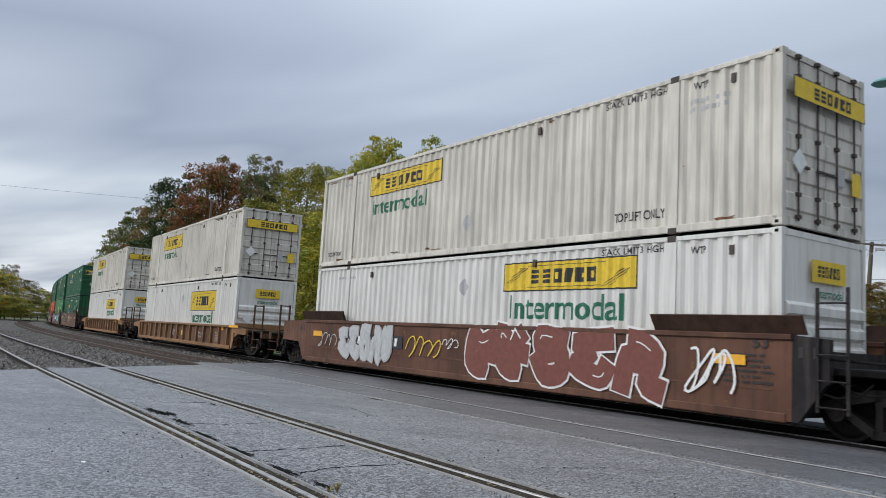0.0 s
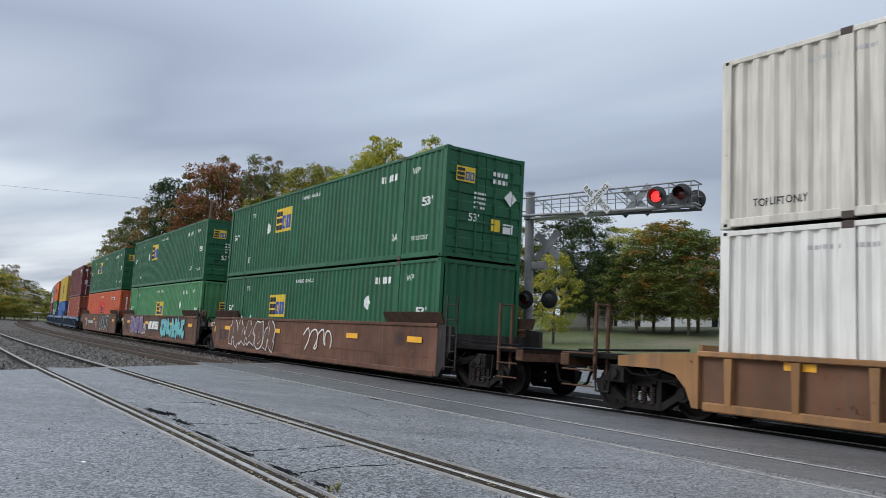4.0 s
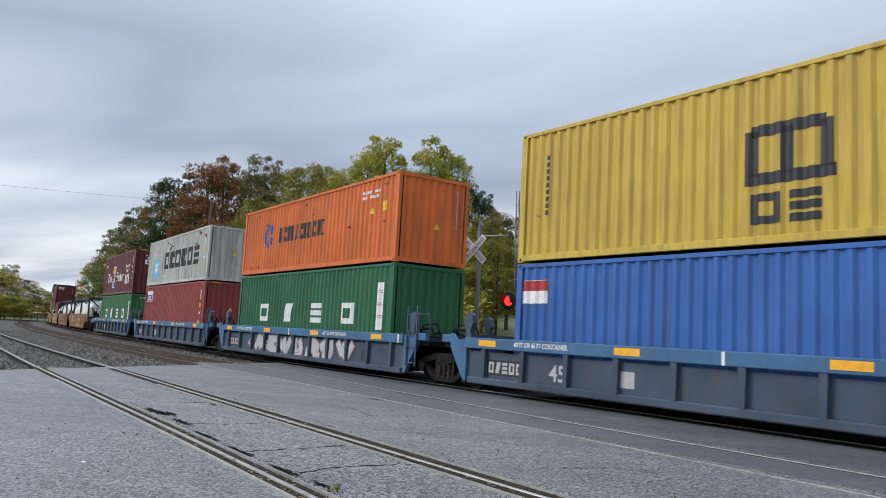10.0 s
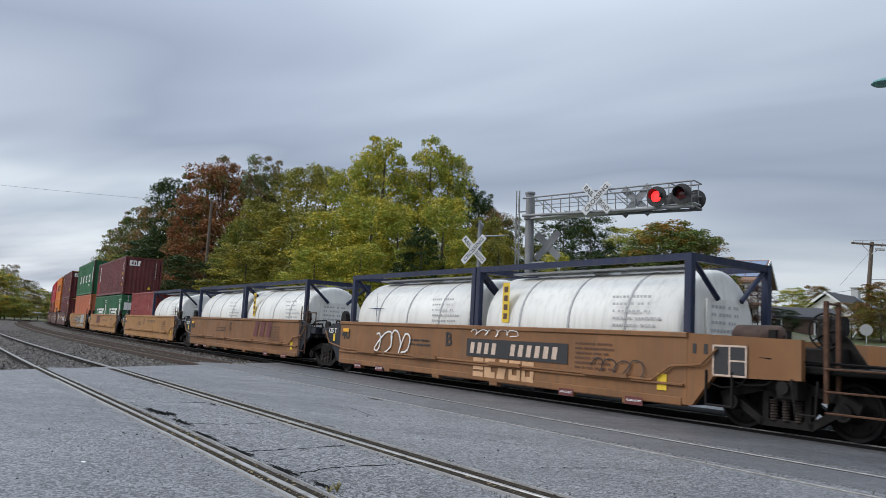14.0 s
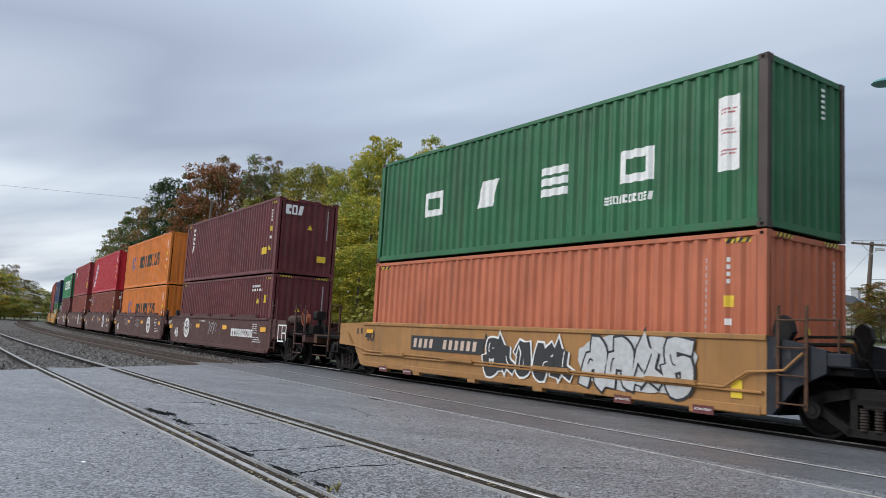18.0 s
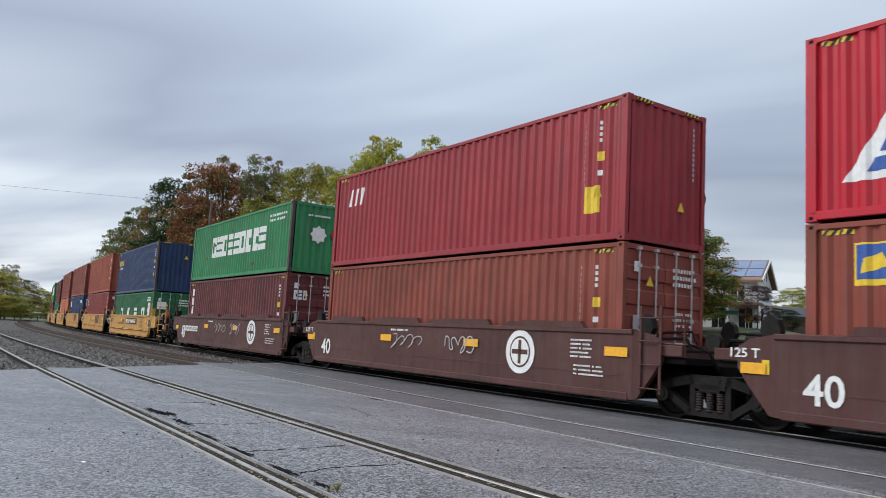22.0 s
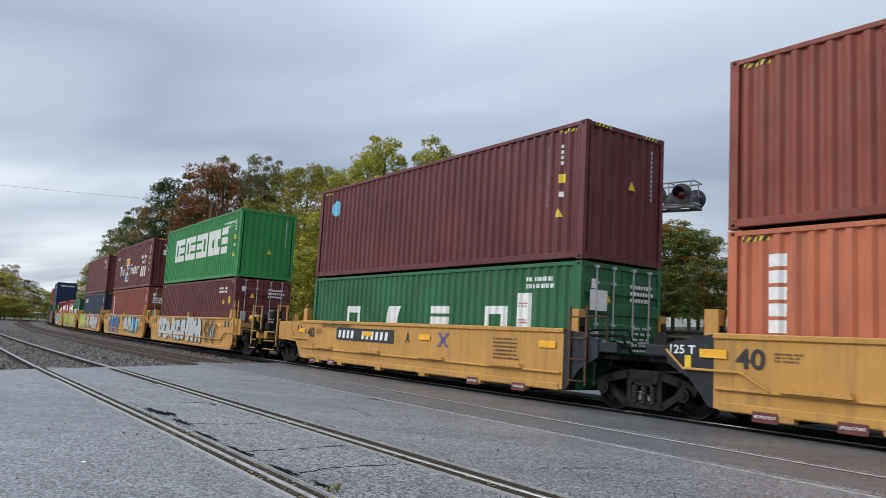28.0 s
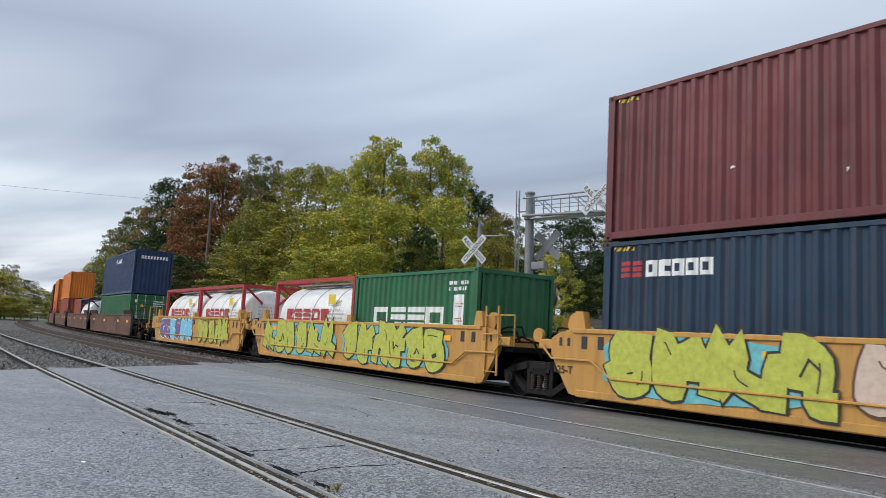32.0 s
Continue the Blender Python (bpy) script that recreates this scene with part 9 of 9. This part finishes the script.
for u in (1, 2):
    tag(u, -1.5, 0.55, 1.0, 0.35, WHITE, u)
    tag(u, 3.2, 0.55, 0.8, 0.3, WHITE, u + 7)
    on_car(u, rect2(0.32, 0.22), 0.6, 0.62, YELLOW_MARK, "", "sticker", 0.02)
    reflectors(u, (-6.9, 6.6), 0.98, 0.5, 0.12)
    on_car(u, rect2(1.15, 0.09), 8.1, 1.115, ORANGE_MARK, "long amber reflector strip", "reflector", 0.03)
    on_car(u, fit_word("53", 0.42, 0.3), 3.6, 0.55, BLACK_MARK, "", "lettering")
    stencil(u, 6.0, 0.5, 0.5, 0.42, 6, GREY_MARK, u + 4)
    stencil(u, 8.55, 0.92, 0.9, 0.1, 1, BLACK_MARK, u + 5)
for u in (3, 4, 5, 31, 32, 33):
    reflectors(u, (-7.2, -2.1, 3.6, 7.0), 1.02, 0.7, 0.15)
    stencil(u, 6.4, 0.95, 0.5, 0.35, 4, BLACK_MARK, u)
    on_car(u, fit_word("53", 0.85, 0.42), -7.9, 0.62, BLACK_MARK, "", "lettering")
graf(3, -6.6, -2.0, 0.4, 1.4, [BROWN_MARK], WHITE, 11, 5)
tag(3, 0.5, 0.5, 2.2, 0.8, WHITE, 12)
plate(4, -1.48, 0.64, 2.7, 0.66)
on_car(4, glyph_shapes(3, 2.2, 0.42, 5, 0.12, (2, 3)), -1.25, 0.76, WHITE, "white block shapes", "logo", 0.008)
graf(4, 1.6, 6.4, 0.36, 1.42, [TEAL_MARK], BLACK_MARK, 14, 7)
graf(4, -6.2, -2.75, 0.36, 1.45, [PURPLE_MARK], GREY_MARK, 15, 6)
tag(4, -2.7, 0.4, 0.9, 0.7, WHITE, 16)
graf(5, 1.2, 5.4, 0.3, 1.46, [BLACK_MARK], WHITE, 17, 6)
plate(5, -5.2, 0.72, 2.9, 0.32)
tag(5, -1.2, 0.4, 1.5, 0.6, WHITE, 18)
tag(5, -6.4, 0.5, 1.0, 0.7, WHITE, 19)
tag(0, -7.4, 0.7, 1.3, 0.45, SILVER_MARK, 20)

# blue cars
for i, u in enumerate((6, 7, 8, 9, 10)):
    y = -1.45 - 0.04
    car = CARS["car", u]
    for x in (-6.6, -2.6, 1.4, 5.4):
        decal("reflector", rect2(0.6, 0.14), x, 1.04, y, ORANGE_MARK, car, "amber reflector strip")
    for x in (-5.4, 2.3):
        text = ("40 FT CONTAINER ONLY", "40 FT OR 45 FT CONTAINER", "40 FT OR 45 FT CONTAINER", "40 FT OR 45 FT CONTAINER", "20 FT OR 40 FT CONTAINER")[i]
        decal("lettering", fit_word(text, 1.6, 0.11), x, 1.06, y, WHITE, car)
    for x in (-0.35, 6.85):
        decal("marking", rect2(0.06, 0.22), x, 0.99, y, WHITE, car)
    decal("number_panel", rect2(1.3, 0.34), -6.4, 0.42, -1.379, BLACK_MARK, car)
    decal("number", glyph_shapes(5, 1.15, 0.24, 5 + i, 0.25), -6.33, 0.47, -1.384, GREY_MARK, car)
    if i:
        decal("lettering", fit_word("45", 0.45, 0.34), -4.4, 0.42, -1.379, GREY_MARK, car)
    decal("sticker", rect2(0.4, 0.3), -2.6, 0.45, -1.379, YELLOW_MARK if i == 0 else GREY_MARK, car)
    decal("sticker", rect2(0.34, 0.3), 4.7, 0.4, -1.379, BLACK_MARK, car)
graffiti(CARS["car", 8], -3.6, 4.2, 0.28, 0.92, -1.379, [SILVER_MARK], PINK_MARK, 23, 7)
scrawl(CARS["car", 10], -1.8, 1.02, 1.6, 0.16, -1.49, BLACK_MARK, 24, 5)

# tan cars
for u in (11, 12, 13, 14, 15):
    on_car(u, fit_word("40", 0.5, 0.3), -6.1, 0.98, BLACK_MARK, "", "lettering")
    stencil(u, 3.6, 0.75, 1.1, 0.55, 6, BROWN_MARK, u)
    stencil(u, -2.4, 0.95, 1.2, 0.22, 2, BLACK_MARK, u + 3)
    reflectors(u, (-6.0,), 1.2, 0.35, 0.1)
    for x in (3.2, 4.9, -5.2, -4.0):
        on_car(u, rect2(0.4, 0.14), x, 0.19, JACK_RED, "red jacking plate", "jacking_plate", 0.01)
        on_car(u, fit_word("JACKING POINT", 0.34, 0.05), x + 0.03, 0.235, WHITE, "", "lettering", 0.014)
    on_car(u, rect2(0.2, 0.28), 5.6, 0.5, YELLOW_MARK, "", "sticker")
for u, ch in ((11, "B"), (12, "C"), (13, "D"), (14, "E"), (15, "A")):
    on_car(u, fit_word(ch, 0.24, 0.32), -0.75 if u != 14 else 2.2, 1.0, BLACK_MARK, "", "lettering")
on_car(13, fit_word("LD LMT 123,700 PER UNIT", 1.9, 0.15), 0.2, 1.1, BLACK_MARK, "", "lettering")
on_car(14, fit_word("LD LMT 123,700 PER UNIT", 1.9, 0.12), -0.1, 1.0, BLACK_MARK, "", "lettering")
plate(11, 0.1, 0.8, 3.3, 0.4, BLACK_MARK, CREAM_MARK)
on_car(11, glyph_shapes(5, 2.1, 0.42, 7, 0.12), 0.38, 0.36, ORANGE_PALE, "pale sprayed block shapes", "logo")
tag(11, -4.2, 0.6, 1.9, 0.75, WHITE, 31)
tag(11, 0.2, 1.25, 1.7, 0.2, WHITE, 32, 5)
tag(11, 4.0, 0.6, 1.3, 0.4, BLACK_MARK, 33)
for u in (12, 14):
    on_car(u, glyph_shapes(3, 1.9, 0.55, 9, 0.1, (2, 3)), -2.76 if u == 14 else 2.0, 0.85, JACK_RED, "dark red block shapes", "logo")
graf(15, -0.7, 2.1, 0.34, 1.28, [BLACK_MARK], WHITE, 35, 5)
graf(15, 2.35, 4.9, 0.36, 1.44, [SILVER_MARK], BLACK_MARK, 36, 4, SILVER_MARK)
plate(15, -3.7, 0.84, 3.0, 0.36, BLACK_MARK, CREAM_MARK)

# maroon cars
for i, u in enumerate((16, 17, 18, 19, 20)):
    x = (-3.95, 3.4, 3.4, 3.4, 3.5)[i]
    on_car(u, disc2(0.46, 28), x, 0.98, WHITE, "white round emblem", "emblem")
    on_car(u, disc2(0.33, 28), x, 0.98, WELL_MAROON, "", "emblem", 0.004)
    on_car(u, disc2(0.29, 28), x, 0.98, WHITE, "", "emblem", 0.008)
    on_car(u, merge2((rect2(0.09, 0.5), -0.045, -0.25), (rect2(0.5, 0.1), -0.25, -0.05)), x, 0.98, WELL_MAROON, "", "emblem", 0.012)
    on_car(u, fit_word("40", 0.6, 0.46), -6.0, 0.5, WHITE, "", "lettering")
    stencil(u, 4.9, 0.95, 0.6, 0.4, 5, WHITE, u)
    stencil(u, -1.9, 1.3, 0.9, 0.12, 1, WHITE, u + 1)
    stencil(u, 5.0, 0.62, 0.9, 0.24, 3, WHITE, u + 2)
    reflectors(u, (5.8, -2.4, 1.4), 1.02, 0.55, 0.17)
    reflectors(u, (-7.0,), 0.9, 0.42, 0.17)
    tag(u, -4.6 + i * 0.9, 0.85, 1.5, 0.4, GREY_MARK, 40 + u)
    tag(u, -0.6 + i * 0.4, 0.8, 1.2, 0.5, GREY_MARK, 60 + u)
    for cx in (-4.4, -2.2, 0.6, 3.6):
        part("hinged_flap", shared("hinged_flap", lambda: prism(([], []), [(-0.75, 1.5), (0.75, 1.5), (0.62, 1.6), (-0.62, 1.6)], -1.475, -1.42)), WELL_MAROON, CARS["car", u], m=Matrix.Translation((cx, 0, 0.02)))
on_car(16, glyph_shapes(10, 2.5, 0.3, 13, 0.2, (0, 1)), 2.5, 0.78, WHITE, "white number bars", "number")
on_car(20, glyph_shapes(10, 2.5, 0.24, 13, 0.2, (0, 1)), -5.9, 0.84, WHITE, "white number bars", "number")
on_car(16, merge2((rect2(0.75, 0.05), 0, 0.55), (rect2(0.75, 0.05), 0, 0), (rect2(0.05, 0.6), 0, 0), (rect2(0.05, 0.6), 0.7, 0), (rect2(0.05, 0.5), 0.35, 0.05), (rect2(0.3, 0.05), 0.37, 0.28)), 7.5, 0.72, WHITE, "white framed inspection panel", "stencil")

# yellow cars
for u in (21, 22, 23, 24, 25):
    on_car(u, fit_word("40", 0.5, 0.32), -5.7, 0.96, BLACK_MARK, "", "lettering")
    stencil(u, -5.05, 1.1, 0.5, 0.16, 3, BROWN_MARK, u)
    stencil(u, 3.9, 0.8, 0.9, 0.5, 6, BROWN_MARK, u + 2)
    reflectors(u, (5.4, -2.0, 0.9, -6.35), 1.1, 0.5, 0.14)
    for x in (3.0, 4.6, -5.4, -4.1):
        on_car(u, rect2(0.42, 0.16), x, 0.17, JACK_RED, "red jacking plate", "jacking_plate", 0.01)
        on_car(u, fit_word("JACKING POINT", 0.36, 0.06), x + 0.03, 0.22, WHITE, "", "lettering", 0.014)
for u, ch in ((21, "B"), (22, "C"), (23, "D"), (24, "E"), (25, "A")):
    on_car(u, fit_word(ch, 0.2, 0.26), 0.25 if u == 25 else -1.2, 1.0, BLACK_MARK, "", "lettering")
for u, x in ((22, -0.9), (21, -3.2), (24, -2.6)):
    on_car(u, fit_word("LD LMT 122,600 PER UNIT", 2.0, 0.13), x, 0.9, BLACK_MARK, "", "lettering")
plate(21, -0.35, 0.95, 3.3, 0.36, BLACK_MARK, WHITE)
plate(25, -3.65, 0.95, 3.3, 0.36, BLACK_MARK, WHITE)
for u in (22, 23, 24):
    on_car(u, glyph_shapes(3, 2.0, 0.62, 9, 0.1, (2, 3)), 1.6 if u != 24 else 2.0, 0.8, JACK_RED, "dark red block shapes", "logo")
on_car(25, merge2((poly2([(0, 0), (0.12, 0), (0.5, 0.34), (0.38, 0.34)]), 0, 0), (poly2([(0.38, 0), (0.5, 0), (0.12, 0.34), (0, 0.34)]), 0, 0)), 1.7, 0.96, PURPLE_MARK, "small crossed ribbon shape", "logo")
for u in (11, 12, 13, 14, 21, 22, 23, 24, 3, 4, 16, 17, 18, 19):
    half = 8.35 if u < 6 else 6.45
    m = Matrix.Translation((-half - 0.72, 0, 0))
    car = CARS["car", u]
    hwid = 1.47 if u < 6 else 1.45
    style_black = 10 < u < 16 or 20 < u < 26
    decal("lettering", fit_word("125 T", 0.5, 0.15), -6.95 if style_black else -half - 0.74, 1.14, -hwid - 0.006, WHITE, car)
    decal("sticker", rect2(0.12, 0.22), -half - 0.2, 0.9, -hwid - 0.006, YELLOW_MARK, car)

# inspection panels and the clearance line near the ends
for u, px in ((11, 6.7), (21, 6.2)):
    on_car(u, rect2(0.62, 0.5), px, 0.82, BLACK_MARK, "black inspection panel", "inspection_panel")
    on_car(u, merge2((rect2(0.62, 0.03), 0, 0.47), (rect2(0.62, 0.03), 0, 0), (rect2(0.03, 0.5), 0, 0), (rect2(0.03, 0.5), 0.59, 0), (rect2(0.025, 0.44), 0.3, 0.03), (rect2(0.28, 0.025), 0.32, 0.24)), px, 0.82, CREAM_MARK if u == 11 else WHITE, "", "marking", 0.004)
on_car(21, fit_word("S-2054-16 REEFER CLEARANCE", 1.7, 0.1), 3.4, 1.32, BLACK_MARK, "", "lettering")
on_car(25, fit_word("S-2054-16 REEFER CLEARANCE", 1.9, 0.12), -4.7, 1.3, BLACK_MARK, "", "lettering")

# graffiti cars
graf(26, -5.2, 2.65, 0.3, 1.46, [SILVER_MARK], BLACK_MARK, 61, 9)
tag(26, 2.9, 0.4, 1.9, 1.0, BLACK_MARK, 62, 7)
on_car(26, disc2(0.3, 24), 4.2, 0.9, SILVER_MARK, "grey sprayed round shape", "sprayed_fill")
graf(27, -4.8, -1.1, 0.3, 1.46, [SPRAY_BLUE], WHITE, 63, 3, RED_MARK)
graf(27, 0.7, 3.2, 0.36, 1.46, [SILVER_MARK], BLACK_MARK, 64, 4)
graf(27, 3.3, 5.1, 0.36, 1.46, [SKY_MARK, SPRAY_BLUE], SPRAY_BLUE, 65, 3)
graf(28, -5.8, -1.5, 0.3, 1.46, [LIME_MARK], BLACK_MARK, 66, 4, TEAL_MARK)
graf(28, 0.75, 5.3, 0.3, 1.46, [SILVER_MARK], BLACK_MARK, 67, 5)
graf(28, -1.3, 0.4, 0.4, 1.4, [CREAM_MARK], BROWN_MARK, 68, 2)
graf(29, -6.2, -0.6, 0.3, 1.46, [LIME_MARK], BLACK_MARK, 69, 6, TEAL_MARK)
graf(29, 0.0, 5.2, 0.3, 1.46, [LIME_MARK], BLACK_MARK, 70, 6, TEAL_MARK)
graf(30, -5.8, 0.2, 0.36, 1.4, [PURPLE_MARK, SKY_MARK], WHITE, 71, 6)
graf(30, 1.0, 5.4, 0.36, 1.4, [LIME_MARK], BROWN_MARK, 72, 5)
for u in (26, 27, 28, 29, 30):
    reflectors(u, (-5.5, -2.6, 1.0, 4.7), 1.12, 0.75, 0.13)
    for k in (-1, 1):
        decal("lettering", fit_word("125-T", 0.5, 0.15), -7.1, 0.62, -1.462, BLACK_MARK, CARS["car", u]) if k < 0 and u < 30 else None
        for q in (0.0, 0.42):
            part("lifting_slot", shared("lifting_slot", lambda: prism(([], []), [(-0.07, 1.12), (0.07, 1.12), (0.07, 1.36), (-0.07, 1.36)], -1.46, -1.44)), BLACK_MARK, CARS["car", u], m=Matrix.Translation((k * 5.9 + q * k, 0, 0)))


# ---- movement ----
SPEED, GAIN = 15.6347, 0.00697


def run(t):
    """Metres that the train has gone at t seconds."""
    return SPEED * t + GAIN * t * t


def car_pose(s, xr, xl, x, z):
    """A car's pose with its trucks on the line; x, z: a place on the car."""
    ax, ay, _ = on_line(s + xr)
    bx, by, _ = on_line(s - xl)
    a = math.atan2(ay - by, ax - bx)
    u = xl / (xr + xl)
    ox, oy = bx + (ax - bx) * u, by + (ay - by) * u
    return Matrix.Translation((ox + x * math.cos(a), oy + x * math.sin(a), z + 0.012)) @ Matrix.Rotation(a, 4, "Z")


def motions():
    times = [0.5 * i for i in range(65)]
    for ob, s, xr, xl, x, z in MOVERS:
        walk(ob, [(t, car_pose(s + run(t), xr, xl, x, z)) for t in times])
    # all wheels turn alike, so they share one set of keys
    first = WHEELSETS[0]
    walk(first, [(i / FPS, Matrix.Rotation((run(i / FPS) / 0.42) % (2 * math.pi), 4, "Y")) for i in range(32 * FPS + 1)])
    for w in WHEELSETS[1:]:
        w.rotation_mode = "QUATERNION"
        w.animation_data_create()
        w.animation_data.action = first.animation_data.action
        w.animation_data.action_slot = first.animation_data.action_slot


motions()
